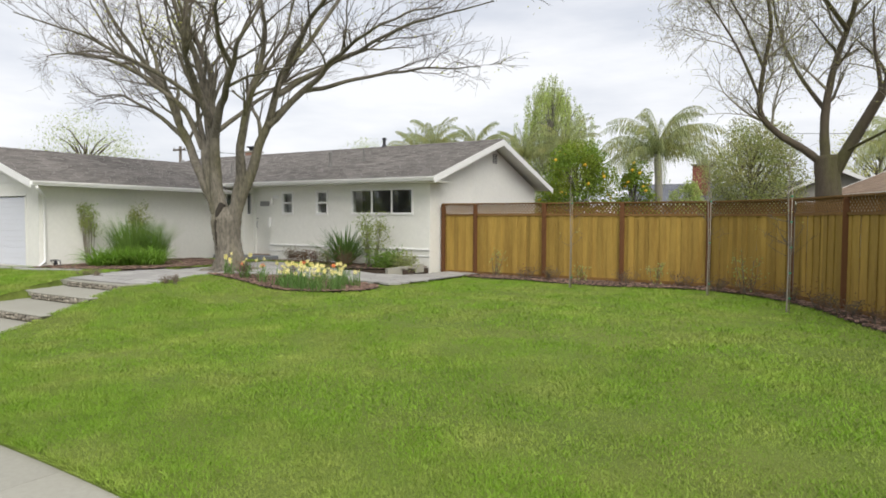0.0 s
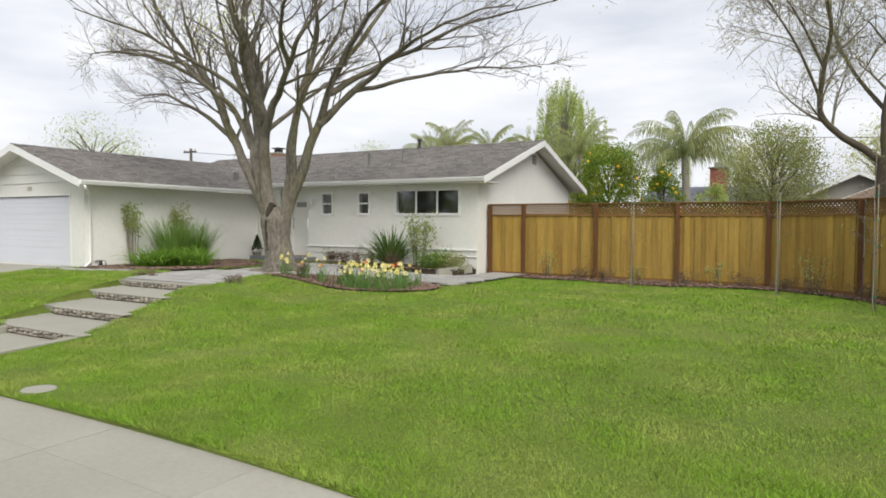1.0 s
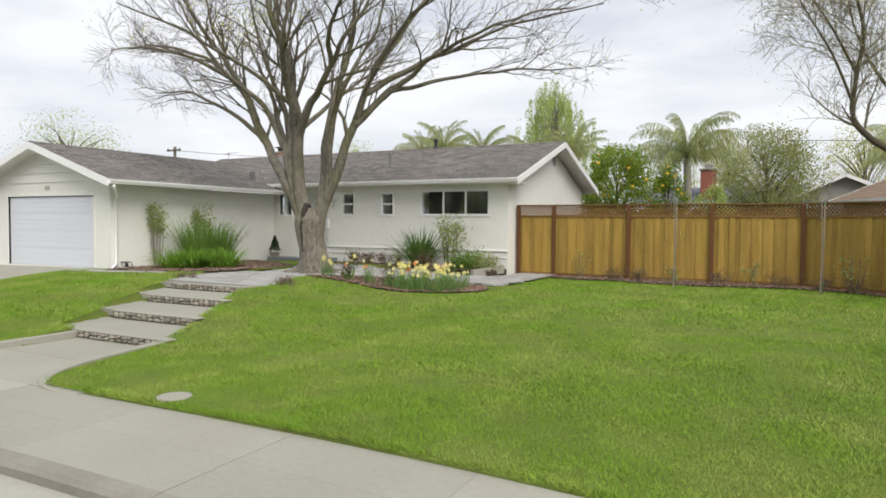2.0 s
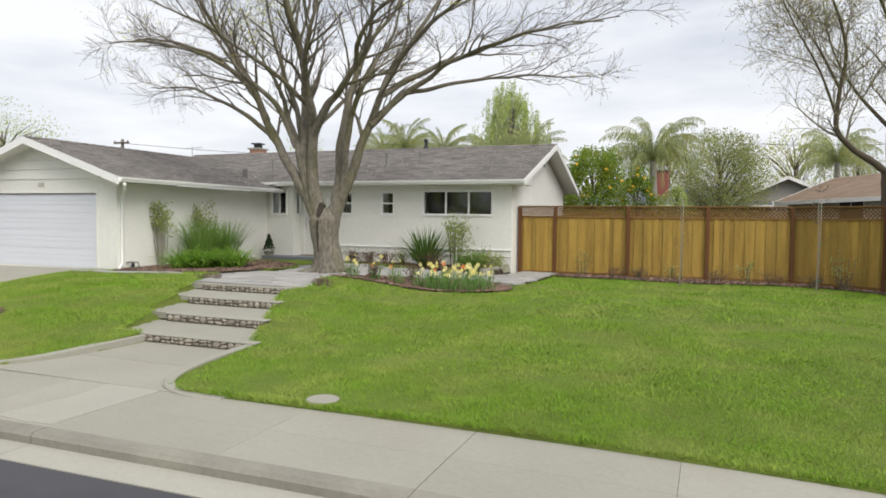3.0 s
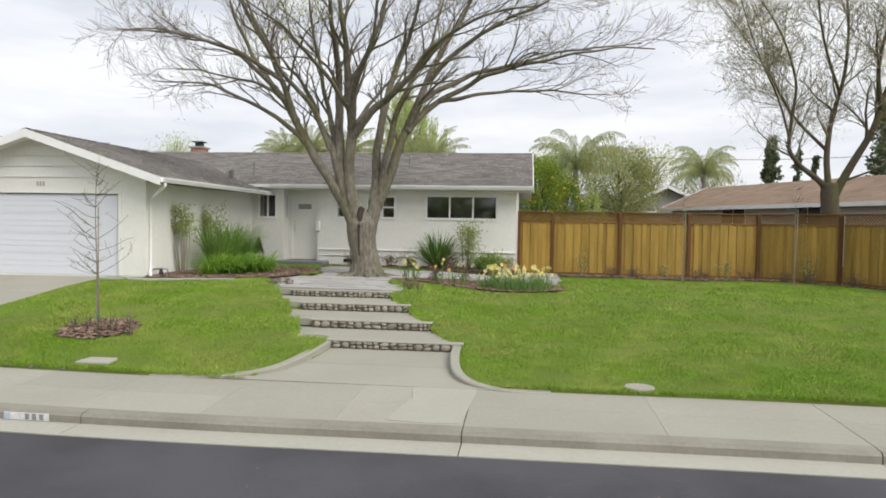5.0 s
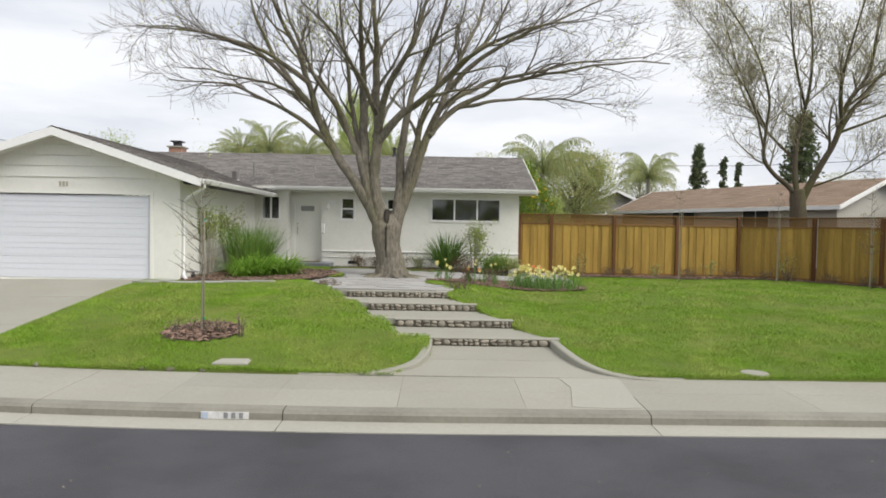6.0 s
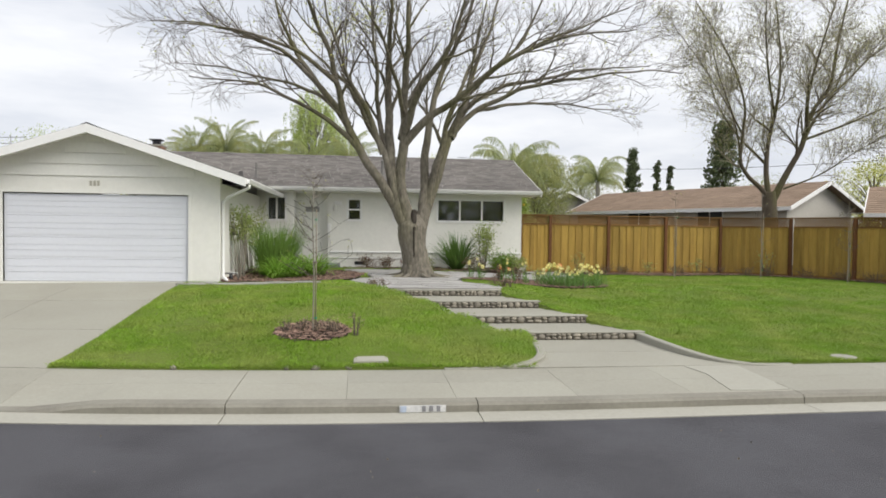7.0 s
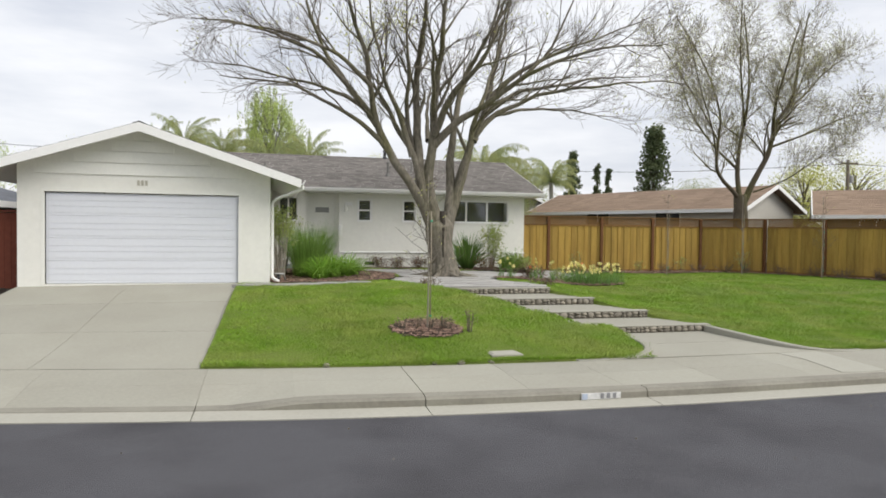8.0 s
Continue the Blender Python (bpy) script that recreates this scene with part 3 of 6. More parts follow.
    g.add([(x, GY0, z) for x, z in pr] + [(x, b, z) for (x, z), b in zip(pr, yb)], [(5, 4, 1, 0), (4, 3, 2, 1), (6, 7, 10, 11), (7, 8, 9, 10)] + [(i, (i + 1) % 6, (i + 1) % 6 + 6, i + 6) for i in range(6)])
    groof = part("garage_roof", g, SIDING, house, "low-pitched grey-brown shingle garage roof")
    hid2 = lambda p: p.z > main_roof_z(p.y) - 0.03 if p.y > EAVE_Y else True
    for sgn, ex in ((1, GEAVE_X), (-1, GLX)):
        up2 = Vector((GX - ex, 0, GRIDGE_Z - GEAVE_Z)) / gc
        al = Vector((0, 1, 0)) if sgn > 0 else Vector((0, -1, 0))
        og = (ex, GY0, GEAVE_Z) if sgn > 0 else (ex, yjoin, GEAVE_Z)
        shingles("shingle_layer", groof, SHINGLE, og, al, up2, yjoin - GY0, gc, rng, keep=hid2)
    g = Geo()
    for y in span(GY0, yjoin, 0.33)[:-1]:
        g.add([(GX - 0.14, y, GRIDGE_Z - 0.02), (GX - 0.14, y + 0.34, GRIDGE_Z - 0.028), (GX, y + 0.34, GRIDGE_Z + 0.022), (GX, y, GRIDGE_Z + 0.034), (GX + 0.14, y + 0.34, GRIDGE_Z - 0.028), (GX + 0.14, y, GRIDGE_Z - 0.02)], [(3, 2, 1, 0), (5, 4, 2, 3)])
    part("ridge_cap", g, SHINGLE, groof, kind="stuff")
    # barge boards
    def barge(geo, a, b, push, depth=0.2, t=0.03):
        a, b, push = Vector(a), Vector(b), Vector(push)
        dn = Vector((0, 0, -depth))
        v = [a, b, b + dn, a + dn]
        geo.add([p for p in v] + [p + push * t for p in v], [(0, 1, 2, 3), (7, 6, 5, 4), (0, 4, 5, 1), (1, 5, 6, 2), (2, 6, 7, 3), (3, 7, 4, 0)])
    for e in (EAVE_Y, back):
        g = Geo()
        barge(g, (RX, e, EAVE_Z + 0.0), (RX, RIDGE_Y, RIDGE_Z + 0.0), (1, 0, 0))
        part("barge_board", g, TRIM, roof, "white barge board")
    for e in (GEAVE_X, GLX):
        g = Geo()
        barge(g, (e, GY0, GEAVE_Z), (GX, GY0, GRIDGE_Z), (0, -1, 0))
        part("barge_board", g, TRIM, groof, "white barge board")
    # gutters
    def gutter(a, b, side, own):
        a, b, s = Vector(a), Vector(b), Vector(side)
        g = Geo()
        pr = [(0.0, 0.0), (0.0, -0.12), (0.07, -0.12), (0.115, -0.03), (0.115, 0.0), (0.10, 0.0), (0.10, -0.03), (0.065, -0.105), (0.015, -0.105), (0.015, 0.0)]
        n = len(pr)
        vs = [p + s * u + Vector((0, 0, w)) for p in (a, b) for u, w in pr]
        g.add(vs, [tuple(range(n)), tuple(range(2 * n - 1, n - 1, -1))] + [(i, i + n, (i + 1) % n + n, (i + 1) % n) for i in range(n)])
        part("gutter", g, TRIM, own, "white metal gutter")
    gutter((GEAVE_X + 0.1, EAVE_Y, EAVE_Z - 0.01), (RX + 0.03, EAVE_Y, EAVE_Z - 0.01), (0, -1, 0), roof)
    gutter((GEAVE_X, GY0, GEAVE_Z - 0.01), (GEAVE_X, EAVE_Y + 0.35, GEAVE_Z - 0.01), (1, 0, 0), groof)
    # soffits
    part("soffit", Geo().box(GEAVE_X - 0.2, RX - 0.01, EAVE_Y + 0.02, FW + 0.6, 3.40, 3.42), SIDING, roof)
    # downspout at the garage corner
    pts = [(GEAVE_X + 0.05, GY0 + 0.12, 3.15), (GEAVE_X + 0.05, GY0 + 0.14, 3.08), (GR + 0.16, GF + 0.1, 2.86), (GR + 0.05, GF + 0.14, 2.74), (GR + 0.05, GF + 0.14, 1.0), (GR + 0.06, GF + 0.1, 0.92), (GR + 0.2, GF - 0.12, 0.84)]
    part("downspout", Geo().tube(pts, [0.04] * len(pts), 8), TRIM, groof, "white downspout", smooth=True)
    # things on the roof
    weathered = mat("weathered_pipe_metal", (0.19, 0.185, 0.175), 0.15, 2, 20, 0.7, 0.1, 40)

    def pipe(x, y, hgt, r, label, cap=True, m=weathered):
        z = main_roof_z(y) - 0.05
        pp = part("vent_pipe", Geo().lathe([(r, 0), (r, hgt)], x, y, z, 10), m, roof, label)
        part("flashing", Geo().lathe([(r * 2.6, 0.0), (r * 2.2, 0.06), (r * 1.1, 0.16)], x, y, z, 10), m, pp)
        if cap:
            part("cap", Geo().lathe([(r * 1.5, 0), (r * 1.6, 0.05), (r * 0.6, 0.1)], x, y, z + hgt, 10), m, pp)
    pipe(-4.92, 17.95, 0.5, 0.045, "grey metal vent pipe")
    pipe(-3.9, 18.6, 0.42, 0.03, "thin grey vent pipe", False)
    pipe(-4.6, 20.75, 0.34, 0.06, "dark capped flue", True, DARKMETAL)
    pipe(-9.35, 17.3, 0.55, 0.03, "thin grey vent pipe", False)
    part("roof_vent", Geo().soft_box(-9.73, -9.59, 16.0, 16.16, garage_roof_z(-9.66) - 0.1, garage_roof_z(-9.66) + 0.30, 0.015), mat("weathered_vent_metal", (0.17, 0.165, 0.16), 0.15), groof, "dark box vent")
    ch = part("chimney", Geo().soft_box(-14.55, -14.0, 22.6, 23.2, 4.3, 5.5, 0.01), mat("red_brick", (0.28, 0.16, 0.115), 0.2, 2, 20, 0.9, 0.4, 40), roof, "red brick chimney with a metal cap")
    part("crown", Geo().soft_box(-14.62, -13.93, 22.52, 23.28, 5.5, 5.57, 0.01), KERBSTONE, ch)
    part("flue", Geo().soft_box(-14.42, -14.13, 22.75, 23.05, 5.57, 5.74, 0.01), DARKMETAL, ch)
    part("cap", Geo().soft_box(-14.52, -14.03, 22.65, 23.15, 5.76, 5.81, 0.015), DARKMETAL, ch)
    # entry stoop
    part("stoop", Geo().soft_box(-8.9, -6.4, 16.0, EY - 0.01, 0.6, 0.93, 0.015), mat("grey_painted_concrete", (0.20, 0.21, 0.23), 0.1, 1, 14, 0.8, 0.2, 60), house, "grey painted entry step")
    return house


# ---- fence ----
FY, FZ0, FZ1 = 17.50, 0.62, 2.74


def board_mesh():
    g = Geo().soft_box(-0.5, 0.5, -0.009, 0.009, 0, 1, 0.004)
    return g.mesh("board", BOARD)


def fence_run(fence, ax, ay, bx, by, posts, rng, board, face):
    """Boards, rails, lattice, cap and posts between two points; posts are distances from the first."""
    d = Vector((bx - ax, by - ay, 0))
    L = d.length
    u = d / L
    nrm = Vector((u.y, -u.x, 0)) * face
    rz = math.atan2(u.y, u.x)
    at = lambda s, o=0.0: Vector((ax, ay, 0)) + u * s + nrm * o
    lat0, lat1 = 2.44, 2.72
    stops = [0.0] + [p for p in posts if 0.1 < p < L - 0.1] + [L]
    for a, b in zip(stops[:-1], stops[1:]):
        s = a + 0.03
        while s < b - 0.03:
            w = min(rng.choice((0.135, 0.14, 0.14, 0.145)), b - 0.02 - s)
            if w > 0.02:
                p = at(s + w / 2, rng.uniform(-0.004, 0.004) + (0.02 if len(fence.children) % 2 else 0))
                piece("board", board, fence, p.x, p.y, FZ0 + 0.02 + rng.uniform(-0.008, 0.008), rz + rng.uniform(-0.004, 0.004), w + 0.004, 1.0, lat0 - FZ0 - 0.02)
            s += w
        for z0, z1, o, m, nm in ((lat0 - 0.05, lat0 + 0.01, 0.03, RAILWOOD, "rail"), (lat1, lat1 + 0.035, 0.012, RAILWOOD, "rail"), (FZ0 - 0.02, FZ0 + 0.06, 0.032, RAILWOOD, "rail"), (FZ0 - 0.26, FZ0 - 0.022, 0.02, KICK, "kickboard")):
            zc = (z0 + z1) / 2
            g = Geo().bar(tuple(at(a + 0.05, o) + Vector((0, 0, zc))), tuple(at(b - 0.05, o) + Vector((0, 0, zc))), 0.035, z1 - z0)
            part(nm, g, m, fence)
        # lattice
        g = Geo()
        hgt = lat1 - lat0 - 0.01
        for sgn, o in ((1, 0.0), (-1, 0.009)):
            s = a - hgt
            while s < b:
                s0, s1, z0, z1 = s, s + hgt, lat0 + 0.01, lat1
                if s0 < a + 0.05:
                    z0 += (a + 0.05 - s0)
                    s0 = a + 0.05
                if s1 > b - 0.05:
                    z1 -= s1 - (b - 0.05)
                    s1 = b - 0.05
                if s1 - s0 > 0.02:
                    if sgn > 0:
                        p, q = at(s0, o) + Vector((0, 0, z0)), at(s1, o) + Vector((0, 0, z1))
                    else:
                        p, q = at(a + b - s0, o) + Vector((0, 0, z0)), at(a + b - s1, o) + Vector((0, 0, z1))
                    g.bar(tuple(p), tuple(q), 0.008, 0.036)
                s += 0.105
        part("lattice_panel", g, RAILWOOD, fence, "diagonal lattice panel")
        c = Geo().bar(tuple(at(a, 0.01) + Vector((0, 0, FZ1 + 0.012))), tuple(at(b, 0.01) + Vector((0, 0, FZ1 + 0.012))), 0.13, 0.035)
        part("cap_rail", c, RAILWOOD, fence)
    for s in posts:
        p = at(s, 0.04)
        g = Geo().soft_box(p.x - 0.055, p.x + 0.055, p.y - 0.055, p.y + 0.055, 0.3, FZ1 - 0.01, 0.006)
        part("post", g, POSTWOOD, fence, "dark stained post")


def build_fence():
    rng = random.Random(7)
    board = board_mesh()
    front = thing("fence", "stained redwood board fence with lattice top and dark posts", "fence", 5, FY, 0.5, "garden fence")
    fence_run(front, 1.34, FY, 8.12, FY, [0.0, 2.27, 4.54, 6.76], rng, board, 1)
    gate = thing("gate", "stained redwood board gate with lattice top, closed", "gate", 0.8, FY, 0.5)
    fence_run(gate, 0.14, FY, 1.315, FY, [0.05], rng, board, 1)
    side = thing("fence", "stained redwood board side fence with lattice top, running to the street", "fence", 11, 15, 0.5, "garden fence")
    fence_run(side, 8.14, FY - 0.02, 10.12, 16.06, [2.40], rng, board, 1)
    fence_run(side, 10.14, 16.03, 14.1, 8.7, [2.15, 4.3, 6.45], rng, board, 1)


# ---- trees ----
def limb(geo, twigs, p, way, length, r, level, rng, P):
    """One branch, with its own branches on it."""
    seg = max(3, int(length / P["seg"]))
    pts, rad = [Vector(p)], [r]
    d = Vector(way).normalized()
    for i in range(seg):
        u = (i + 1) / seg
        d = (d + Vector((rng.gauss(0, 1), rng.gauss(0, 1), rng.gauss(0, 1))) * P["wander"] + Vector((0, 0, P["lift"][level] if u < 0.6 else P["droop"][level]))).normalized()
        pts.append(pts[-1] + d * (length / seg))
        rad.append(max(P["tip"], r * (1 - u * 0.72)))
    (geo if r > P["split"] else twigs).tube(pts, rad, P["sides"][level], cap=False)
    if level >= P["levels"]:
        return [pts[-1]]
    ends = []
    grow(geo, twigs, pts, rad, length, level, rng, P, ends)
    return ends


def grow(geo, twigs, pts, rad, length, level, rng, P, ends):
    n = P["kids"][level]
    seg = len(pts) - 1
    for k in range(n):
        u = P["from"][level] + (1 - P["from"][level]) * (k + rng.uniform(0.1, 0.9)) / n
        i = min(seg - 1, int(u * seg))
        base = pts[i].lerp(pts[i + 1], u * seg - i)
        d = (pts[i + 1] - pts[i]).normalized()
        side = d.orthogonal().normalized()
        side = Matrix.Rotation(rng.uniform(0, 2 * math.pi), 3, d) @ side
        side.z *= P["flat"]
        side = (side + Vector((0, 0, P["upbias"]))).normalized()
        a = radians(rng.uniform(*P["angle"]))
        w = d * math.cos(a) + side * math.sin(a)
        ln = length * rng.uniform(*P["ratio"]) * (1.15 - 0.5 * u)
        rr = max(P["tip"], rad[i] * rng.uniform(0.42, 0.62))
        ends += limb(geo, twigs, base, w, max(P["least"], ln), rr, level + 1, rng, P)


def smooth_path(pts, n=4):
    """More points on a smooth line through pts."""
    pts = [Vector(p) for p in pts]
    out = []
    for i in range(len(pts) - 1):
        a, b, c, d = pts[max(0, i - 1)], pts[i], pts[i + 1], pts[min(len(pts) - 1, i + 2)]
        for k in range(n):
            t = k / n
            out.append(0.5 * (2 * b + (c - a) * t + (2 * a - 5 * b + 4 * c - d) * t * t + (3 * b - a - 3 * c + d) * t**3))
    out.append(pts[-1])
    return out


def build_shade_tree():
    """The great bare tree by the entry: a short bole and a vase of long limbs."""
    rng = random.Random(12)
    X, Y, Z = -4.08, 12.65, 0.80
    tree = thing("tree", "large bare shade tree with grey bark and wide-spreading limbs", "tree", X, Y, Z)
    g, tw = Geo(), Geo()
    O = Vector((X, Y, Z))
    bole = smooth_path([O + Vector(p) for p in ((0.06, 0, -0.15), (0.03, 0, 0.12), (-0.03, 0, 0.5), (-0.11, 0, 0.9), (-0.14, 0, 1.3), (-0.13, 0, 1.6), (-0.13, 0, 1.78))], 5)
    rad = []
    for p in bole:
        z = p.z - Z
        rad.append(0.365 + 0.17 * math.exp(-max(0, z + 0.05) / 0.25) + 0.05 * ease((z - 0.7) / 0.7) - 0.20 * ease((z - 1.45) / 0.35))
    g.tube(bole, rad, 26, 0.045, rng)
    for k in range(9):
        a = k * 0.7 + rng.uniform(-0.2, 0.2)
        ln = rng.uniform(0.45, 0.95)
        q = [O + Vector((math.cos(a) * r, math.sin(a) * r, zz)) for r, zz in ((0.24, 0.40), (0.38, 0.14), (0.50, 0.01), (0.45 + ln, -0.08))]
        g.tube(smooth_path(q, 3), [0.11, 0.11, 0.11, 0.10, 0.09, 0.08, 0.07, 0.06, 0.05, 0.03], 7, 0.08, rng)
    stems = [
        (0.29, 0.11, [(-0.12, 0.00, 0.90), (-0.32, -0.03, 1.50), (-0.60, -0.05, 2.10), (-0.74, -0.05, 2.80), (-0.80, -0.03, 3.50)]),
        (0.27, 0.11, [(-0.02, 0.03, 0.90), (0.13, 0.07, 1.60), (0.36, 0.17, 2.20), (0.50, 0.25, 2.80)]),
        (0.25, 0.11, [(-0.17, -0.05, 1.40), (-0.42, -0.07, 2.10), (-0.52, -0.07, 2.80), (-0.47, -0.12, 3.50)]),
    ]
    limbs = [
        (0.19, [(-0.40, -0.04, 1.65), (-0.67, -0.05, 2.10), (-1.02, -0.10, 2.60), (-1.67, -0.05, 3.55), (-2.12, -0.15, 4.55), (-2.32, -0.55, 5.40), (-2.62, -1.15, 6.30), (-3.02, -1.55, 7.20), (-3.62, -2.05, 9.00)]),
        (0.12, [(-2.02, -0.13, 4.30), (-2.47, 0.05, 4.95), (-3.12, 0.05, 5.80), (-3.62, 0.15, 6.60), (-4.07, 0.05, 7.75), (-4.52, -0.05, 9.40)]),
        (0.13, [(-0.66, -0.09, 2.30), (-0.82, -0.12, 2.90), (-1.07, -0.05, 3.70), (-1.37, 0.15, 4.30), (-1.72, 0.25, 5.00), (-2.32, 0.45, 5.80), (-3.22, 0.95, 6.70), (-4.22, 1.55, 8.20)]),
        (0.1, [(-1.02, -0.10, 3.50), (-1.42, -0.35, 4.60), (-1.82, -0.85, 5.15), (-2.12, -1.45, 5.70), (-2.52, -2.15, 6.80), (-2.82, -2.75, 8.20)]),
        (0.19, [(-0.64, -0.05, 2.30), (-0.78, -0.05, 3.00), (-0.85, 0.05, 4.20), (-0.87, 0.10, 5.60), (-0.89, -0.35, 6.50), (-0.87, -0.95, 7.40), (-0.92, -1.35, 9.40)]),
        (0.12, [(-0.76, -0.03, 2.70), (-0.89, 0.01, 3.40), (-1.12, 0.10, 4.60), (-1.22, -0.45, 5.60), (-1.32, -0.85, 6.70), (-1.52, -1.15, 8.60)]),
        (0.2, [(-0.38, -0.06, 1.95), (-0.50, -0.06, 2.70), (-0.44, -0.15, 4.00), (-0.42, -0.55, 5.40), (-0.42, -0.90, 6.20), (-0.42, -1.45, 7.30), (-0.32, -1.85, 9.60)]),
        (0.12, [(-0.40, -0.25, 4.10), (-0.07, -1.05, 5.10), (0.28, -1.65, 5.70), (0.68, -2.05, 6.30), (0.98, -2.05, 7.10), (1.38, -2.25, 8.80)]),
        (0.14, [(-0.42, -0.15, 3.80), (0.13, -0.45, 4.45), (0.68, -0.75, 4.85), (1.48, -1.15, 5.40), (2.08, -1.45, 5.90), (2.78, -1.45, 6.70), (3.38, -1.55, 8.10)]),
        (0.17, [(0.18, 0.09, 1.75), (0.24, 0.15, 2.50), (0.23, 0.25, 3.60), (0.38, 0.35, 4.70), (0.68, 0.55, 5.90), (1.08, 0.35, 6.70), (1.48, -0.15, 7.80), (1.78, -0.35, 9.60)]),
        (0.13, [(0.32, 0.15, 2.15), (0.52, 0.03, 3.10), (0.73, -0.15, 4.00), (1.03, -0.05, 5.00), (1.33, 0.15, 5.70), (1.78, 0.55, 6.80), (2.18, 0.75, 8.60)]),
        (0.2, [(0.13, 0.08, 1.60), (0.36, 0.18, 2.20), (0.56, 0.30, 2.80), (0.83, 0.45, 3.60), (1.18, 0.55, 4.50), (1.58, 0.60, 5.50), (1.88, 1.25, 6.50), (2.48, 1.95, 7.80), (2.98, 2.55, 9.60)]),
        (0.115, [(1.03, 0.50, 4.10), (1.43, 0.85, 4.60), (1.93, 0.95, 5.05), (2.58, 0.95, 5.40), (3.28, 0.75, 5.70), (4.08, 0.35, 5.85), (4.98, -0.15, 5.95), (6.38, -0.55, 6.10), (7.68, -0.85, 6.00)]),
        (0.075, [(1.93, 0.95, 5.05), (2.88, 1.75, 5.35), (4.28, 2.25, 5.60), (5.68, 2.35, 5.55), (6.98, 2.25, 5.40)]),
        (0.1, [(1.38, 0.57, 4.95), (2.28, 1.15, 5.60), (3.28, 1.55, 6.05), (4.38, 1.25, 6.25), (5.78, 1.35, 6.55), (7.68, 1.55, 6.80)]),
        (0.1, [(1.58, 0.60, 5.50), (2.38, 0.35, 6.20), (3.38, -0.05, 6.80), (4.58, -0.35, 7.30), (6.08, -0.65, 7.90)]),
        (0.09, [(-1.72, -0.05, 3.65), (-2.32, -0.15, 4.25), (-3.12, -0.25, 4.70), (-4.12, -0.35, 5.20), (-5.12, -0.25, 5.40), (-6.42, -0.05, 5.50)]),
        (0.085, [(-2.07, -0.15, 4.40), (-2.62, 0.25, 5.05), (-3.32, 0.85, 5.50), (-4.32, 1.35, 5.80), (-5.72, 1.65, 6.20), (-6.92, 1.85, 6.30)]),
        (0.08, [(-2.32, -0.55, 5.40), (-3.32, -1.25, 6.00), (-4.72, -1.65, 6.40), (-6.32, -1.75, 6.50)]),
        (0.08, [(-2.67, 0.05, 5.25), (-3.92, -0.25, 6.30), (-5.52, -0.45, 6.80), (-7.12, -0.45, 6.90)]),
        (0.08, [(-0.44, -0.35, 4.60), (-0.82, -1.85, 5.40), (-1.22, -3.45, 6.00), (-1.72, -4.85, 6.30)]),
        (0.08, [(-0.52, 0.05, 4.00), (-0.22, 1.55, 5.20), (0.28, 2.95, 6.20), (0.88, 4.35, 6.80)]),
        (0.08, [(1.48, -1.15, 5.40), (2.28, -2.25, 5.90), (3.48, -3.25, 6.20), (4.88, -4.05, 6.20)]),
    ]
    P = dict(flat=0.5, seg=0.22, wander=0.13, lift=(0.03, 0.02, 0.02, 0.02), droop=(0.0, -0.01, 0.0, 0.01), tip=0.004, split=0.03, sides=(8, 6, 4, 3), levels=3,
             kids=(7, 5, 4, 3), angle=(22, 50), ratio=(0.44, 0.70), least=0.5, upbias=0.26)
    P["from"] = (0.36, 0.28, 0.25, 0.15)
    ends = []
    for r, r2, pts in stems:
        line = smooth_path([O + Vector(p) for p in pts], 5)
        n = len(line)
        g.tube(line, [r + (r2 - r) * i / (n - 1) for i in range(n)], 16, 0.05, rng)
    for r, pts in limbs:
        line = smooth_path([O + Vector(p) for p in pts], 6)
        n = len(line)
        for i in range(3, n):
            line[i] = line[i] + 0.07 * noise.noise_vector(line[i] * 1.3)
        rads = [max(0.012, r * (1 - 0.86 * (i / (n - 1)) ** 0.85)) for i in range(n)]
        g.tube(line, rads, 10 if r > 0.15 else 7, 0.03, rng, cap=False)
        ln = sum((b - a).length for a, b in zip(line[:-1], line[1:]))
        P2 = dict(P, kids=(9, 5, 4, 3))
        grow(g, tw, line, rads, min(ln, 6.0) * 0.5, 0, rng, P2, ends)
    # raised dark tube on the bole: the shade of the fork's hollow as colour
    hollow = Geo().tube(smooth_path([O + Vector(p) for p in ((-0.10, -0.16, 1.86), (-0.11, -0.30, 1.66), (-0.11, -0.365, 1.42), (-0.12, -0.385, 1.1), (-0.10, -0.375, 0.55))], 4), [0.10 * (1 - 0.055 * i) for i in range(17)], 8, 0.15, rng)
    part("hollow", hollow, mat("hollow_shade_bark", (0.045, 0.038, 0.03), 0.3, 3, 20, 0.9, 0.6, 30), tree, "dark raised streak coloured in for the shaded hollow of the fork", smooth=True)
    part("trunk", g, BARK, tree, "grey furrowed trunk and limbs with moss", smooth=True)
    part("twig_mass", tw, TWIG, tree, "fine bare twigs", smooth=True, kind="stuff")
    lf = Geo()
    for e in ends:
        if (e - Vector((-6.5, 12.4, 8.3))).length < 1.3 or rng.random() < 0.05:
            leaf_quads(lf, rng, e, 0.07, 5, 0.3)
    part("bud_mass", lf, BUDLEAF, tree, "few fresh yellow-green leaves", kind="stuff")
    return tree, ends


# ---- lawn, beds and paving ----
def inside(poly, x, y):
    n, c = len(poly), False
    for i in range(n):
        x0, y0 = poly[i]
        x1, y1 = poly[i - 1]
        if (y0 > y) != (y1 > y) and x < (x1 - x0) * (y - y0) / (y1 - y0) + x0:
            c = not c
    return c


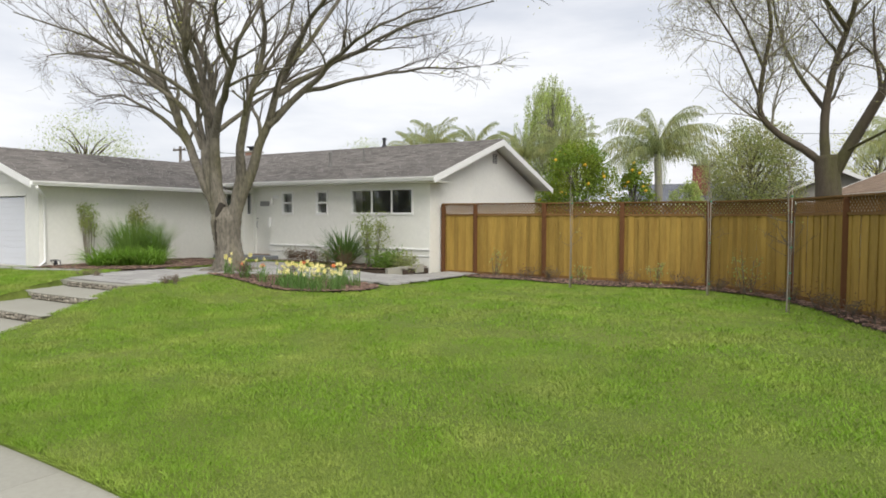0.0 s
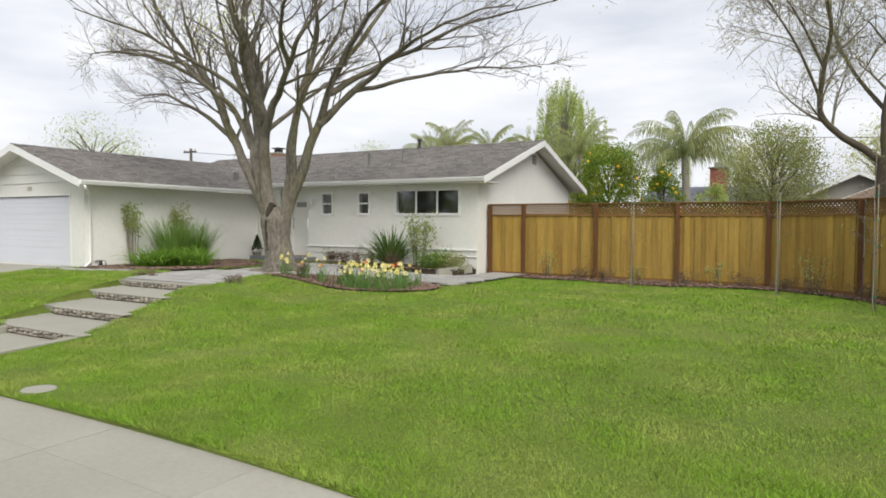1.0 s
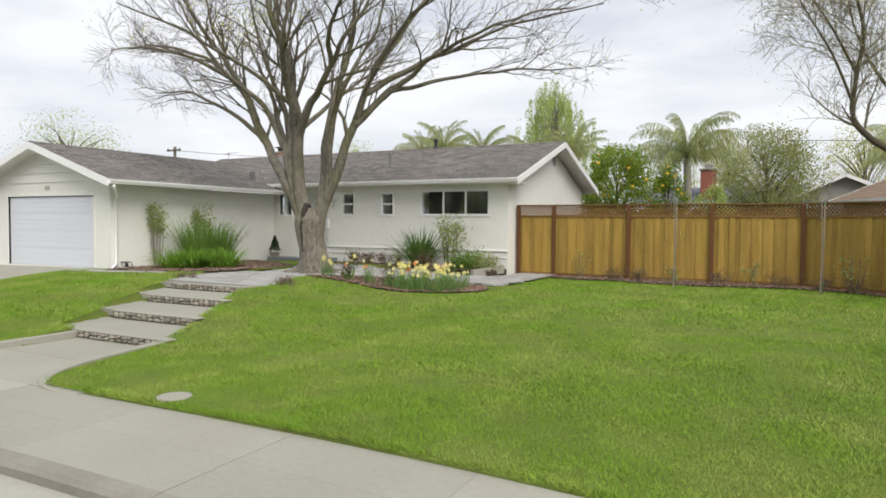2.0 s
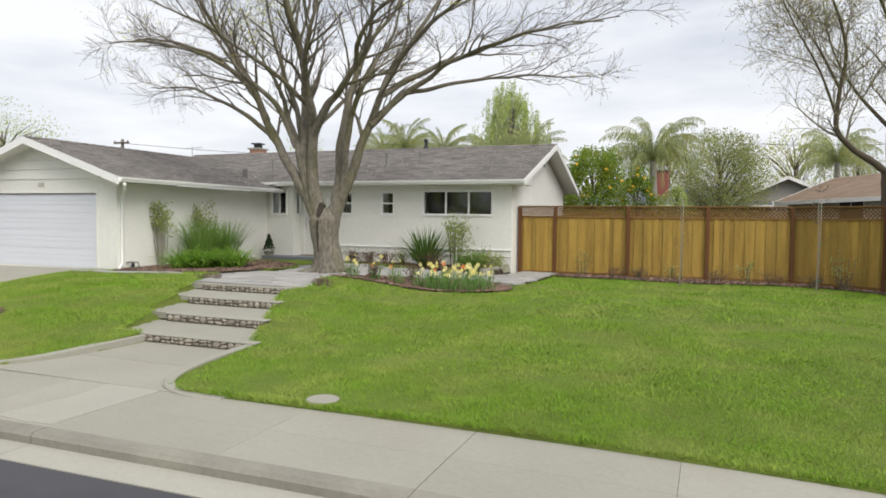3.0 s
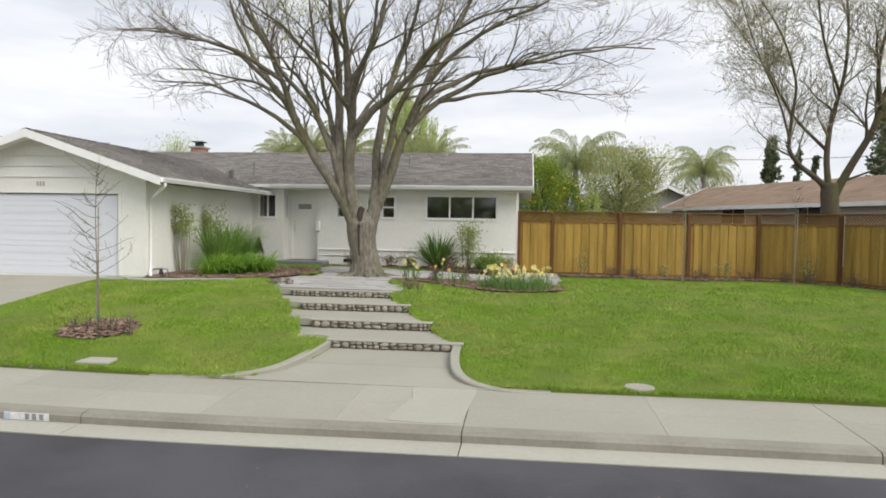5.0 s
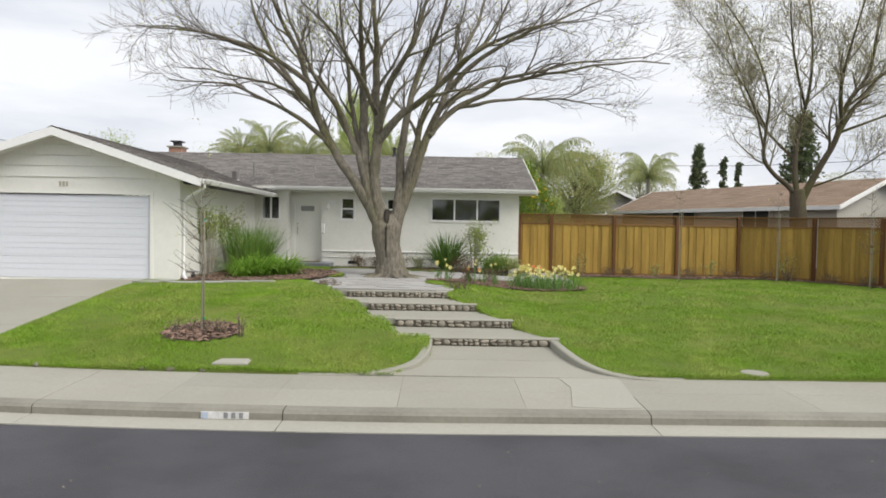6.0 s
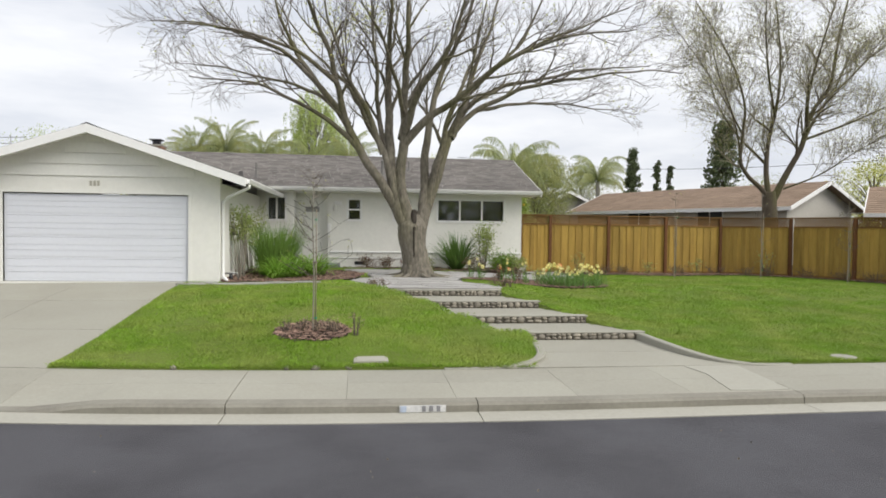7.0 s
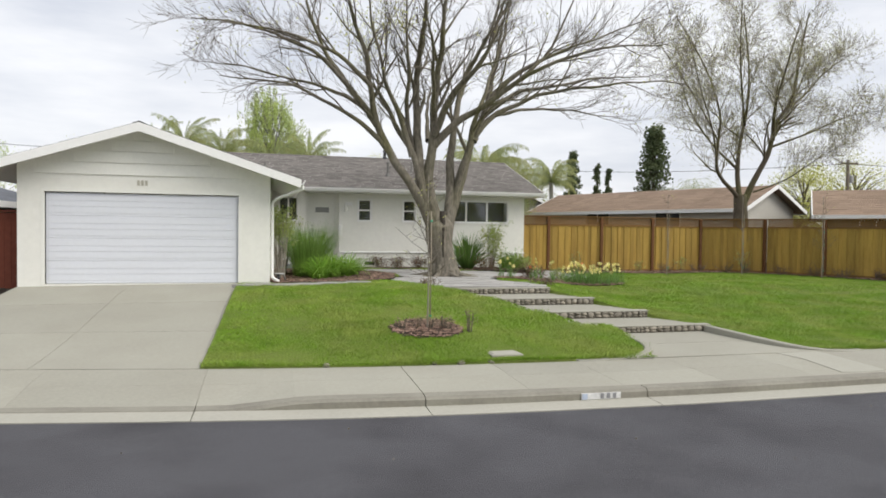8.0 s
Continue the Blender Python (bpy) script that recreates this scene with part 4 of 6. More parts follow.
def inside_many(poly, x, y):
    c = np.zeros(len(x), bool)
    for i in range(len(poly)):
        x0, y0 = poly[i]
        x1, y1 = poly[i - 1]
        if y0 != y1:
            c ^= ((y0 > y) != (y1 > y)) & (x < (x1 - x0) * (y - y0) / (y1 - y0) + x0)
    return c


def round_poly(poly, n=5):
    """A closed outline rounded at its corners."""
    m, out = len(poly), []
    for i in range(m):
        a, b, c, d = (Vector((*poly[(i + k) % m], 0)) for k in (-1, 0, 1, 2))
        for k in range(n):
            t = k / n
            q = 0.5 * (2 * b + (c - a) * t + (2 * a - 5 * b + 4 * c - d) * t * t + (3 * b - a - 3 * c + d) * t**3)
            out.append((q.x, q.y))
    return out


STEPS = [(-2.85, -0.58, 4.75, 0.325), (-3.46, -1.26, 5.93, 0.475), (-4.10, -1.88, 7.20, 0.625), (-4.72, -2.50, 8.33, 0.765)]
LANDING = [(-3.65, 2.40), (-3.17, 2.61), (-2.92, 3.10), (-2.82, 3.86), (-2.80, 4.77), (-0.68, 4.77), (-0.64, 3.95), (-0.53, 3.10), (-0.28, 2.61), (0.20, 2.41)]
PATIO = [(-5.02, 8.36), (-2.56, 8.36), (-2.55, 9.6), (-3.05, 10.6), (-2.75, 11.5), (-1.6, 12.6), (0.2, 13.35), (1.35, 12.95), (1.55, 14.4), (1.52, 17.6), (0.15, 17.6), (0.12, 16.7), (-0.1, 15.4), (-2.6, 14.75), (-3.4, 15.0), (-4.6, 15.9), (-6.4, 15.98), (-6.2, 14.3), (-5.55, 13.2), (-5.6, 11.9), (-6.3, 10.75), (-5.6, 9.4)]
BED_FRONT = round_poly([(-3.0, 11.0), (-2.3, 10.95), (-1.1, 10.85), (0.3, 10.8), (1.1, 11.2), (1.45, 11.9), (1.2, 12.75), (0.3, 13.2), (-1.2, 12.6), (-2.4, 11.6)])
BED_GARAGE = round_poly([(-9.1, 9.95), (-8.5, 9.75), (-6.9, 10.1), (-5.95, 11.0), (-5.6, 12.4), (-5.75, 13.4), (-6.4, 14.4), (-9.1, 15.4), (-9.12, 12.5)])
BED_HOUSE = [(-3.4, 15.1), (-2.6, 14.85), (-1.2, 15.1), (-0.2, 15.5), (0.05, 15.9), (0.06, 16.8), (-6.3, 16.8), (-6.3, 16.05), (-4.5, 15.95)]
BED_FENCE = round_poly([(1.65, 16.5), (3.5, 16.25), (6, 16.2), (8.0, 16.4), (9.45, 15.7), (10.6, 14.2), (11.45, 12.2), (13.0, 9.2), (13.9, 9.0), (12.35, 11.9), (11.25, 13.9), (10.12, 15.97), (8.1, 17.36), (1.65, 17.42)], 3)
RING = [(-6.50 + 0.63 * math.cos(a * 0.35), 4.18 + 0.60 * math.sin(a * 0.35)) for a in range(18)]
MOUTH = [(-3.45, 2.1), (0.12, 2.1), (0.0, 2.56), (-3.1, 2.56)]
NO_GRASS = [LANDING, MOUTH, PATIO, BED_FRONT, BED_GARAGE, BED_FENCE, RING]


def patio_z(x, y):
    return 0.79 - 0.15 * ease((x + 2.6) / 3.0)


def step_outline(i):
    x0, x1, y, z = STEPS[i]
    if i < 3:
        nx0, nx1, ny, _ = STEPS[i + 1]
        return [(x0 - 0.50, y), (x1 - 0.14, y), (nx1 - 0.02, ny + 0.04), (nx0 - 0.30, ny + 0.04)]
    return [(x0 - 0.45, y), (x1 + 0.05, y), (x1 + 0.02, y + 0.9), (x0 - 0.35, y + 0.9)]


def build_lawn():
    g = Geo()
    xs = span(-9.845, 3.0, 0.12) + span(3.0, 24, 0.35)[1:]
    vs = span(0, 16, 0.12)
    hard = [(LANDING, lambda a, b: 0.178), (MOUTH, lambda a, b: 0.165), (PATIO, patio_z)] + [(step_outline(i), (lambda a, b, zz=STEPS[i][3]: zz)) for i in range(4)]
    for x in xs:
        for v in vs:
            y = kerb_y(x) + WALK_W + 0.004 + v
            z = land(x, y) + 0.014 * noise.noise((x * 1.1, y * 1.1, 0.3))
            if v == 0:
                z = 0.155
            if -6.6 < x < 1.7:
                for poly, top in hard:
                    if inside(poly, x, y):
                        z = min(z, top(x, y) - 0.07)
                for x0, x1, sy, sz in STEPS:
                    if x0 - 0.03 < x < x1 + 0.05 and sy - 0.10 < y < sy + 0.1:
                        z = min(z, sz - 0.15)
            g.v.append((drive_edge(v) + 0.006 if x == xs[0] else x, y, z))
    n = len(vs)
    for i in range(len(xs) - 1):
        for j in range(n - 1):
            cx = (xs[i] + xs[i + 1]) / 2
            cy = kerb_y(cx) + WALK_W + (vs[j] + vs[j + 1]) / 2
            if cy < 17.55 and cx + 0.5 * cy < 18.9 and not (cx < 0.1 and cy > 16.6) and not (cx < -8.9 and cy > 9.9):
                g.f.append((i * n + j, (i + 1) * n + j, (i + 1) * n + j + 1, i * n + j + 1))
    single("lawn", g, TURF, "mown green lawn with yellowish patches", "lawn", "structure", smooth=True)
    # blades
    rng = np.random.default_rng(3)
    parts = []
    shrunk = lambda poly, k: [(sum(p[0] for p in poly) / len(poly) * (1 - k) + x * k, sum(p[1] for p in poly) / len(poly) * (1 - k) + y * k) for x, y in poly]
    for x0, x1, y0, y1, dens, hgt, wid in ((-9.98, 14, 1.4, 4.5, 5000, 0.030, 0.008), (-9.98, 14, 4.5, 8.5, 2500, 0.032, 0.012), (-9.82, 14, 8.5, 17.4, 950, 0.034, 0.018)):
        m = int((x1 - x0) * (y1 - y0) * dens)
        x, y = rng.uniform(x0, x1, m), rng.uniform(y0, y1, m)
        table = np.array([kerb_y(v) for v in np.linspace(-10, 15, 400)])
        ky = np.interp(x, np.linspace(-10, 15, 400), table)
        keep = (y > ky + WALK_W + 0.0) & (x > -9.82 - 0.17 * (1 - (y - ky - WALK_W) / 7.4)) & (x + 0.5 * y < 17.75) & ~((x < 0.2) & (y > 16.0)) & ~((x < -8.9) & (y > 9.9))
        edge = y - ky - WALK_W
        for p in NO_GRASS:
            keep &= ~inside_many(shrunk(p, 0.985), x, y)
        for i in range(4):
            keep &= ~inside_many(shrunk(step_outline(i), 0.96), x, y)
            sx0, sx1, sy, _ = STEPS[i]
            keep &= ~((x > sx0 - 0.02) & (x < sx1 + 0.02) & (y > sy - 0.05) & (y < sy + 0.14))
        keep &= ~((x - 1.90) ** 2 / 0.047 + (y - 2.78) ** 2 / 0.047 < 1) & ~((abs(x + 5.58) < 0.24) & (abs(y - 2.82) < 0.2))
        x, y, ky, edge = x[keep], y[keep], ky[keep], edge[keep]
        parts.append((x, y, ky, hgt, wid, edge))
    verts = []
    for x, y, ky, hgt, wid, edge in parts:
        m = len(x)
        z = lawn_height(x, y, ky)
        tuft = 0.75 + 0.35 * np.sin(x * 2.3 + 1.7 * np.sin(y * 1.9)) * np.sin(y * 2.9 + 1.3 * np.sin(x * 1.6)) + 0.45 * rng.random(m)
        h = hgt * np.clip(tuft, 0.45, 1.7) * (1 + 0.5 * (edge < 0.12))
        a, lean = rng.uniform(0, 2 * np.pi, m), rng.uniform(0.4, 1.9, m) * h
        w = wid * rng.uniform(0.6, 1.3, m)
        b = rng.uniform(0, 2 * np.pi, m)
        p0 = np.stack([x + np.cos(a) * w / 2, y + np.sin(a) * w / 2, z - 0.012], 1)
        p1 = np.stack([x - np.cos(a) * w / 2, y - np.sin(a) * w / 2, z - 0.012], 1)
        p2 = np.stack([x + np.cos(b) * lean, y + np.sin(b) * lean - 0.05 * (edge < 0.05), z + h], 1)
        verts.append(np.stack([p0, p1, p2], 1).reshape(-1, 3))
    co = np.concatenate(verts).astype(np.float32)
    n = len(co)
    me = bpy.data.meshes.new("grass")
    me.vertices.add(n)
    me.vertices.foreach_set("co", co.ravel())
    me.loops.add(n)
    me.loops.foreach_set("vertex_index", np.arange(n, dtype=np.int32))
    me.polygons.add(n // 3)
    me.polygons.foreach_set("loop_start", np.arange(0, n, 3, dtype=np.int32))
    me.materials.append(BLADE)
    me.update()
    me.validate()
    tagged(new("grass", me), "short bright green grass blades over the lawn", "grass", kind="stuff")


def lump_mesh(name, material, rng, sides=7):
    """A rounded stone about one metre across."""
    g = Geo()
    prof = [(0.25, -0.5), (0.46, -0.3), (0.5, 0.05), (0.4, 0.36), (0.18, 0.5)]
    for r, hgt in prof:
        for s in range(sides):
            a = 2 * math.pi * s / sides
            q = r * rng.uniform(0.85, 1.15)
            g.v.append((q * math.cos(a), hgt * rng.uniform(0.9, 1.1), q * math.sin(a)))
    for i in range(len(prof) - 1):
        for s in range(sides):
            a, b = i * sides + s, i * sides + (s + 1) % sides
            g.f.append((a, a + sides, b + sides, b))
    g.f += [tuple(range(sides)), tuple(range(len(prof) * sides - 1, (len(prof) - 1) * sides - 1, -1))]
    return g.mesh(name, material, None, True)


def build_steps():
    rng = random.Random(5)
    stones = [lump_mesh("stone", STONE, rng) for _ in range(8)]
    front = [0.185] + [s[3] for s in STEPS]
    for i, (x0, x1, y, z) in enumerate(STEPS):
        st = thing("garden_step", "concrete tread on a cobble-faced riser", "step", (x0 + x1) / 2, y, front[i], "garden steps")
        part("tread", Geo().slab([(x, yy + (0.05 if yy == y else 0)) for x, yy in step_outline(i)], z - 0.12, z), CONCRETE, st, "pale concrete tread")
        g = Geo().box(x0, x1, y - 0.02, y + 0.14, front[i] - 0.15, z - 0.022)
        part("riser", g, MORTAR, st, "dark mortar riser")
        part("edge", Geo().soft_box(x0 - 0.02, x1 + 0.03, y - 0.04, y + 0.16, z - 0.022, z + 0.004, 0.006), CONCRETE, st)
        hgt = z - front[i] - 0.03
        x = x0 + 0.03
        while x < x1 - 0.05:
            w = min(rng.uniform(0.07, 0.19), x1 - x)
            cut = rng.uniform(0.36, 0.64)
            rows = [(0.0, 1.0)] if w > 0.13 and rng.random() < 0.45 else [(0.0, cut), (cut, 1.0)]
            for lo, hi in rows:
                hh, ww = hgt * (hi - lo) * rng.uniform(0.9, 1.08), w * rng.uniform(0.86, 1.04)
                ob = piece("stone", rng.choice(stones), st, x + w / 2 + rng.uniform(-0.012, 0.012), y - rng.uniform(0.014, 0.03), front[i] + 0.01 + hgt * (lo + hi) / 2, 0, ww, 0.075, hh)
                ob.rotation_euler = (0, rng.uniform(-0.25, 0.25), 0)
            x += w
    # landing slabs and the kerbs that flank them
    land_ob = tagged(new("landing"), "pale concrete landing between pavement and steps", "path", kind="structure")
    lower = [(-3.65, 2.40), (-3.17, 2.61), (-2.92, 3.10), (-2.87, 3.54), (-0.59, 3.54), (-0.53, 3.10), (-0.28, 2.61), (0.20, 2.41)]
    upper = [(-2.87, 3.55), (-2.82, 3.86), (-2.80, 4.77), (-0.68, 4.77), (-0.64, 3.95), (-0.59, 3.55)]
    part("slab", Geo().slab(lower[::-1], 0.02, lambda x, y: 0.178 + 0.004 * (y - 2)), CONCRETE, land_ob)
    part("slab", Geo().slab(upper[::-1], 0.02, lambda x, y: 0.178 + 0.004 * (y - 2)), CONCRETE, land_ob)
    part("patch", Geo().slab([(-1.05, 1.02), (-0.60, 0.98), (-0.235, 1.02), (-0.145, 2.38), (-0.55, 2.62), (-1.0, 2.55), (-0.9, 1.9)], 0.1, lambda x, y: 0.1475 + 0.03 * min(1.0, (y - kerb_y(x) - 0.17) / 1.2)), NEWCONCRETE, land_ob, "paler concrete repair")
    for pts in ([(-2.82, 4.77), (-2.84, 3.86), (-2.96, 3.10), (-3.26, 2.65), (-3.85, 2.43), (-4.55, 2.41)], [(-0.65, 4.77), (-0.61, 3.95), (-0.48, 3.10), (-0.21, 2.61), (0.27, 2.43), (0.76, 2.45)]):
        line = smooth_path([(x, y, 0) for x, y in pts], 5)
        g = Geo()
        n = len(line)
        for i, p in enumerate(line):
            d = (line[min(n - 1, i + 1)] - line[max(0, i - 1)]).normalized()
            s = Vector((-d.y, d.x, 0)) * 0.07
            top = 0.185 + 0.125 * ease(1 - i / (n - 1) * 1.05)
            b = 0.015
            g.v += [tuple(p - s + Vector((0, 0, 0.0))), tuple(p - s + Vector((0, 0, top - b))), tuple(p - s * 0.75 + Vector((0, 0, top))), tuple(p + s * 0.75 + Vector((0, 0, top))), tuple(p + s + Vector((0, 0, top - b))), tuple(p + s)]
        for i in range(n - 1):
            for c in range(5):
                a = 6 * i + c
                g.f.append((a, a + 6, a + 7, a + 1))
        g.f += [tuple(range(6)), tuple(range(6 * n - 1, 6 * n - 7, -1))]
        single("edging_kerb", g, CONCRETE, "low curved concrete kerb flanking the path", "kerb", "structure", smooth=False)


def build_patio():
    rng = random.Random(8)
    pat = tagged(new("patio"), "grey flagstone patio round the tree and path to the gate", "patio", kind="structure")
    base = Geo()
    # bedding under the flags
    cell = 0.30
    x = -6.6
    while x < 1.7:
        y = 8.5
        while y < 17.7:
            c = [(x, y), (x + cell, y), (x + cell, y + cell), (x, y + cell)]
            if sum(inside(PATIO, *q) for q in c) >= 3:
                base.add([(px, py, patio_z(px, py) - 0.012) for px, py in c], [(0, 1, 2, 3)])
            y += cell
        x += cell
    part("bedding", base, mat("grey_bedding_sand", (0.26, 0.25, 0.23), 0.15, 2, 20, 1, 0.3, 50), pat)
    w, d = 0.62, 0.46
    jit = {}

    def node(i, j):
        if (i, j) not in jit:
            jit[(i, j)] = (-6.8 + i * w + (0.31 if j % 2 else 0) + rng.uniform(-0.1, 0.1), 8.55 + j * d + rng.uniform(-0.07, 0.07))
        return jit[(i, j)]

    for i in range(15):
        for j in range(21):
            q = [node(i, j), node(i + 1, j), node(i + 1, j + 1), node(i, j + 1)]
            cx, cy = sum(p[0] for p in q) / 4, sum(p[1] for p in q) / 4
            if not inside(PATIO, cx, cy) or math.hypot(cx + 4.08, cy - 12.65) < 0.75:
                continue
            q = [(cx + (px - cx) * 0.96, cy + (py - cy) * 0.96) for px, py in q]
            ok = [p if inside(PATIO, *p) else (cx + (p[0] - cx) * 0.6, cy + (p[1] - cy) * 0.6) for p in q]
            dz = rng.uniform(-0.004, 0.005)
            part("flagstone", Geo().slab(ok, lambda a, b: patio_z(a, b) - 0.05, lambda a, b: patio_z(a, b) + dz), PAVER, pat)
    # stones set in the grass beside the garage bed
    for px, py, sx, sy in ((-9.45, 9.55, 0.4, 0.2), (-8.85, 9.3, 0.45, 0.18), (-8.2, 9.45, 0.4, 0.2), (-7.6, 9.6, 0.42, 0.2), (-7.0, 9.75, 0.4, 0.18), (-9.6, 9.2, 0.35, 0.15)):
        z = land(px, py)
        o = [(px + sx * math.cos(a) * rng.uniform(0.8, 1.1), py + sy * math.sin(a) * rng.uniform(0.8, 1.1)) for a in [k * math.pi / 4 for k in range(8)]]
        single("stepping_stone", Geo().slab(o, z - 0.05, z + 0.028), PAVER, "flat grey stepping stone set in the grass", "stone", group="stepping stones")
    stone = lump_mesh("edge_stone", STONE, rng)
    for px, sc in ((-6.35, 0.16), (-6.75, 0.13), (-8.3, 0.14), (-5.9, 0.12)):
        py = kerb_y(px) + WALK_W + 0.07
        ob = tagged(new("edge_stone", stone), "small half-buried grey stone beside the pavement", "stone", "edge stones")
        ob.location, ob.scale, ob.rotation_euler = (px, py, 0.185), (sc, sc * 0.6, sc * 0.5), (0, 0, rng.uniform(0, 3))
    # low concrete edging at the house corner
    single("edging_kerb", Geo().bar((-0.35, 15.2, 0.70), (0.10, 16.4, 0.80), 0.14, 0.24), CONCRETE, "short concrete edging beside the house bed", "kerb", "structure")


def build_beds():
    rng = random.Random(9)
    for nm, poly, zf, chips, label in (
            ("mulch_bed", BED_FRONT, lambda x, y: land(x, y) + 0.03, 4200, "dark bark mulch bed with spring bulbs"),
            ("mulch_bed", BED_GARAGE, lambda x, y: max(land(x, y), 0.78) + 0.02, 3000, "brown bark mulch bed beside the garage wall"),
            ("mulch_bed", BED_HOUSE, lambda x, y: 0.80, 700, "mulch bed along the house wall"),
            ("mulch_bed", BED_FENCE, lambda x, y: land(x, y) + 0.03, 2200, "reddish mulch bed along the fence"),
            ("mulch_ring", RING, lambda x, y: land(x, y) + 0.012, 500, "ring of bark mulch round a young tree")):
        bed = tagged(new(nm), label, "bed", kind="structure")
        part("edge", Geo().slab(poly, lambda x, y: zf(x, y) - 0.2, lambda x, y: zf(x, y) - 0.035), SOIL, bed)
        soil = Geo()
        for ix in range(int((max(p[0] for p in poly) - min(p[0] for p in poly)) / 0.12) + 1):
            for iy in range(int((max(p[1] for p in poly) - min(p[1] for p in poly)) / 0.12) + 1):
                px, py = min(p[0] for p in poly) + ix * 0.12, min(p[1] for p in poly) + iy * 0.12
                if inside(poly, px + 0.06, py + 0.06):
                    soil.add([(a, b, zf(a, b)) for a, b in ((px, py), (px + 0.12, py), (px + 0.12, py + 0.12), (px, py + 0.12))], [(0, 1, 2, 3)])
        part("soil", soil, SOIL, bed)
        bx, by = [p[0] for p in poly], [p[1] for p in poly]
        g, made = Geo(), 0
        while made < chips:
            x, y = rng.uniform(min(bx), max(bx)), rng.uniform(min(by), max(by))
            if not inside(poly, x, y):
                continue
            made += 1
            a, l, w = rng.uniform(0, math.pi), rng.uniform(0.02, 0.06), rng.uniform(0.01, 0.026)
            c, s = math.cos(a), math.sin(a)
            z = zf(x, y) + rng.uniform(0.004, 0.022)
            t = [rng.uniform(-0.012, 0.012) for _ in range(4)]
            g.add([(x + c * l - s * w, y + s * l + c * w, z + t[0]), (x - c * l - s * w, y - s * l + c * w, z + t[1]), (x - c * l + s * w, y - s * l - c * w, z + t[2]), (x + c * l + s * w, y + s * l - c * w, z + t[3]), (x, y, z + 0.012)],
                  [(0, 1, 4), (1, 2, 4), (2, 3, 4), (3, 0, 4)])
        part("bark_layer", g, MULCH, bed, kind="stuff")


# ---- plants ----
def leafmat(name, base, tint=None, amt=0.5, island=0.25, rough=0.55):
    m = mat(name, base, 0.12, 1.5, 9, rough, 0.0, island=island, tint=tint, tintscale=1.2, tintamt=amt if tint else 0.0)
    n, l = m.node_tree.nodes, m.node_tree.links
    p, out = n["Principled BSDF"], n["Material Output"]
    tr, mx = n.new("ShaderNodeBsdfTranslucent"), n.new("ShaderNodeMixShader")
    mx.inputs[0].default_value = 0.55
    l.new(p.inputs["Base Color"].links[0].from_socket, tr.inputs[0])
    l.new(p.outputs[0], mx.inputs[1])
    l.new(tr.outputs[0], mx.inputs[2])
    l.new(mx.outputs[0], out.inputs[0])
    return m


STRAP = leafmat("strap_leaf", (0.20, 0.33, 0.075), (0.28, 0.40, 0.11))
DAYLILY = leafmat("daylily_leaf", (0.27, 0.46, 0.07), (0.33, 0.50, 0.10))
BULBLEAF = leafmat("bulb_leaf", (0.18, 0.32, 0.09), (0.24, 0.38, 0.10))
SHRUBLEAF = leafmat("shrub_leaf", (0.36, 0.44, 0.15), (0.47, 0.44, 0.19))
REDLEAF = leafmat("bronze_leaf", (0.20, 0.115, 0.075), (0.18, 0.19, 0.08))
CITRUSLEAF = leafmat("citrus_leaf", (0.20, 0.31, 0.045), (0.36, 0.38, 0.05), 0.6, 0.35)
BIRCHLEAF = leafmat("birch_leaf", (0.46, 0.55, 0.18), (0.54, 0.58, 0.26))
BUDLEAF = leafmat("bud_leaf", (0.56, 0.58, 0.17), (0.50, 0.48, 0.18))
PALMLEAF = leafmat("palm_leaf", (0.36, 0.41, 0.19), (0.50, 0.47, 0.15))
DARKLEAF = leafmat("conifer_leaf", (0.055, 0.085, 0.04), (0.075, 0.105, 0.045))
OLIVELEAF = leafmat("olive_leaf", (0.31, 0.36, 0.12), (0.42, 0.35, 0.17))
YELLOW = mat("yellow_petal", (0.87, 0.79, 0.30), 0.06, 4, 20, 0.6, 0.0, rnd=0.1, tint=(0.90, 0.84, 0.52), tintscale=3, tintamt=0.9)
ORANGE = mat("orange_petal", (0.85, 0.30, 0.12), 0.06, 4, 20, 0.6, 0.0, rnd=0.15)
WHITEPETAL = mat("white_petal", (0.80, 0.78, 0.74), 0.06, 4, 20, 0.6, 0.0)
FRUIT = mat("yellow_fruit", (0.80, 0.48, 0.04), 0.06, 4, 20, 0.5, 0.0)
BAMBOO = mat("bare_stake", (0.27, 0.23, 0.175), 0.15, 3, 20, 0.8, 0.2, 60)
YOUNGBARK = mat("young_bark", (0.30, 0.27, 0.225), 0.15, 3, 20, 0.85, 0.2, 60)
TIE = mat("green_tie", (0.02, 0.30, 0.16), 0.05, 3, 20, 0.5, 0.0)


def strap(g, rng, x, y, z, length, width, bend, az, lean):
    """One arching strap leaf."""
    n = 5
    d = Vector((math.cos(az), math.sin(az), 0))
    side = Vector((-d.y, d.x, 0))
    p, ang = Vector((x, y, z)), lean
    k = len(g.v)
    for i in range(n + 1):
        u = i / n
        w = width * (1 - u) ** 0.6 * (0.7 + 0.6 * min(1, u * 3)) / 2 + 0.0008
        up = Vector((0, 0, 0.25 * w))
        g.v += [tuple(p - side * w + up), tuple(p), tuple(p + side * w + up)]
        p = p + (d * math.sin(ang) + Vector((0, 0, math.cos(ang)))) * (length / n)
        ang += bend / n
    for i in range(n):
        a = k + 3 * i
        g.f += [(a, a + 3, a + 4, a + 1), (a + 1, a + 4, a + 5, a + 2)]


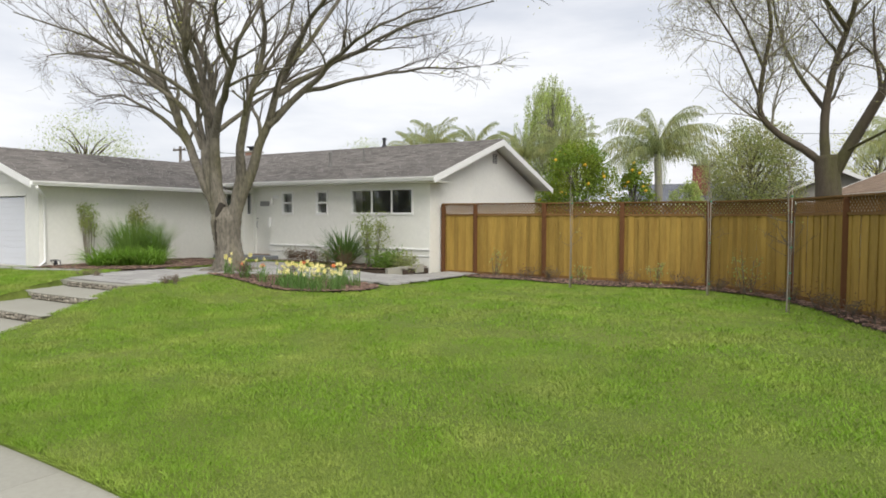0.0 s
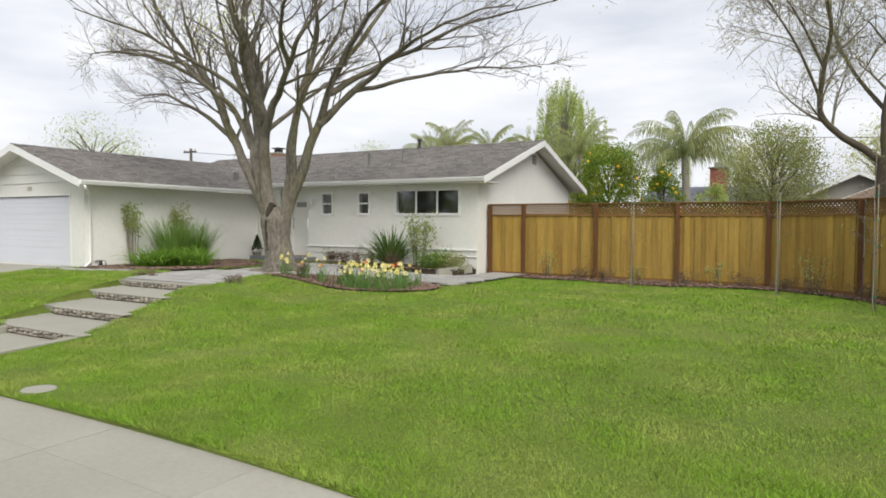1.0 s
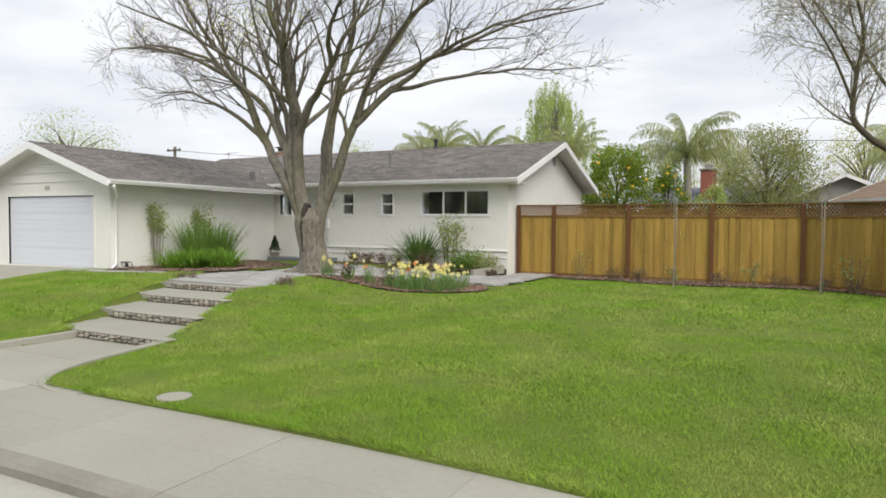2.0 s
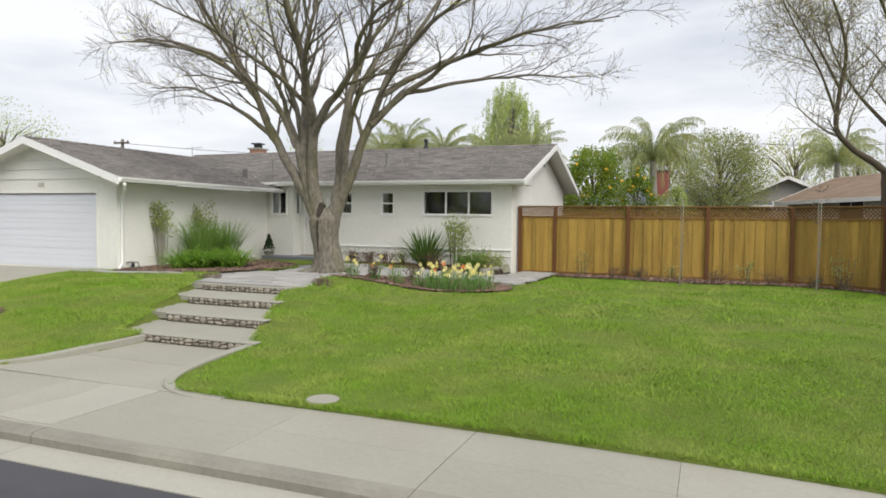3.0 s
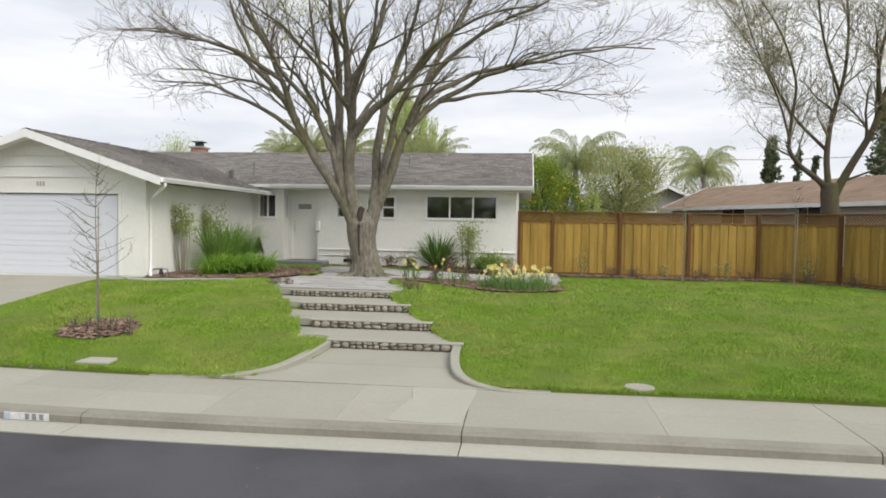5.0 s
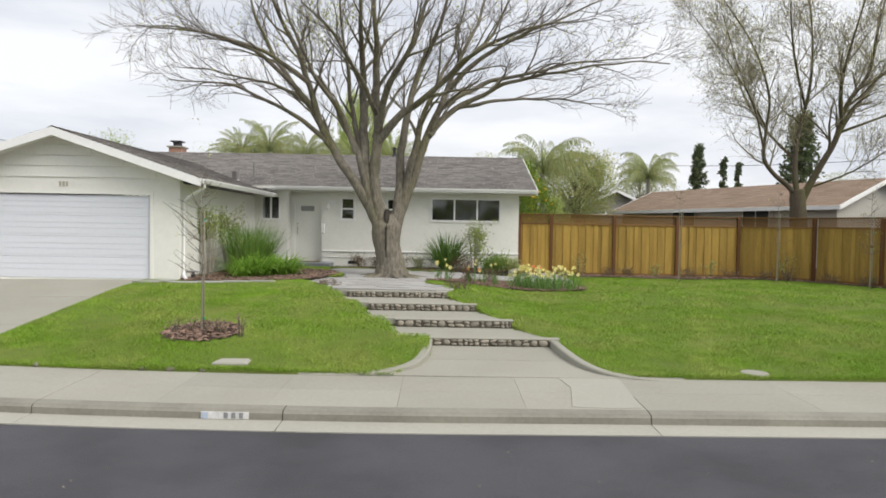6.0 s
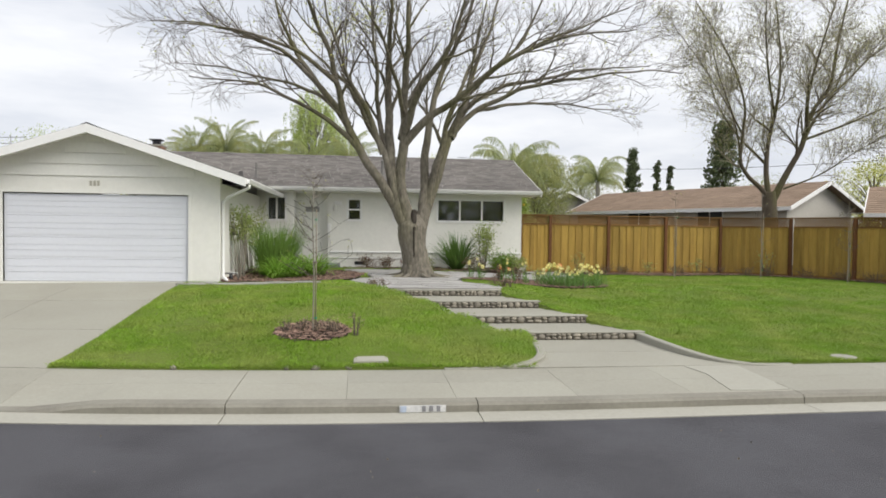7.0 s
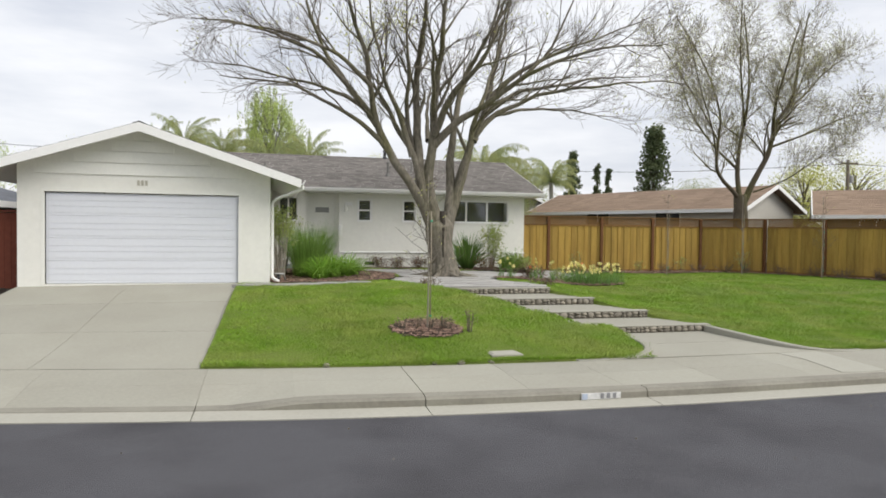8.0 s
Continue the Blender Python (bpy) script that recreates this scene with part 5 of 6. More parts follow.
def clump(name, label, x, y, z, n, length, width, lean, bend, material, rng, radius=0.1, cat="plant", group=""):
    g = Geo()
    for _ in range(n):
        a, r = rng.uniform(0, 2 * math.pi), radius * math.sqrt(rng.random())
        az = a + rng.uniform(-0.7, 0.7)
        strap(g, rng, x + r * math.cos(a), y + r * math.sin(a), z - 0.02, length * rng.uniform(0.6, 1.1), width * rng.uniform(0.7, 1.2), rng.uniform(*bend), az, rng.uniform(*lean))
    th = thing(name, label, cat, x, y, z, group)
    part("foliage", g, material, th, smooth=True)
    return th


def leaf_quads(g, rng, c, size, n, spread, squash=1.0, hang=0.0):
    """Small leaves scattered about a twig's end."""
    for _ in range(n):
        o = Vector((rng.uniform(-1, 1), rng.uniform(-1, 1), rng.uniform(-1, 1)))
        o = o * (min(1.0, 1.0 / max(0.05, o.length)) * spread)
        o.z *= squash
        p = Vector(c) + o
        d = Vector((rng.gauss(0, 1), rng.gauss(0, 1), rng.gauss(0, 1) - hang)).normalized()
        s = d.orthogonal().normalized()
        s = Matrix.Rotation(rng.uniform(0, 6.28), 3, d) @ s
        l, w = size * rng.uniform(0.6, 1.2), size * rng.uniform(0.25, 0.42)
        g.add([p, p + d * l * 0.5 + s * w, p + d * l, p + d * l * 0.5 - s * w], [(0, 1, 2, 3)])


def shrub(name, label, x, y, z, height, radius, stems, leaves, size, material, rng, cat="shrub", bark=None, bare=0.35, group="", flat=1.0):
    """Many-stemmed bush: stems that fork, with small leaves on their upper parts."""
    th = thing(name, label, cat, x, y, z, group)
    wood, leaf = Geo(), Geo()
    tips = []
    for i in range(stems):
        a = rng.uniform(0, 2 * math.pi)
        r = radius * rng.uniform(0.25, 1.0)
        top = Vector((x + r * math.cos(a), y + r * math.sin(a) * flat, z + height * rng.uniform(0.75, 1.0)))
        foot = Vector((x + 0.25 * radius * math.cos(a), y + 0.25 * radius * math.sin(a) * flat, z - 0.03))
        mid = foot.lerp(top, 0.5) + Vector((rng.gauss(0, 0.05), rng.gauss(0, 0.05), 0.05)) * radius
        line = smooth_path([foot, mid, top], 4)
        wood.tube(line, [0.009 * (1 - 0.7 * k / (len(line) - 1)) * (1 + height * 0.4) for k in range(len(line))], 5, cap=False)
        tips += [p for k, p in enumerate(line) if k / (len(line) - 1) >= bare]
        for _ in range(3):
            s = rng.choice(line[int(len(line) * max(0.33, bare * 0.95)):])
            e = s + Vector((rng.gauss(0, 1), rng.gauss(0, 1) * flat, abs(rng.gauss(0, 0.8)))) * radius * 0.35
            wood.tube([s, s.lerp(e, 0.5) + Vector((0, 0, 0.02)), e], [0.005, 0.004, 0.003], 4, cap=False)
            tips += [s.lerp(e, 0.6), e]
    per = max(1, leaves // len(tips))
    for t in tips:
        leaf_quads(leaf, rng, t, size, per, radius * 0.36)
    part("branch_frame", wood, bark or TWIG, th, smooth=True)
    part("foliage", leaf, material, th)
    return th


def daffodil_meshes(material, nm):
    g = Geo()
    for k in range(6):
        a = k * math.pi / 3
        c, s = math.cos(a), math.sin(a)
        q = lambda r, t, h: (c * r - s * t, h, s * r + c * t)
        g.add([q(0.006, 0, 0), q(0.024, 0.013, -0.006), q(0.044, 0, -0.002), q(0.024, -0.013, -0.006)], [(0, 1, 2, 3)])
    sides = 7
    k = len(g.v)
    for r, h in ((0.009, 0.0), (0.012, -0.018), (0.019, -0.03)):
        for s in range(sides):
            a = 2 * math.pi * s / sides
            g.v.append((r * math.cos(a), h, r * math.sin(a)))
    for i in range(2):
        for s in range(sides):
            a, b = k + i * sides + s, k + i * sides + (s + 1) % sides
            g.f.append((a, b, b + sides, a + sides))
    return g.mesh(nm, material)


def build_bulbs():
    rng = random.Random(21)
    yellow, orange = daffodil_meshes(YELLOW, "flower"), daffodil_meshes(ORANGE, "flower")
    spots = [(-0.55, 11.29, 0.30, 50, 8, 0), (-0.10, 11.10, 0.30, 56, 9, 0), (0.35, 11.02, 0.30, 56, 10, 0), (0.80, 11.14, 0.28, 50, 9, 0), (0.15, 11.45, 0.28, 44, 7, 0), (-0.35, 11.57, 0.25, 36, 6, 1), (1.05, 11.45, 0.22, 34, 5, 0),
             (0.55, 11.96, 0.24, 36, 5, 0), (0.25, 12.43, 0.22, 34, 6, 1), (0.75, 12.35, 0.16, 26, 3, 0), (-0.05, 12.87, 0.16, 22, 2, 0),
             (-1.80, 11.22, 0.14, 20, 4, 1), (-1.50, 11.45, 0.12, 16, 2, 1), (-2.45, 11.22, 0.13, 18, 3, 0), (-2.70, 11.37, 0.10, 12, 2, 0), (-1.15, 11.18, 0.14, 18, 2, 0)]
    for x, y, r, n, fl, orng in spots:
        z = land(x, y) + 0.05
        th = thing("daffodil_clump", "clump of yellow daffodils with blue-green strap leaves", "flowers", x, y, z, "spring bulbs")
        g = Geo()
        for _ in range(int(n * 1.1)):
            a, q = rng.uniform(0, 6.28), r * math.sqrt(rng.random())
            strap(g, rng, x + q * math.cos(a), y + q * math.sin(a), z - 0.02, rng.uniform(0.26, 0.54), rng.uniform(0.012, 0.022), rng.uniform(0.2, 1.3), rng.uniform(0, 6.28), rng.uniform(0.0, 0.75))
        part("foliage", g, BULBLEAF, th, smooth=True)
        heads = []
        for k in range(fl):
            a, q = rng.uniform(0, 6.28), r * rng.uniform(0.2, 1.15)
            px, py, h = x + q * math.cos(a), y + q * math.sin(a), rng.uniform(0.30, 0.58)
            st = Geo().tube([(x + q * 0.6 * math.cos(a), y + q * 0.6 * math.sin(a), z), (px, py, z + h * 0.6), (px, py, z + h)], [0.005, 0.005, 0.004], 5, cap=False)
            part("stem", st, BULBLEAF, th)
            heads.append((px, py, z + h))
        for k, (px, py, pz) in enumerate(heads):
            ob = piece("flower", orange if orng and k % 4 == 1 else yellow, th, px, py, pz, rng.uniform(-1.3, 1.3), *([rng.uniform(1.2, 1.65)] * 3))
            ob.rotation_euler = (rng.uniform(-0.3, 0.5), rng.uniform(-0.2, 0.2), rng.uniform(-1.4, 1.4))


def sapling(x, y, label, rng, height=2.9, stake=2.25, lean=0.0, wide=0.75, ties=3, twigs=26):
    z = land(x, y)
    th = thing("young_tree", label, "young tree", x, y, z, "young trees")
    g, tw, lf = Geo(), Geo(), Geo()
    stem = smooth_path([(x, y, z - 0.05), (x + 0.01, y, z + height * 0.35), (x - 0.015 + lean, y, z + height * 0.7), (x + lean * 1.5, y + 0.01, z + height)], 5)
    g.tube(stem, [0.014 * (1 - 0.8 * i / (len(stem) - 1)) + 0.002 for i in range(len(stem))], 7)
    for k in range(twigs):
        u = rng.uniform(0.34, 0.98)
        i = int(u * (len(stem) - 1))
        a = rng.uniform(0, 6.28)
        ln = wide * (1.1 - u) * rng.uniform(0.6, 1.3) + 0.15
        e = stem[i] + Vector((math.cos(a) * ln * 0.75, math.sin(a) * ln * 0.75, ln * rng.uniform(0.25, 0.7)))
        line = smooth_path([stem[i], stem[i].lerp(e, 0.5) + Vector((0, 0, -0.03)), e], 3)
        tw.tube(line, [0.006 * (1 - 0.6 * q / (len(line) - 1)) for q in range(len(line))], 4, cap=False)
        for _ in range(2):
            s = rng.choice(line[2:])
            e2 = s + Vector((rng.gauss(0, 0.12), rng.gauss(0, 0.12), rng.uniform(0.02, 0.2)))
            tw.tube([s, e2], [0.0035, 0.0025], 3, cap=False)
            if rng.random() < 0.4:
                leaf_quads(lf, rng, e2, 0.035, 2, 0.05)
    part("stem", g, YOUNGBARK, th, smooth=True)
    part("twig_mass", tw, TWIG, th, kind="stuff")
    part("bud_mass", lf, BUDLEAF, th, kind="stuff")
    part("stake", Geo().tube([(x + 0.045, y - 0.02, z - 0.1), (x + 0.045, y - 0.02, z + stake)], [0.010, 0.009], 8), BAMBOO, th, "bare wooden stake", smooth=True)
    for k in range(ties):
        zz = z + stake * (0.14 + 0.8 * k / max(1, ties - 1)) - 0.05
        part("tie", Geo().lathe([(0.020, -0.012), (0.023, 0), (0.020, 0.012)], x + 0.045, y - 0.02, zz, 8), TIE, th, "green plastic tie")
    return th


def build_planting():
    rng = random.Random(31)
    # beside the garage wall
    shrub("climbing_shrub", "thin-stemmed leggy shrub trained on the garage wall", -8.86, 11.3, 0.84, 1.75, 0.42, 14, 1000, 0.075, SHRUBLEAF, rng, "shrub", YOUNGBARK, 0.70, flat=0.55)
    shrub("climbing_shrub", "second leggy shrub with bronze tips on the garage wall", -8.80, 12.95, 0.84, 1.75, 0.42, 14, 1000, 0.075, SHRUBLEAF, rng, "shrub", YOUNGBARK, 0.66, flat=0.55)
    clump("ornamental_grass", "tall dark green clump of grassy strap leaves", -8.12, 12.2, 0.84, 560, 1.55, 0.015, (0.02, 0.38), (0.2, 0.95), STRAP, rng, 0.4, "plant", "grass clumps")
    clump("ornamental_grass", "tall dark green clump of grassy strap leaves", -7.98, 12.85, 0.84, 460, 1.45, 0.015, (0.02, 0.40), (0.2, 1.0), STRAP, rng, 0.38, "plant", "grass clumps")
    for k in range(13):
        t = k / 12
        px = -8.0 + 1.05 * t + rng.uniform(-0.12, 0.12)
        py = 11.0 + 1.25 * t + rng.uniform(-0.18, 0.18)
        clump("daylily", "bright green arching daylily clump on mulch", px, py, 0.83, 60, 0.92, 0.034, (0.1, 0.8), (1.0, 2.1), DAYLILY, rng, 0.2, "plant", "daylilies")
    # along the house wall
    clump("strap_leaf_plant", "large dark green fan of stiff strap leaves", -2.42, 15.75, 0.80, 230, 1.36, 0.042, (0.05, 0.95), (0.1, 0.8), leafmat("dark_strap_leaf", (0.12, 0.21, 0.05), (0.16, 0.26, 0.07)), rng, 0.16, "plant")
    shrub("bamboo_shrub", "airy upright shrub with fine yellow-green leaves", -1.50, 15.95, 0.80, 1.45, 0.52, 10, 1300, 0.065, leafmat("nandina_leaf", (0.30, 0.38, 0.10), (0.36, 0.33, 0.12)), rng, bare=0.4)
    shrub("low_shrub", "low rounded green shrub", -0.85, 15.75, 0.78, 0.38, 0.50, 14, 2200, 0.06, leafmat("green_leaf", (0.20, 0.33, 0.06), (0.26, 0.38, 0.08)), rng, bare=0.1)
    shrub("low_shrub", "low feathery olive-green shrub", -0.25, 15.95, 0.76, 0.36, 0.42, 14, 1600, 0.055, SHRUBLEAF, rng, bare=0.1)
    for px, py in ((-3.4, 16.0), (-4.1, 16.35), (-4.8, 16.45), (-5.4, 16.5)):
        shrub("low_shrub", "low straggly olive and bronze shrub", px, py, 0.80, 0.34, 0.36, 9, 500, 0.045, rng.choice((OLIVELEAF, REDLEAF)), rng, bare=0.2, group="low wall shrubs")
    shrub("low_shrub", "low shrub with bronze leaves", -1.9, 15.2, 0.79, 0.42, 0.38, 9, 600, 0.05, REDLEAF, rng, bare=0.2)
    for px, py in ((-1.2, 12.1), (-2.0, 11.2), (-0.4, 12.5)):
        shrub("low_shrub", "low bare-stemmed perennial with small leaves", px, py, land(px, py) + 0.04, 0.33, 0.28, 8, 320, 0.045, rng.choice((SHRUBLEAF, REDLEAF)), rng, bare=0.2, group="perennials")
    # rose bushes and dry perennials at the foot of the fence
    for px, hgt in ((2.3, 0.75), (4.9, 0.4), (6.9, 0.55), (9.2, 0.95)):
        shrub("rose_bush", "small staked rose bush with new leaves", px, 16.95 if px < 8.5 else 16.1, land(px, 17), hgt, 0.28, 5, 130, 0.06, SHRUBLEAF, rng, bare=0.25, group="rose bushes")
    for px, py in ((3.3, 16.9), (4.1, 17.0), (6.2, 16.9), (7.6, 16.9), (8.5, 16.4), (9.3, 16.0), (10.2, 15.2), (10.75, 14.2), (11.2, 13.3), (11.7, 12.3), (12.3, 11.2)):
        shrub("low_shrub", "low reddish twiggy ground cover", px, py, land(px, py) + 0.03, 0.24, 0.38, 10, 260, 0.04, REDLEAF, rng, bare=0.2, group="fence ground cover")
    for k in range(6):
        px, py = -6.9 + 0.2 * k + rng.uniform(-0.1, 0.1), 4.1 + rng.uniform(-0.2, 0.25)
        shrub("dry_perennial", "small dry brown perennial in the mulch ring", px, py, land(px, py) + 0.03, 0.16 if k < 5 else 0.36, 0.13, 6, 60, 0.03, mat("dry_leaf", (0.36, 0.27, 0.19), 0.2), rng, "plant", bare=0.2, group="dry perennials")
    for px, py in ((-5.4, 9.1), (-2.15, 9.3)):
        for k in range(4):
            shrub("dry_perennial", "low dry brown perennial by the steps", px + rng.uniform(-0.25, 0.25), py + rng.uniform(-0.2, 0.3), 0.76, 0.14, 0.16, 6, 80, 0.03, mat("dry_leaf", (0.22, 0.15, 0.10), 0.2), rng, "plant", bare=0.1, group="dry perennials")
    sapling(-6.50, 4.12, "bare young tree tied to a stake in a mulch ring", rng, 2.6, 2.0, 0.0, 0.8, 2, 34)
    sapling(5.22, 15.35, "slender bare young tree on the lawn, tied to a stake", rng, 3.0, 2.3, 0.0, 0.5, 2, 16)
    sapling(8.47, 15.35, "slender bare young tree on the lawn, tied to a stake", rng, 3.0, 2.3, 0.0, 0.6, 3, 18)
    sapling(10.24, 13.3, "bare young tree with green ties on a stake", rng, 3.0, 2.35, 0.0, 0.7, 5, 26)
    # clipped cone in a pot by the entry
    pot = thing("potted_conifer", "clipped cone conifer in a small grey pot", "potted plant", -8.72, 16.2, 0.80)
    part("pot", Geo().lathe([(0.12, 0.0), (0.16, 0.22), (0.18, 0.24), (0.18, 0.28), (0.15, 0.28)], -8.72, 16.2, 0.80, 14), KERBSTONE, pot)
    g = Geo()
    for _ in range(900):
        u = rng.random() ** 0.7
        a, r = rng.uniform(0, 6.28), 0.20 * (1 - u) * (0.8 + 0.3 * rng.random())
        leaf_quads(g, rng, (-8.72 + r * math.cos(a), 16.2 + r * math.sin(a), 1.1 + 0.55 * u), 0.06, 1, 0.02, hang=-0.6)
    part("foliage", g, DARKLEAF, pot)


# ---- small fittings ----
def build_fittings():
    c = Geo().lathe([(0.19, -0.05), (0.19, 0.010), (0.18, 0.018), (0.165, 0.014), (0.001, 0.014)], 1.90, 2.78, land(1.90, 2.78), 28)
    single("meter_cover", c, CONCRETE, "round pale concrete utility cover set in the lawn", "cover")
    z = land(-5.58, 2.82)
    th = thing("meter_box", "rectangular concrete utility box lid set in the lawn", "cover", -5.58, 2.82, z)
    part("lid", Geo().soft_box(-5.79, -5.37, 2.67, 2.97, z - 0.05, z + 0.02, 0.008), NEWCONCRETE, th)
    part("rim", Geo().soft_box(-5.83, -5.33, 2.63, 3.01, z - 0.06, z + 0.012, 0.008), CONCRETE, th)
    # painted plate on the kerb face with its number as bars
    x = -5.05
    y = kerb_y(x)
    plate = thing("kerb_number_plate", "white painted plate on the kerb face with a dark number", "sign", x, y, 0.05)
    part("panel", Geo().box(x - 0.24, x + 0.30, y - 0.024, y - 0.016, 0.025, 0.105), mat("worn_white_paint", (0.60, 0.60, 0.59), 0.25, 4, 25), plate)
    part("blue_mark", Geo().box(x - 0.23, x - 0.16, y - 0.030, y - 0.0245, 0.03, 0.10), mat("pale_blue_paint", (0.40, 0.46, 0.56), 0.2, 4, 25), plate)
    for k in range(3):
        part("number_bar", Geo().box(x + 0.02 + 0.085 * k, x + 0.065 + 0.085 * k, y - 0.030, y - 0.0245, 0.035, 0.098), mat("dark_number_paint", (0.24, 0.24, 0.25), 0.2, 4, 25), plate)
    # gas pipe stub and tap at the garage corner
    th = thing("hose_bib", "dark metal pipe and tap by the garage wall", "tap", -8.95, 10.35, 0.82)
    part("pipe", Geo().tube([(-9.1, 10.25, 0.98), (-8.95, 10.3, 1.0), (-8.78, 10.35, 0.99), (-8.75, 10.36, 0.85)], [0.022] * 4, 8), STEEL, th, smooth=True)
    part("valve", Geo().lathe([(0.05, 0), (0.06, 0.04), (0.03, 0.09), (0.05, 0.1), (0.05, 0.12)], -8.92, 10.3, 0.86, 10), DARKMETAL, th)
    # leaves and grit on the road
    rng = random.Random(2)
    g = Geo()
    for _ in range(60):
        px = rng.uniform(-14, 4)
        py = kerb_y(px) - rng.uniform(0.6, 5.5)
        leaf_quads(g, rng, (px, py, 0.058), 0.03, 1, 0.01, 0.05)
    single("leaf_litter", g, mat("dry_litter", (0.22, 0.19, 0.15), 0.2), "scattered pale dry leaves on the road", "leaves", "stuff")


# ---- beyond the garden ----
def house_block(name, label, ax, ay, bx, by, half, wall_z, ridge_z, wallmat, roofmat, over=0.5, ground=0.3, windows=()):
    """A plain gabled house whose ridge runs from a to b."""
    a, b = Vector((ax, ay, 0)), Vector((bx, by, 0))
    d = (b - a).normalized()
    s = Vector((d.y, -d.x, 0))
    th = thing(name, label, "house", ax, ay, ground, "neighbouring houses")
    Z = Vector((0, 0, 1))
    L = (b - a).length
    t = 0.2
    for o0, o1 in ((-half, -half + t), (half - t, half)):
        p = [a + s * o0, b + s * o0, b + s * o1, a + s * o1]
        part("wall", Geo().add([q + Z * ground for q in p] + [q + Z * wall_z for q in p], [(3, 2, 1, 0), (4, 5, 6, 7), (0, 1, 5, 4), (1, 2, 6, 5), (2, 3, 7, 6), (3, 0, 4, 7)]), wallmat, th)
    for e, sg in ((a, 1), (b, -1)):
        prof = [(-half + t, ground), (half - t, ground), (half - t, wall_z), (0, ridge_z - 0.15), (-half + t, wall_z)]
        g = Geo().add([e + s * u + Z * z for u, z in prof] + [e + d * (t * sg) + s * u + Z * z for u, z in prof], [(0, 1, 2, 3, 4), (9, 8, 7, 6, 5)] + [(i, i + 5, (i + 1) % 5 + 5, (i + 1) % 5) for i in range(5)])
        part("gable_wall", g, wallmat, th)
    k = (ridge_z - wall_z) / half
    ez = wall_z - k * over
    rng = random.Random(int(abs(ax * 10)))
    for sg in (-1, 1):
        p = [a - d * over + s * sg * (half + over) + Z * ez, b + d * over + s * sg * (half + over) + Z * ez, b + d * over + Z * ridge_z, a - d * over + Z * ridge_z]
        low = [q - Z * 0.12 for q in p]
        r = part("roof", Geo().add(p + low, [(0, 1, 2, 3), (7, 6, 5, 4), (0, 4, 5, 1), (1, 5, 6, 2), (2, 6, 7, 3), (3, 7, 4, 0)]), roofmat, th, "low shingle roof")
        org = p[0] if sg > 0 else p[1]
        al = d if sg > 0 else -d
        up = (p[3] - p[0]).normalized()
        if al.cross(up).z < 0:
            org, al = (p[1], -d) if sg > 0 else (p[0], d)
        shingles("shingle_layer", r, roofmat, org, al, up, L + 2 * over, (p[3] - p[0]).length, rng, 0.3, 0.7)
        f = Geo().bar(tuple(p[0] - Z * 0.08), tuple(p[1] - Z * 0.08), 0.05, 0.2)
        part("fascia", f, TRIM, r, "white fascia board")
        for e0, e1 in ((p[0], p[3]), (p[1], p[2])):
            part("barge_board", Geo().bar(tuple(e0 - Z * 0.08), tuple(e1 - Z * 0.08), 0.05, 0.2), TRIM, r)
    for u, w, z0, z1, sg in windows:
        c = a + d * u + s * sg * (half + 0.01)
        win = new("window")
        win.parent = th
        part("frame", Geo().bar(tuple(c - d * w / 2 + Z * (z0 + z1) / 2), tuple(c + d * w / 2 + Z * (z0 + z1) / 2), 0.05, z1 - z0), TRIM, win)
        for q in (-1, 1):
            m = c + s * sg * 0.03 + d * q * w * 0.245
            # opaque panes, with the unlit interior put into their dark colour
            part("pane", Geo().bar(tuple(m - d * w * 0.225 + Z * (z0 + z1) / 2), tuple(m + d * w * 0.225 + Z * (z0 + z1) / 2), 0.02, z1 - z0 - 0.12), VOIDSHADE, win)
    return th


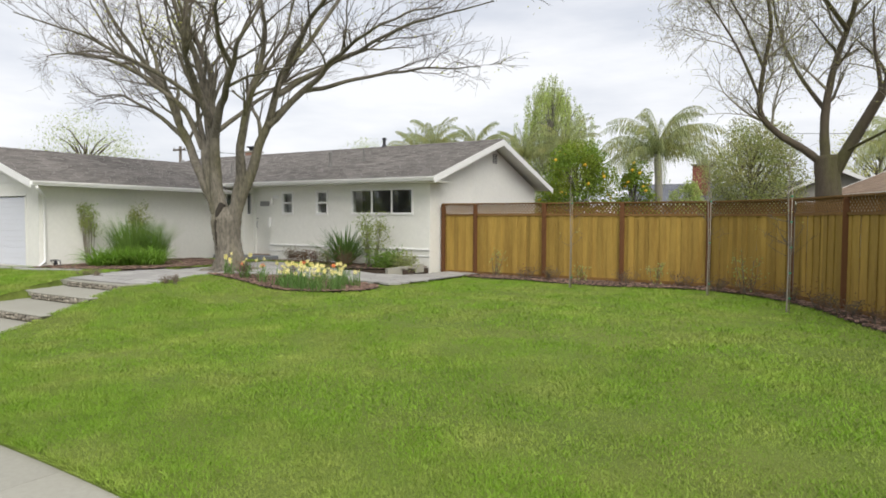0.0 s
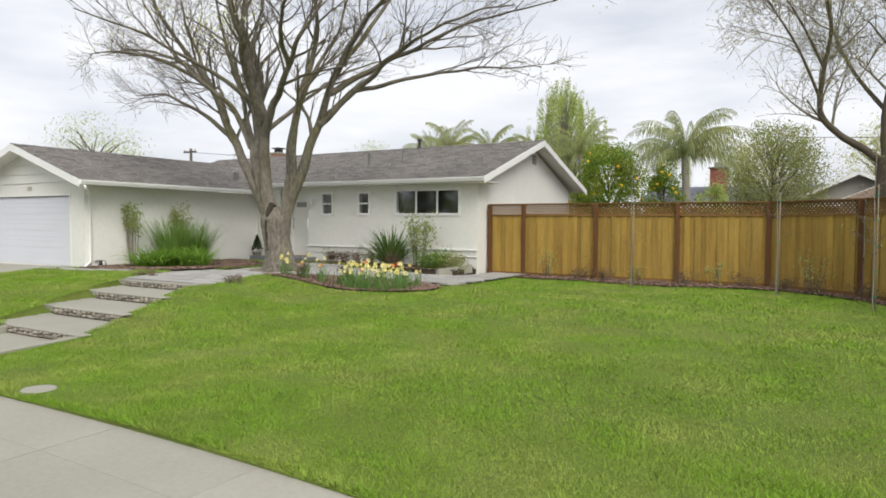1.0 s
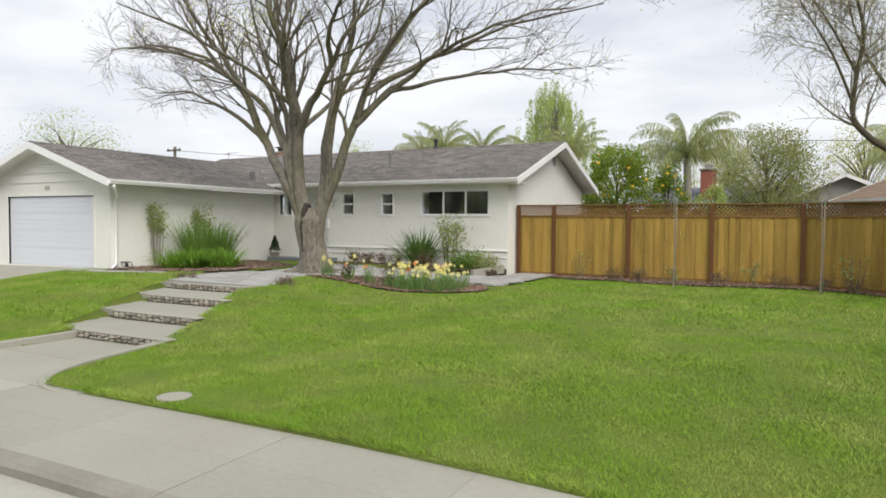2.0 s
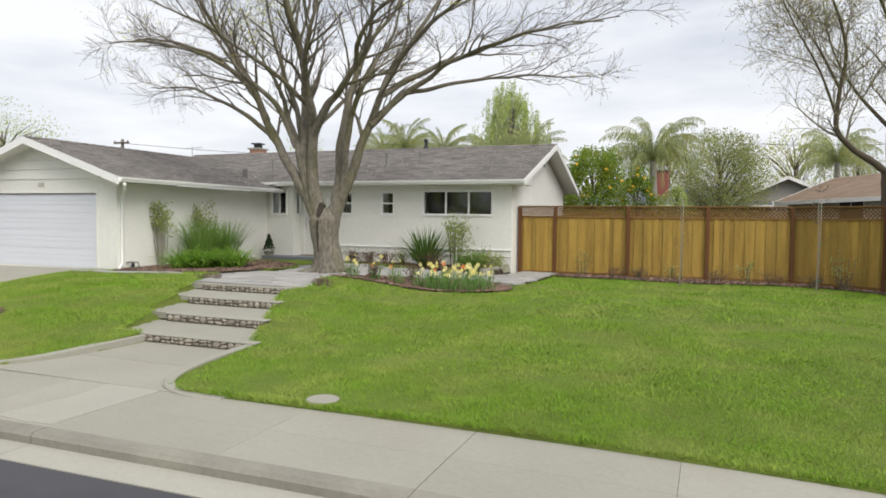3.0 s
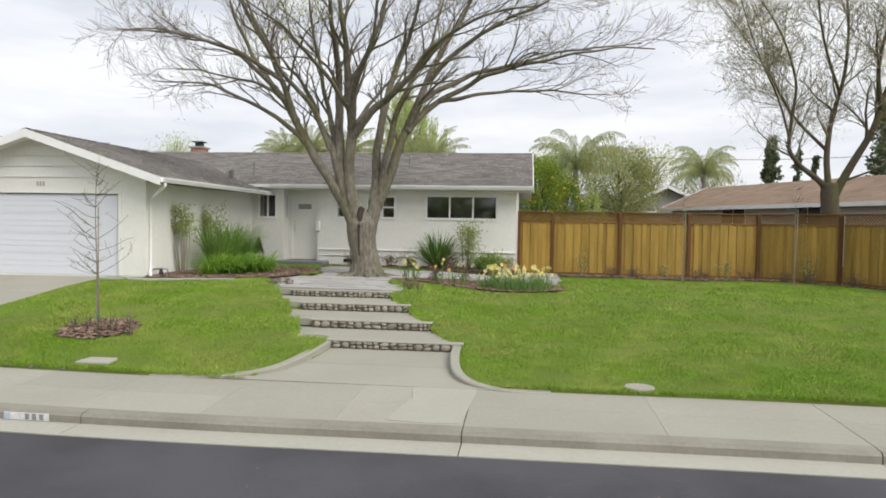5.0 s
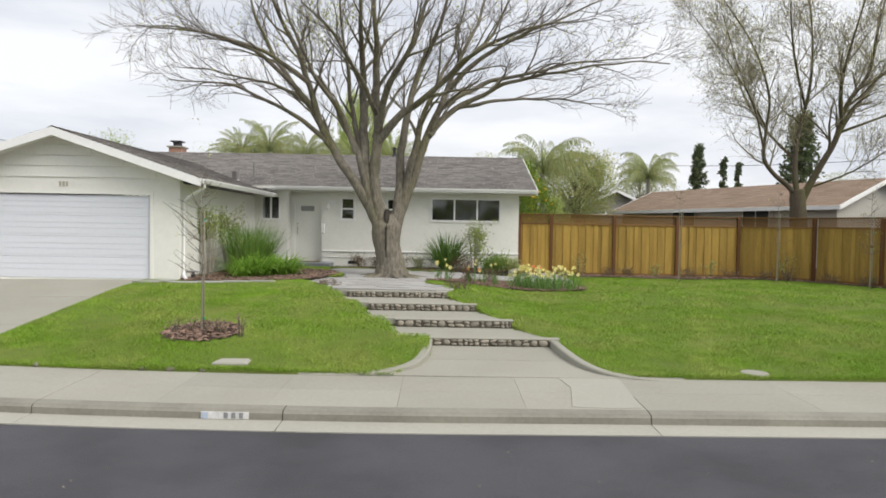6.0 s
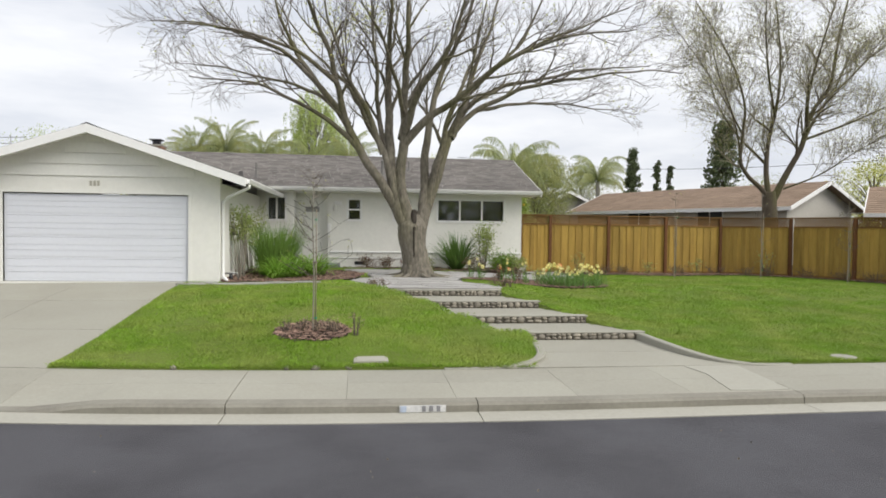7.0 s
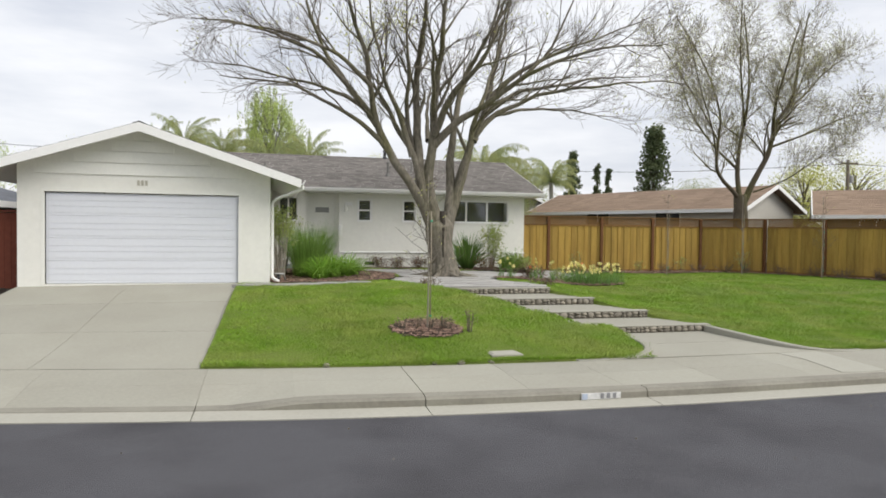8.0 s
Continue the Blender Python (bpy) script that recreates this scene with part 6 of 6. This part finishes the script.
def leafy_tree(name, label, x, y, z, trunk_h, crown_h, crown_r, n_clumps, leaves, size, leafm, rng, barkm=TWIG, squash=1.0, hang=0.0, shape="round", fruit=0, group="garden trees"):
    """Tapered trunk with limbs, and a crown of many small leaves in uneven clumps."""
    th = thing(name, label, "tree", x, y, z, group)
    wood, leaf = Geo(), Geo()
    O = Vector((x, y, z))
    top = O + Vector((0, 0, trunk_h + crown_h * 0.8))
    line = smooth_path([O - Vector((0, 0, 0.1)), O.lerp(top, 0.4) + Vector((rng.uniform(-0.1, 0.1), 0, 0)), top], 5)
    r0 = 0.05 + crown_r * 0.06
    wood.tube(line, [r0 * (1 - 0.85 * i / (len(line) - 1)) for i in range(len(line))], 8)
    fr = []
    for k in range(n_clumps):
        a = rng.uniform(0, 6.28)
        if shape == "cone":
            u = rng.random() ** 1.2
            rr = crown_r * (1 - u) * rng.uniform(0.45, 1.05)
            h = trunk_h + crown_h * u
        elif shape == "column":
            u = rng.random()
            rr = crown_r * math.sin(math.pi * min(0.96, 0.12 + 0.86 * u)) ** 0.6 * rng.uniform(0.3, 1.0)
            h = trunk_h + crown_h * u
        else:
            u = rng.uniform(-1, 1)
            rr = crown_r * math.sqrt(1 - u * u) * rng.uniform(0.45, 1.08)
            h = trunk_h + crown_h * (0.5 + 0.5 * u * rng.uniform(0.75, 1.05))
        c = O + Vector((rr * math.cos(a), rr * math.sin(a), h))
        i = min(len(line) - 1, max(2, int((h - trunk_h * 0.3) / (trunk_h + crown_h) * len(line)) - 1))
        s = line[i]
        if k % 2 == 0:
            wood.tube([s, s.lerp(c, 0.5) + Vector((0, 0, 0.08 * crown_r)), c], [0.02 + 0.012 * crown_r, 0.015 + 0.006 * crown_r, 0.008], 4, cap=False)
        if hang > 1:
            ln = rng.uniform(0.9, 2.3)
            for w in range(leaves // n_clumps // 3):
                leaf_quads(leaf, rng, c + Vector((0, 0, -ln * rng.random())), size, 3, 0.16, 1.0, hang)
        else:
            leaf_quads(leaf, rng, c, size, leaves // n_clumps, crown_r * rng.uniform(0.2, 0.34), squash, hang)
        if fruit and k % 3 == 0:
            fr.append(c + Vector((math.cos(a), math.sin(a), 0)) * crown_r * 0.15)
    part("trunk", wood, barkm, th, smooth=True)
    part("crown", leaf, leafm, th)
    for p in fr[:fruit]:
        part("fruit", Geo().lathe([(0.02, -0.06), (0.065, -0.03), (0.075, 0.01), (0.04, 0.06)], p.x, p.y, p.z, 7), FRUIT, th, smooth=True)
    return th


def palm(label, x, y, z, trunk_h, frond, n, rng, droop=1.5):
    th = thing("palm_tree", label, "palm", x, y, z, "palms")
    line = smooth_path([(x, y, z - 0.1), (x + 0.1, y, z + trunk_h * 0.5), (x, y, z + trunk_h)], 6)
    m = len(line)
    part("trunk", Geo().tube(line, [0.19 * (1.15 - 0.35 * i / (m - 1)) * (1.0 if i % 2 else 1.06) for i in range(m)], 10), KERBSTONE, th, "ringed grey palm trunk", smooth=True)
    top = Vector((x, y, z + trunk_h))
    for k in range(n):
        a = k * 2.4 + rng.uniform(-0.3, 0.3)
        up = 1.5 - 1.35 * (k / n) ** 1.1 + rng.uniform(-0.1, 0.1)
        ln = frond * rng.uniform(0.8, 1.1)
        d = Vector((math.cos(a), math.sin(a), 0))
        side = Vector((-d.y, d.x, 0))
        g = Geo()
        p, ang, pts = top.copy(), up, []
        for i in range(11):
            pts.append(p.copy())
            p = p + (d * math.cos(ang) + Vector((0, 0, math.sin(ang)))) * (ln / 10)
            ang -= droop / 10 * (0.5 + 1.2 * i / 10)
        g.tube(pts, [0.022 * (1 - 0.8 * i / 10) for i in range(11)], 4, cap=False)
        for i in range(2, 11):
            for q in range(5):
                b = pts[i - 1].lerp(pts[i], q / 5)
                t = (pts[i] - pts[i - 1]).normalized()
                for sg in (-1, 1):
                    l = ln * 0.24 * math.sin(math.pi * (0.18 + 0.8 * i / 11)) * rng.uniform(0.7, 1.1)
                    e = b + side * sg * l * 0.35 + t * l * 0.25 + Vector((0, 0, -l * rng.uniform(0.6, 1.25)))
                    mid = b.lerp(e, 0.5) + Vector((0, 0, l * 0.08))
                    w = t * 0.016
                    g.add([b - w, b + w, mid + w, mid - w, e], [(0, 1, 2, 3), (3, 2, 4)])
        part("frond", g, PALMLEAF, th)
    return th


def build_rear_tree():
    """Old tree behind the fence corner, mossy, with fresh buds."""
    rng = random.Random(41)
    X, Y, Z = 10.72, 18.3, 0.4
    th = thing("tree", "old mossy tree behind the fence with fresh yellow buds", "tree", X, Y, Z)
    g, tw, lf = Geo(), Geo(), Geo()
    O = Vector((X, Y, Z))
    limbs = [
        (0.275, [(0, 0, -0.1), (0.0, 0, 1.4), (-0.05, 0, 2.6), (-0.1, 0, 3.3)]),
        (0.109, [(-0.05, 0, 3.0), (-0.5, -0.1, 3.45), (-1.0, -0.2, 3.85), (-1.35, -0.3, 4.4), (-1.3, -0.3, 5.4), (-1.2, -0.2, 6.6), (-1.7, 0, 8.4), (-2.9, 0.1, 10.4)]),
        (0.122, [(-0.1, 0, 3.1), (-0.15, 0.1, 4.2), (0.0, 0.2, 5.4), (0.35, 0.3, 6.9), (0.4, 0.3, 8.6), (0.2, 0.4, 11)]),
        (0.154, [(0.05, 0, 2.9), (0.5, 0, 3.9), (1.0, -0.1, 5.0), (1.35, -0.1, 6.3), (1.95, -0.2, 7.4), (2.2, -0.2, 9.0), (2.6, -0.2, 11)]),
        (0.096, [(1.2, -0.1, 5.6), (0.85, -0.6, 6.8), (0.9, -1.0, 8.2), (1.2, -1.4, 10.2)]),
        (0.083, [(1.0, -0.1, 5.0), (1.9, 0.5, 6.2), (3.0, 0.9, 7.6), (3.9, 1.2, 9.4)]),
        (0.042, [(-1.33, -0.3, 4.6), (-1.8, -0.6, 5.9), (-2.5, -0.9, 7.3), (-3.1, -1.1, 9.0)]),
        (0.064, [(-0.1, 0.1, 4.3), (-0.8, 0.9, 5.6), (-1.3, 1.6, 7.2), (-1.5, 2.1, 9.2)]),
        (0.04, [(0.3, -0.2, 3.4), (1.2, -0.8, 3.9), (2.3, -1.2, 4.8), (3.3, -1.5, 5.5)]),
        (0.064, [(1.6, -0.2, 6.8), (2.8, 0.2, 7.6), (4.0, 0.4, 8.8), (5.2, 0.5, 9.6)]),
        (0.056, [(1.1, -0.1, 5.3), (2.4, -0.6, 5.9), (3.8, -0.9, 6.6), (5.2, -1.0, 6.9)]),
        (0.042, [(-1.3, -0.3, 5.4), (-1.8, 0.0, 6.7), (-2.5, 0.3, 8.1), (-3.4, 0.6, 9.6)]),
        (0.056, [(0.2, 0.2, 6.2), (-0.6, -0.6, 7.6), (-1.0, -1.0, 9.2), (-1.1, -1.2, 11)]),
    ]
    P = dict(flat=1.0, seg=0.30, wander=0.15, lift=(0.03, 0.02, 0.01, 0.0), droop=(-0.01, -0.04, -0.06, -0.06), tip=0.005, split=0.04, sides=(8, 6, 4, 3), levels=3, kids=(7, 5, 4, 3), angle=(28, 75), ratio=(0.42, 0.68), least=0.5, upbias=0.4)
    P["from"] = (0.25, 0.2, 0.15, 0.1)
    ends = []
    for r, pts in limbs:
        line = smooth_path([O + Vector((p[0] * 1.16, p[1] * 1.16, p[2] * 1.05)) for p in pts], 5)
        n = len(line)
        thick = pts[0][2] < 0
        rads = [r * (1.25 - 0.3 * i / (n - 1)) if thick else max(0.015, r * (1 - 0.82 * (i / (n - 1)) ** 0.9)) for i in range(n)]
        g.tube(line, rads, 12 if r > 0.2 else 8, 0.06, rng, cap=thick)
        if not thick:
            ln = sum((b - a).length for a, b in zip(line[:-1], line[1:]))
            grow(g, tw, line, rads, min(ln, 6) * 0.5, 0, rng, dict(P, kids=(17, 7, 6, 3)), ends)
    for e in ends:
        if rng.random() < 0.8:
            leaf_quads(lf, rng, e, 0.036, 6, 0.4)
    part("trunk", g, MOSSBARK, th, "dark mossy trunk and limbs", smooth=True)
    part("twig_mass", tw, mat("grey_twig", (0.27, 0.245, 0.18), 0.15), th, "fine twigs", kind="stuff")
    part("crown", lf, BUDLEAF, th, "sparse yellow-green buds")


def build_neighbourhood():
    rng = random.Random(51)
    cypress_leaf = leafmat("cypress_leaf", (0.12, 0.155, 0.075), (0.16, 0.17, 0.09))
    grey = mat("grey_house_wall", (0.36, 0.345, 0.31), 0.08, 0.5, 10, 0.9, 0.2, 50)
    pale = mat("pale_house_wall", (0.52, 0.50, 0.45), 0.08, 0.5, 10, 0.9, 0.2, 50)
    dark = mat("dark_house_wall", (0.16, 0.18, 0.16), 0.08, 0.5, 10, 0.9, 0.2, 50)
    house_block("house", "neighbouring house with pale walls and brown shingle roof", 12.9, 41.8, 19.2, 26.8, 3.0, 3.8, 5.05, pale, SHINGLE_BROWN, 0.55, windows=((6.0, 2.0, 2.4, 3.5, 1), (11.5, 1.8, 2.4, 3.5, 1)))
    house_block("house", "grey neighbouring house with blue-grey shingle roof", 10.3, 43.5, 10.3, 54, 2.9, 3.9, 5.25, grey, SHINGLE_GREY, 0.5)
    house_block("house", "low neighbouring house with blue-grey roof", -1.5, 46.5, 9, 46.5, 3.2, 3.6, 4.75, grey, SHINGLE_GREY, 0.5)
    house_block("house", "dark-walled neighbouring house with brown shingle roof", 21.3, 24.8, 30.5, 16.5, 3.3, 3.45, 4.7, dark, SHINGLE_BROWN, 0.7, windows=((2.2, 1.5, 2.0, 3.0, 1), (7.0, 1.5, 2.0, 3.0, 1)))
    chim = thing("chimney", "tall red brick chimney with a metal flue behind the fence", "chimney", 2.7, 44.5, 3.8)
    brick = mat("chimney_brick", (0.27, 0.10, 0.075), 0.2, 2, 20, 0.9, 0.4, 30)
    part("stack", Geo().soft_box(2.25, 3.15, 44.0, 45.0, 3.2, 5.75, 0.02), brick, chim)
    part("crown", Geo().soft_box(2.15, 3.25, 43.9, 45.1, 5.75, 5.85, 0.02), KERBSTONE, chim)
    part("flue", Geo().soft_box(2.45, 2.95, 44.25, 44.75, 5.85, 6.15, 0.02), STEEL, chim)
    # next door on the garage side
    house_block("house", "neighbouring grey house with white eaves beside the garage", -22.5, 12.5, -22.5, 24, 4.6, 3.05, 4.4, grey, SHINGLE_GREY, 0.6)
    red = mat("red_fence_stain", (0.17, 0.05, 0.03), 0.2, 1, 10, 0.8, 0.2, 30, rnd=0.15)
    f = thing("fence", "dark red board fence beside the garage", "fence", -16, 10.6, 0.6)
    bm = Geo().soft_box(-0.5, 0.5, -0.01, 0.01, 0, 1, 0.004).mesh("board", red)
    for k in range(16):
        piece("board", bm, f, -14.72 - 0.142 * k, 10.6, 0.66 + rng.uniform(-0.01, 0.01), 0, 0.138, 1, 1.75)
    part("rail", Geo().box(-17.1, -14.64, 10.57, 10.588, 2.25, 2.36), red, f)
    part("cap_rail", Geo().box(-17.1, -14.64, 10.55, 10.66, 2.43, 2.47), red, f)
    # trees and palms
    leafy_tree("citrus_tree", "dense dark green citrus tree with yellow fruit", 0.85, 27.3, 0.5, 0.7, 4.4, 1.55, 180, 24000, 0.095, CITRUSLEAF, rng, fruit=30)
    leafy_tree("citrus_tree", "smaller dense citrus tree with yellow fruit", 2.6, 30.2, 0.5, 0.7, 3.8, 0.9, 100, 10000, 0.095, CITRUSLEAF, rng, fruit=26)
    leafy_tree("blossom_tree", "small tree in white blossom behind the house", -0.4, 28.2, 0.5, 1.0, 3.0, 1.1, 60, 1600, 0.09, WHITEPETAL, rng)
    leafy_tree("birch_tree", "tall weeping birch in fresh pale green leaf", -9.3, 49, 0.3, 3.0, 10.3, 3.2, 420, 42000, 0.12, BIRCHLEAF, rng, KERBSTONE, 1.9, 1.4)
    leafy_tree("round_tree", "rounded olive-green tree behind the fence", 6.3, 38.5, 0.4, 1.0, 6.0, 2.5, 220, 30000, 0.10, OLIVELEAF, rng)
    leafy_tree("shrub_tree", "bright green shrub showing over the fence", 4.2, 34, 0.4, 0.8, 2.9, 1.0, 70, 4000, 0.11, BIRCHLEAF, rng)
    leafy_tree("conifer", "tall dark conifer in the distance", 39.5, 72.5, 0.3, 1.5, 14.5, 3.6, 260, 7500, 0.45, cypress_leaf, rng, MOSSBARK, 0.5, 0.2, "cone")
    leafy_tree("conifer", "slender dark conifer in the distance", 25.4, 67, 0.3, 1.0, 10.5, 1.7, 140, 6000, 0.3, cypress_leaf, rng, MOSSBARK, 0.6, 0, "cone")
    for px, py, hgt in ((23.9, 63.8, 8.9), (26.3, 62.6, 9.0), (28.6, 64.2, 8.6)):
        leafy_tree("cypress", "slim dark column of cypress in the distance", px, py, 0.3, 0.5, hgt, 0.48, 90, 2600, 0.3, cypress_leaf, rng, MOSSBARK, 1.4, -0.6, "column", group="cypresses")
    palm("queen palm with drooping yellow-green fronds behind the fence", 3.1, 32, 0.4, 5.0, 3.7, 34, rng, 2.1)
    palm("queen palm in the distance", 13.2, 45, 0.4, 5.8, 3.4, 28, rng, 2.1)
    for px, py, hgt in ((-17.0, 41.5, 6.9), (-14.8, 40.5, 7.2), (-12.6, 42.5, 7.0), (-6.5, 44.5, 7.0), (-9.2, 43.5, 6.6)):
        palm("palm behind the house ridge", px, py, 0.4, hgt - 0.3, 3.2, 24, rng)
    # bare and budding trees far off
    for px, py, hgt, wid, m in ((12.5, 62, 8.5, 3.6, BUDLEAF), (17, 60, 7, 3.0, OLIVELEAF), (-33, 55, 8, 4, BIRCHLEAF), (-24, 60, 8, 4, BUDLEAF), (2, 66, 8, 3.4, BUDLEAF), (47, 48, 8, 4.5, BUDLEAF), (55, 40, 8, 4.5, OLIVELEAF), (36, 58, 6, 4, OLIVELEAF), (-48, 34, 9, 5, BIRCHLEAF), (30, 36, 5.5, 2.8, BUDLEAF)):
        leafy_tree("distant_tree", "hazy budding tree in the distance", px, py, 0.3, 1.5, hgt, wid, 170, 9000, 0.14, m, rng, TWIG, group="distant trees")
    # low belt of foliage that closes the horizon, and a nearer unseen row
    g = Geo()
    for k in range(900):
        a = radians(rng.uniform(-35, 220))
        r = rng.uniform(95, 130)
        c = (-2 + r * math.cos(a), 5 + r * math.sin(a), rng.uniform(0.5, 5.0 + 2.5 * math.sin(a * 9)))
        leaf_quads(g, rng, c, 1.1, 9, 5.0, 0.6)
    # unseen row behind the camera, added to darken reflections in the window panes
    for k in range(520):
        c = (rng.uniform(-65, 55), rng.uniform(-36, -30), rng.uniform(0.4, 5.5))
        leaf_quads(g, rng, c, 1.1, 12, 2.2, 0.7)
    single("distant_wood", g, OLIVELEAF, "belt of far trees along the horizon, with an unseen added row behind the camera", "trees", "stuff")
    # utility poles with wires
    for px, py, top, lab in ((31.5, 33.5, 7.7, "wooden utility pole with crossarm and equipment"), (-36, 35, 8.1, "wooden utility pole with crossarm behind the roof")):
        th = thing("utility_pole", lab, "pole", px, py, 0.3, "utility poles")
        part("pole", Geo().tube([(px, py, 0.2), (px, py, top)], [0.15, 0.11], 8), TWIG, th, smooth=True)
        part("crossarm", Geo().box(px - 0.75, px + 0.75, py - 0.16, py - 0.06, top - 0.35, top - 0.22), TWIG, th)
        for q in (-0.65, 0.0, 0.65):
            part("insulator", Geo().lathe([(0.05, 0), (0.06, 0.08), (0.03, 0.14)], px + q, py - 0.11, top - 0.22, 8), STEEL, th)
        part("transformer", Geo().lathe([(0.16, 0), (0.18, 0.05), (0.18, 0.5), (0.1, 0.6)], px + 0.3, py, top - 1.7, 10), STEEL, th)
    for a, b in (((31.5, 33.5, 7.4), (4, 60, 9.5)), ((31.5, 33.5, 7.4), (70, 28, 9)), ((-36, 35, 7.8), (-10, 52, 9))):
        pts = [Vector(a).lerp(Vector(b), k / 12) - Vector((0, 0, 1.0 * math.sin(math.pi * k / 12))) for k in range(13)]
        single("overhead_wire", Geo().tube(pts, [0.02] * 13, 4), DARKMETAL, "thin dark overhead wire", "wire", group="overhead wires")
    # television aerial behind the roof
    th = thing("aerial", "thin television aerial behind the garage roof", "aerial", -22, 27, 4.5)
    part("mast", Geo().tube([(-22, 27, 3.5), (-22, 27, 6.3)], [0.02, 0.02], 6), STEEL, th)
    part("boom", Geo().tube([(-22.6, 27, 6.2), (-21.3, 27, 6.25)], [0.015, 0.015], 6), STEEL, th)


build_ground()
build_street()
build_driveway()
build_lawn()
build_steps()
build_patio()
build_beds()
build_house()
build_shade_tree()
build_planting()
build_bulbs()
build_fittings()
build_rear_tree()
build_neighbourhood()
build_fence()
